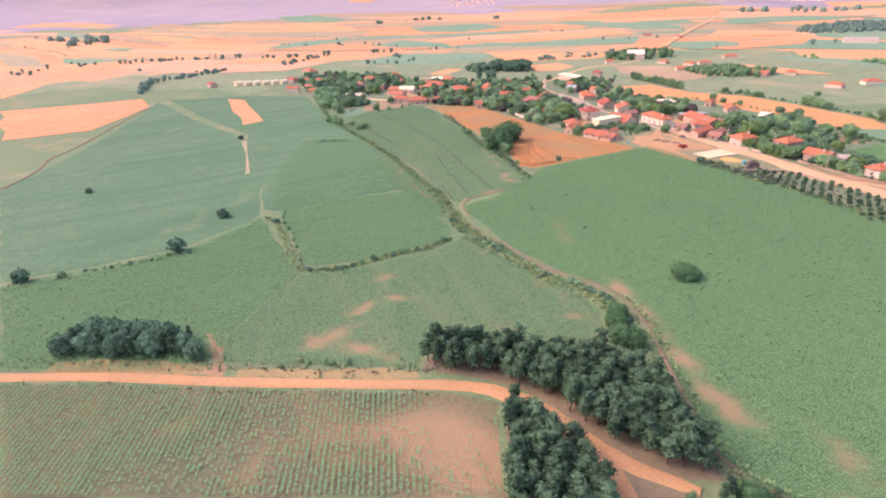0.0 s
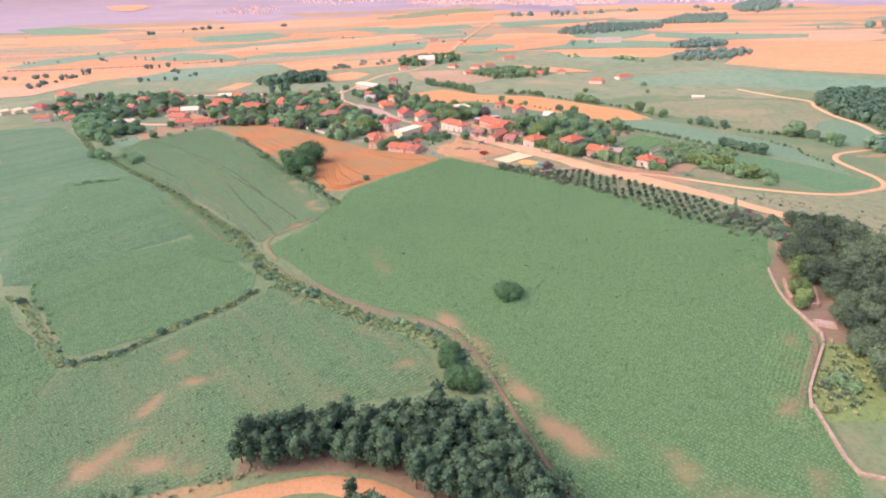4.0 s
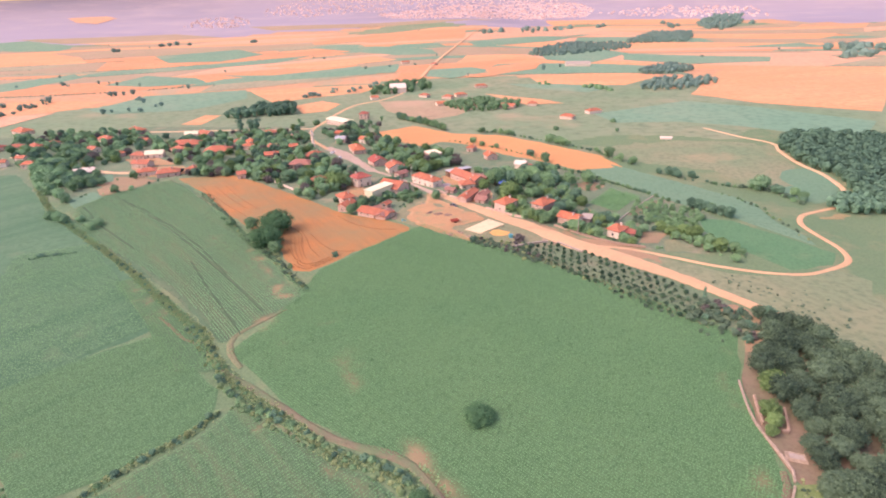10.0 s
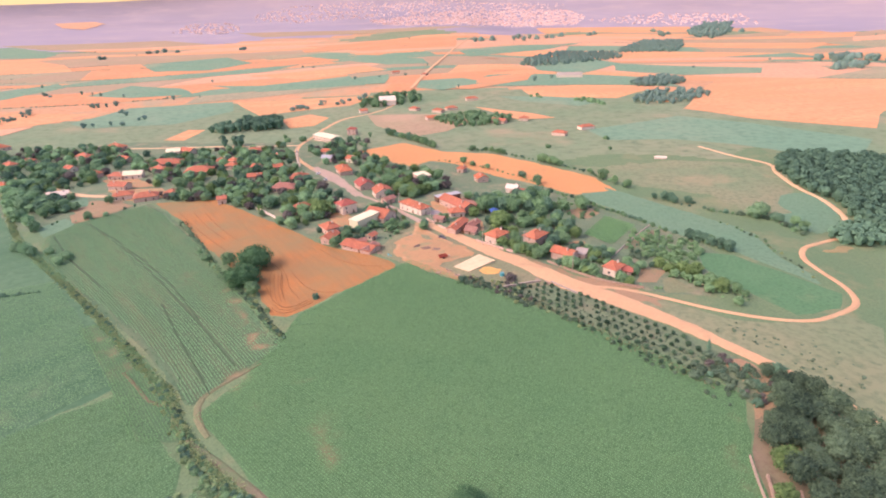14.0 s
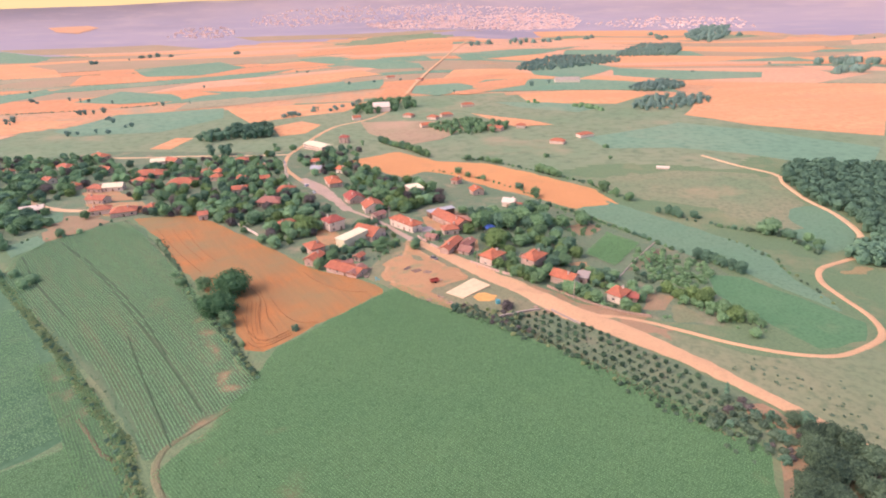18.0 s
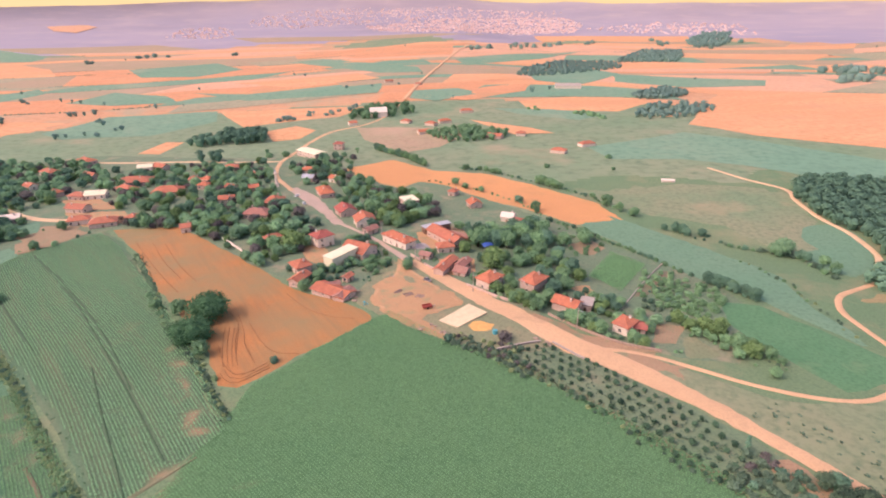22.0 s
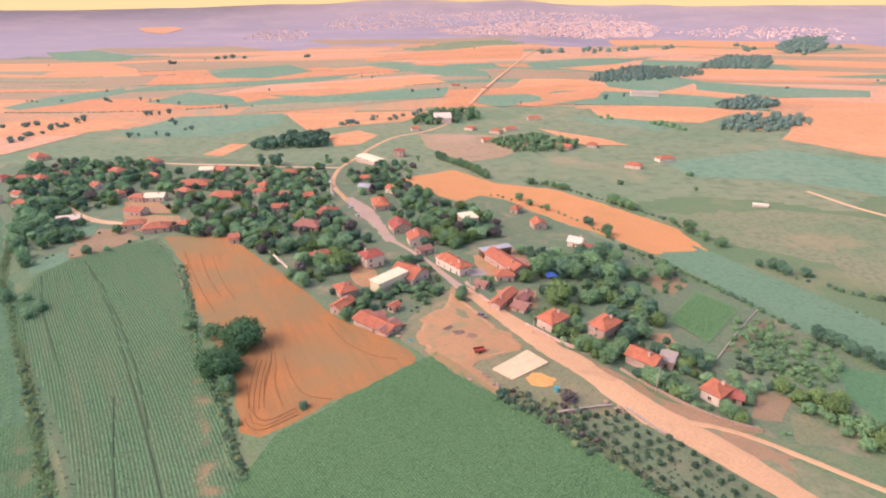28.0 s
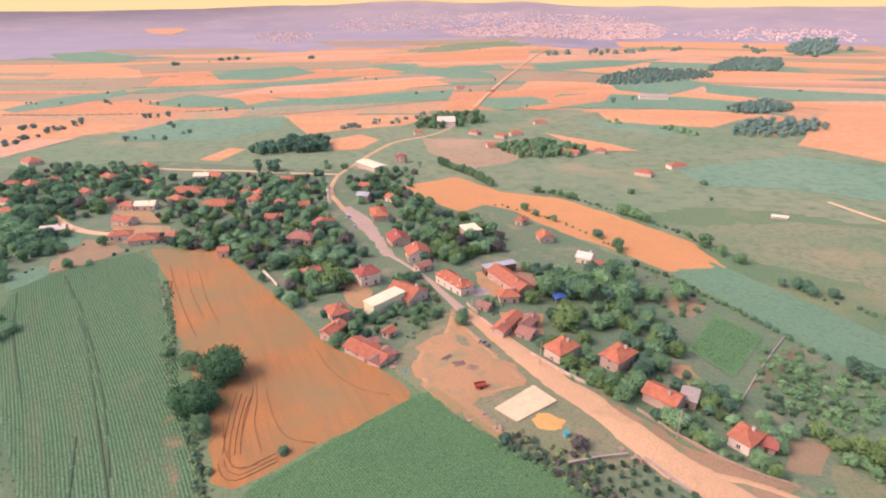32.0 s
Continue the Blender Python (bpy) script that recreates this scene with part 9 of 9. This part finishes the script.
tufts("scrub_weeds", band([(18.1, 143.1), (32.3, 129.8), (41.6, 118.3), (49.3, 108.1), (58.2, 96.4)], 3.2, 1.8, 9), "weed_dry", "dry tan weeds along the orchard edge", 7)
tufts("scrub_weeds", band([(44.2, 118.9), (53.3, 112.3), (61.7, 104.7), (68.0, 94.9)], 7.0, 0.8, 10), "leaf_scrub", "grey-green undergrowth below the orchard", 8)
tufts("scrub_weeds", band([(27.0, 143.5), (36.0, 134.5), (45.0, 124.0), (54.0, 112.5), (60.0, 104.0)], 10.0, 0.5, 31), "leaf_scrub", "grey-green weeds between the orchard trees", 32)
tufts("road_weeds", band([(x - 1, y + 3.2) for x, y in TRACK_WEST], 2.6, 0.8, 6) + band([(x - 0.5, y - 2.4) for x, y in TRACK_WEST], 1.0, 0.6, 7), "weed_dry", "dry yellow weeds beside the farm track", 5, (0.15, 0.4), (0.15, 0.45))


# ---- wheel marks ----
road("wheel_rut", "rut", [(-116.1, 233.2), (-99.1, 210.4), (-87.4, 195.4), (-77.5, 183.6)],
     0.24, "dark wheel rut across the ripe field", 0.14, 0.2, 1.5, "wheel rut")
road("wheel_rut", "rut", [(-108.0, 230.6), (-94.2, 210.4), (-80.9, 193.9)],
     0.24, "dark wheel rut across the ripe field", 0.14, 0.2, 1.5, "wheel rut")
road("wheel_rut", "rut", [(-101.8, 228.2), (-87.1, 206.6), (-75.3, 192.0)],
     0.24, "dark wheel rut across the ripe field", 0.14, 0.2, 1.5, "wheel rut")
road("wheel_rut", "rut", [(-56.6, 169.5), (-51.4, 161.8), (-49.4, 153.1), (-46.2, 144.2)],
     0.24, "dark wheel rut across the ripe field", 0.14, 0.2, 1.5, "wheel rut")
road("wheel_rut", "rut", [(-53.2, 167.3), (-48.6, 157.8), (-46.0, 150.7), (-41.1, 142.9)],
     0.24, "dark wheel rut across the ripe field", 0.14, 0.2, 1.5, "wheel rut")
road("wheel_rut", "rut", [(-53.2, 151.2), (-48.5, 142.5), (-44.2, 138.6), (-40.2, 139.8)],
     0.24, "dark wheel rut across the ripe field", 0.14, 0.2, 1.5, "wheel rut")
road("wheel_rut", "rut", [(-48.3, 161.9), (-42.5, 152.6), (-37.1, 147.0), (-30.8, 145.8)],
     0.24, "dark wheel rut across the ripe field", 0.14, 0.2, 1.5, "wheel rut")
road("wheel_rut", "rut", [(-42.2, 179.4), (-34.5, 169.4), (-25.9, 163.1), (-19.0, 161.4)],
     0.24, "dark wheel rut across the ripe field", 0.14, 0.2, 1.5, "wheel rut")
road("wheel_rut", "rut", [(-54.6, 160.3), (-52.7, 153.2), (-50.6, 146.8), (-48.6, 141.7)],
     0.2, "dark wheel rut across the ripe field", 0.14, 0.3, 1.5, "wheel rut")
road("wheel_rut", "rut", [(-53.2, 160.0), (-51.3, 152.7), (-49.3, 146.6), (-47.4, 141.8)],
     0.2, "dark wheel rut across the ripe field", 0.14, 0.3, 1.5, "wheel rut")
road("wheel_rut", "rut", [(-51.8, 159.6), (-49.9, 152.2), (-48.0, 146.3), (-46.2, 141.8)],
     0.2, "dark wheel rut across the ripe field", 0.14, 0.3, 1.5, "wheel rut")
road("wheel_rut", "rut", [(-50.4, 159.2), (-48.5, 151.7), (-46.8, 146.0), (-45.0, 141.9)],
     0.2, "dark wheel rut across the ripe field", 0.14, 0.3, 1.5, "wheel rut")
road("wheel_rut", "rut", [(-48.4, 139.4), (-46.2, 136.6), (-42.8, 135.6), (-36.8, 140.6)],
     0.2, "dark wheel rut along the ripe field edge", 0.14, 0.3, 1.5, "wheel rut")
road("wheel_rut", "rut", [(-47.8, 140.6), (-45.6, 137.6), (-42.8, 136.8), (-37.3, 141.6)],
     0.2, "dark wheel rut along the ripe field edge", 0.14, 0.3, 1.5, "wheel rut")
road("wheel_rut", "rut", [(-47.2, 141.8), (-45.2, 138.8), (-43.0, 138.2), (-38.0, 142.6)],
     0.2, "dark wheel rut along the ripe field edge", 0.14, 0.3, 1.5, "wheel rut")
for line in TRAMLINES:
    road("tramline", "track_dark", line, 0.42, "dark tractor line through the crop", 0.2, 0.25, 2.0, "wheel rut")


# ---- the far town ----
def town(outline, n, seed, size=(4.5, 8)):
    rnd = random.Random(seed)
    xs, ys = [p[0] for p in outline], [p[1] for p in outline]
    walls, caps = ([], []), ([], [])
    while n:
        x, y = rnd.uniform(min(xs), max(xs)), rnd.uniform(min(ys), max(ys))
        if not inside(outline, x, y):
            continue
        n -= 1
        w, d, h, t = rnd.uniform(*size), rnd.uniform(4, 7), rnd.uniform(3, 5), rnd.uniform(0, 3.14)
        z = terrain(x, y) - 1
        c, s = math.cos(t), math.sin(t)
        put = lambda a, b, e: (x + a * c - b * s, y + a * s + b * c, z + e)
        v, f = walls
        i = len(v)
        v += [put(a, b, e) for e in (0, h) for a, b in ((-w / 2, -d / 2), (w / 2, -d / 2), (w / 2, d / 2), (-w / 2, d / 2))]
        f += [tuple(i + k for k in q) for q in ((0, 1, 5, 4), (1, 2, 6, 5), (2, 3, 7, 6), (3, 0, 4, 7), (4, 5, 6, 7))]
        if rnd.random() < 0.45:
            continue
        v, f = caps
        i = len(v)
        v += [put(a, b, h + 0.05) for a, b in ((-w / 2 - 0.4, -d / 2 - 0.4), (w / 2 + 0.4, -d / 2 - 0.4), (w / 2 + 0.4, d / 2 + 0.4), (-w / 2 - 0.4, d / 2 + 0.4))]
        v += [put(-w / 4, 0, h + 2.6), put(w / 4, 0, h + 2.6)]
        f += [tuple(i + k for k in q) for q in ((0, 1, 5, 4), (2, 3, 4, 5), (1, 2, 5), (3, 0, 4))]
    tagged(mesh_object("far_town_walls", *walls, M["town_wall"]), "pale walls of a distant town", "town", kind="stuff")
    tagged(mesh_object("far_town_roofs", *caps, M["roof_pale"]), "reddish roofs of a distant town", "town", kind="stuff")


town([(-268.5, 2282.4), (-115.0, 2420.9), (134.8, 2530.2), (424.1, 2638.5), (570.4, 2565.2), (573.7, 2260.5), (454.0, 1913.2), (274.1, 1890.1), (105.7, 1932.0), (-73.6, 1977.3), (-199.5, 2129.1)], 1500, 1)
town([(-854.8, 1914.6), (-917.2, 2203.3), (-789.7, 2282.4), (-670.3, 2056.9), (-671.9, 1839.5)], 130, 2)
town([(-778.3, 2386.4), (-680.8, 2751.8), (-278.5, 2931.6), (257.4, 2909.9), (621.7, 2808.4), (461.8, 2586.1), (-3.5, 2467.1), (-312.1, 2363.7), (-551.6, 2230.1)], 700, 3)
town([(523.9, 2096.6), (870.5, 2309.4), (1099.8, 2126.2), (943.9, 1714.7), (648.3, 1836.2)], 220, 4)
field("hill_field", "wheat_hazed", [(-1414.0, 2214.8), (-1306.3, 2291.2), (-1238.4, 2232.4), (-1213.6, 2051.6), (-1311.4, 2087.3)], "haze-paled field on the far hillside", 3, 40, 30, 0.004, 1.5)


# ---- from plan units to metres ----
for ob in list(scene.objects):
    if ob.parent is None and ob.type in {"MESH", "EMPTY"}:
        ob.matrix_basis = Matrix.Scale(UNIT, 4) @ ob.matrix_basis
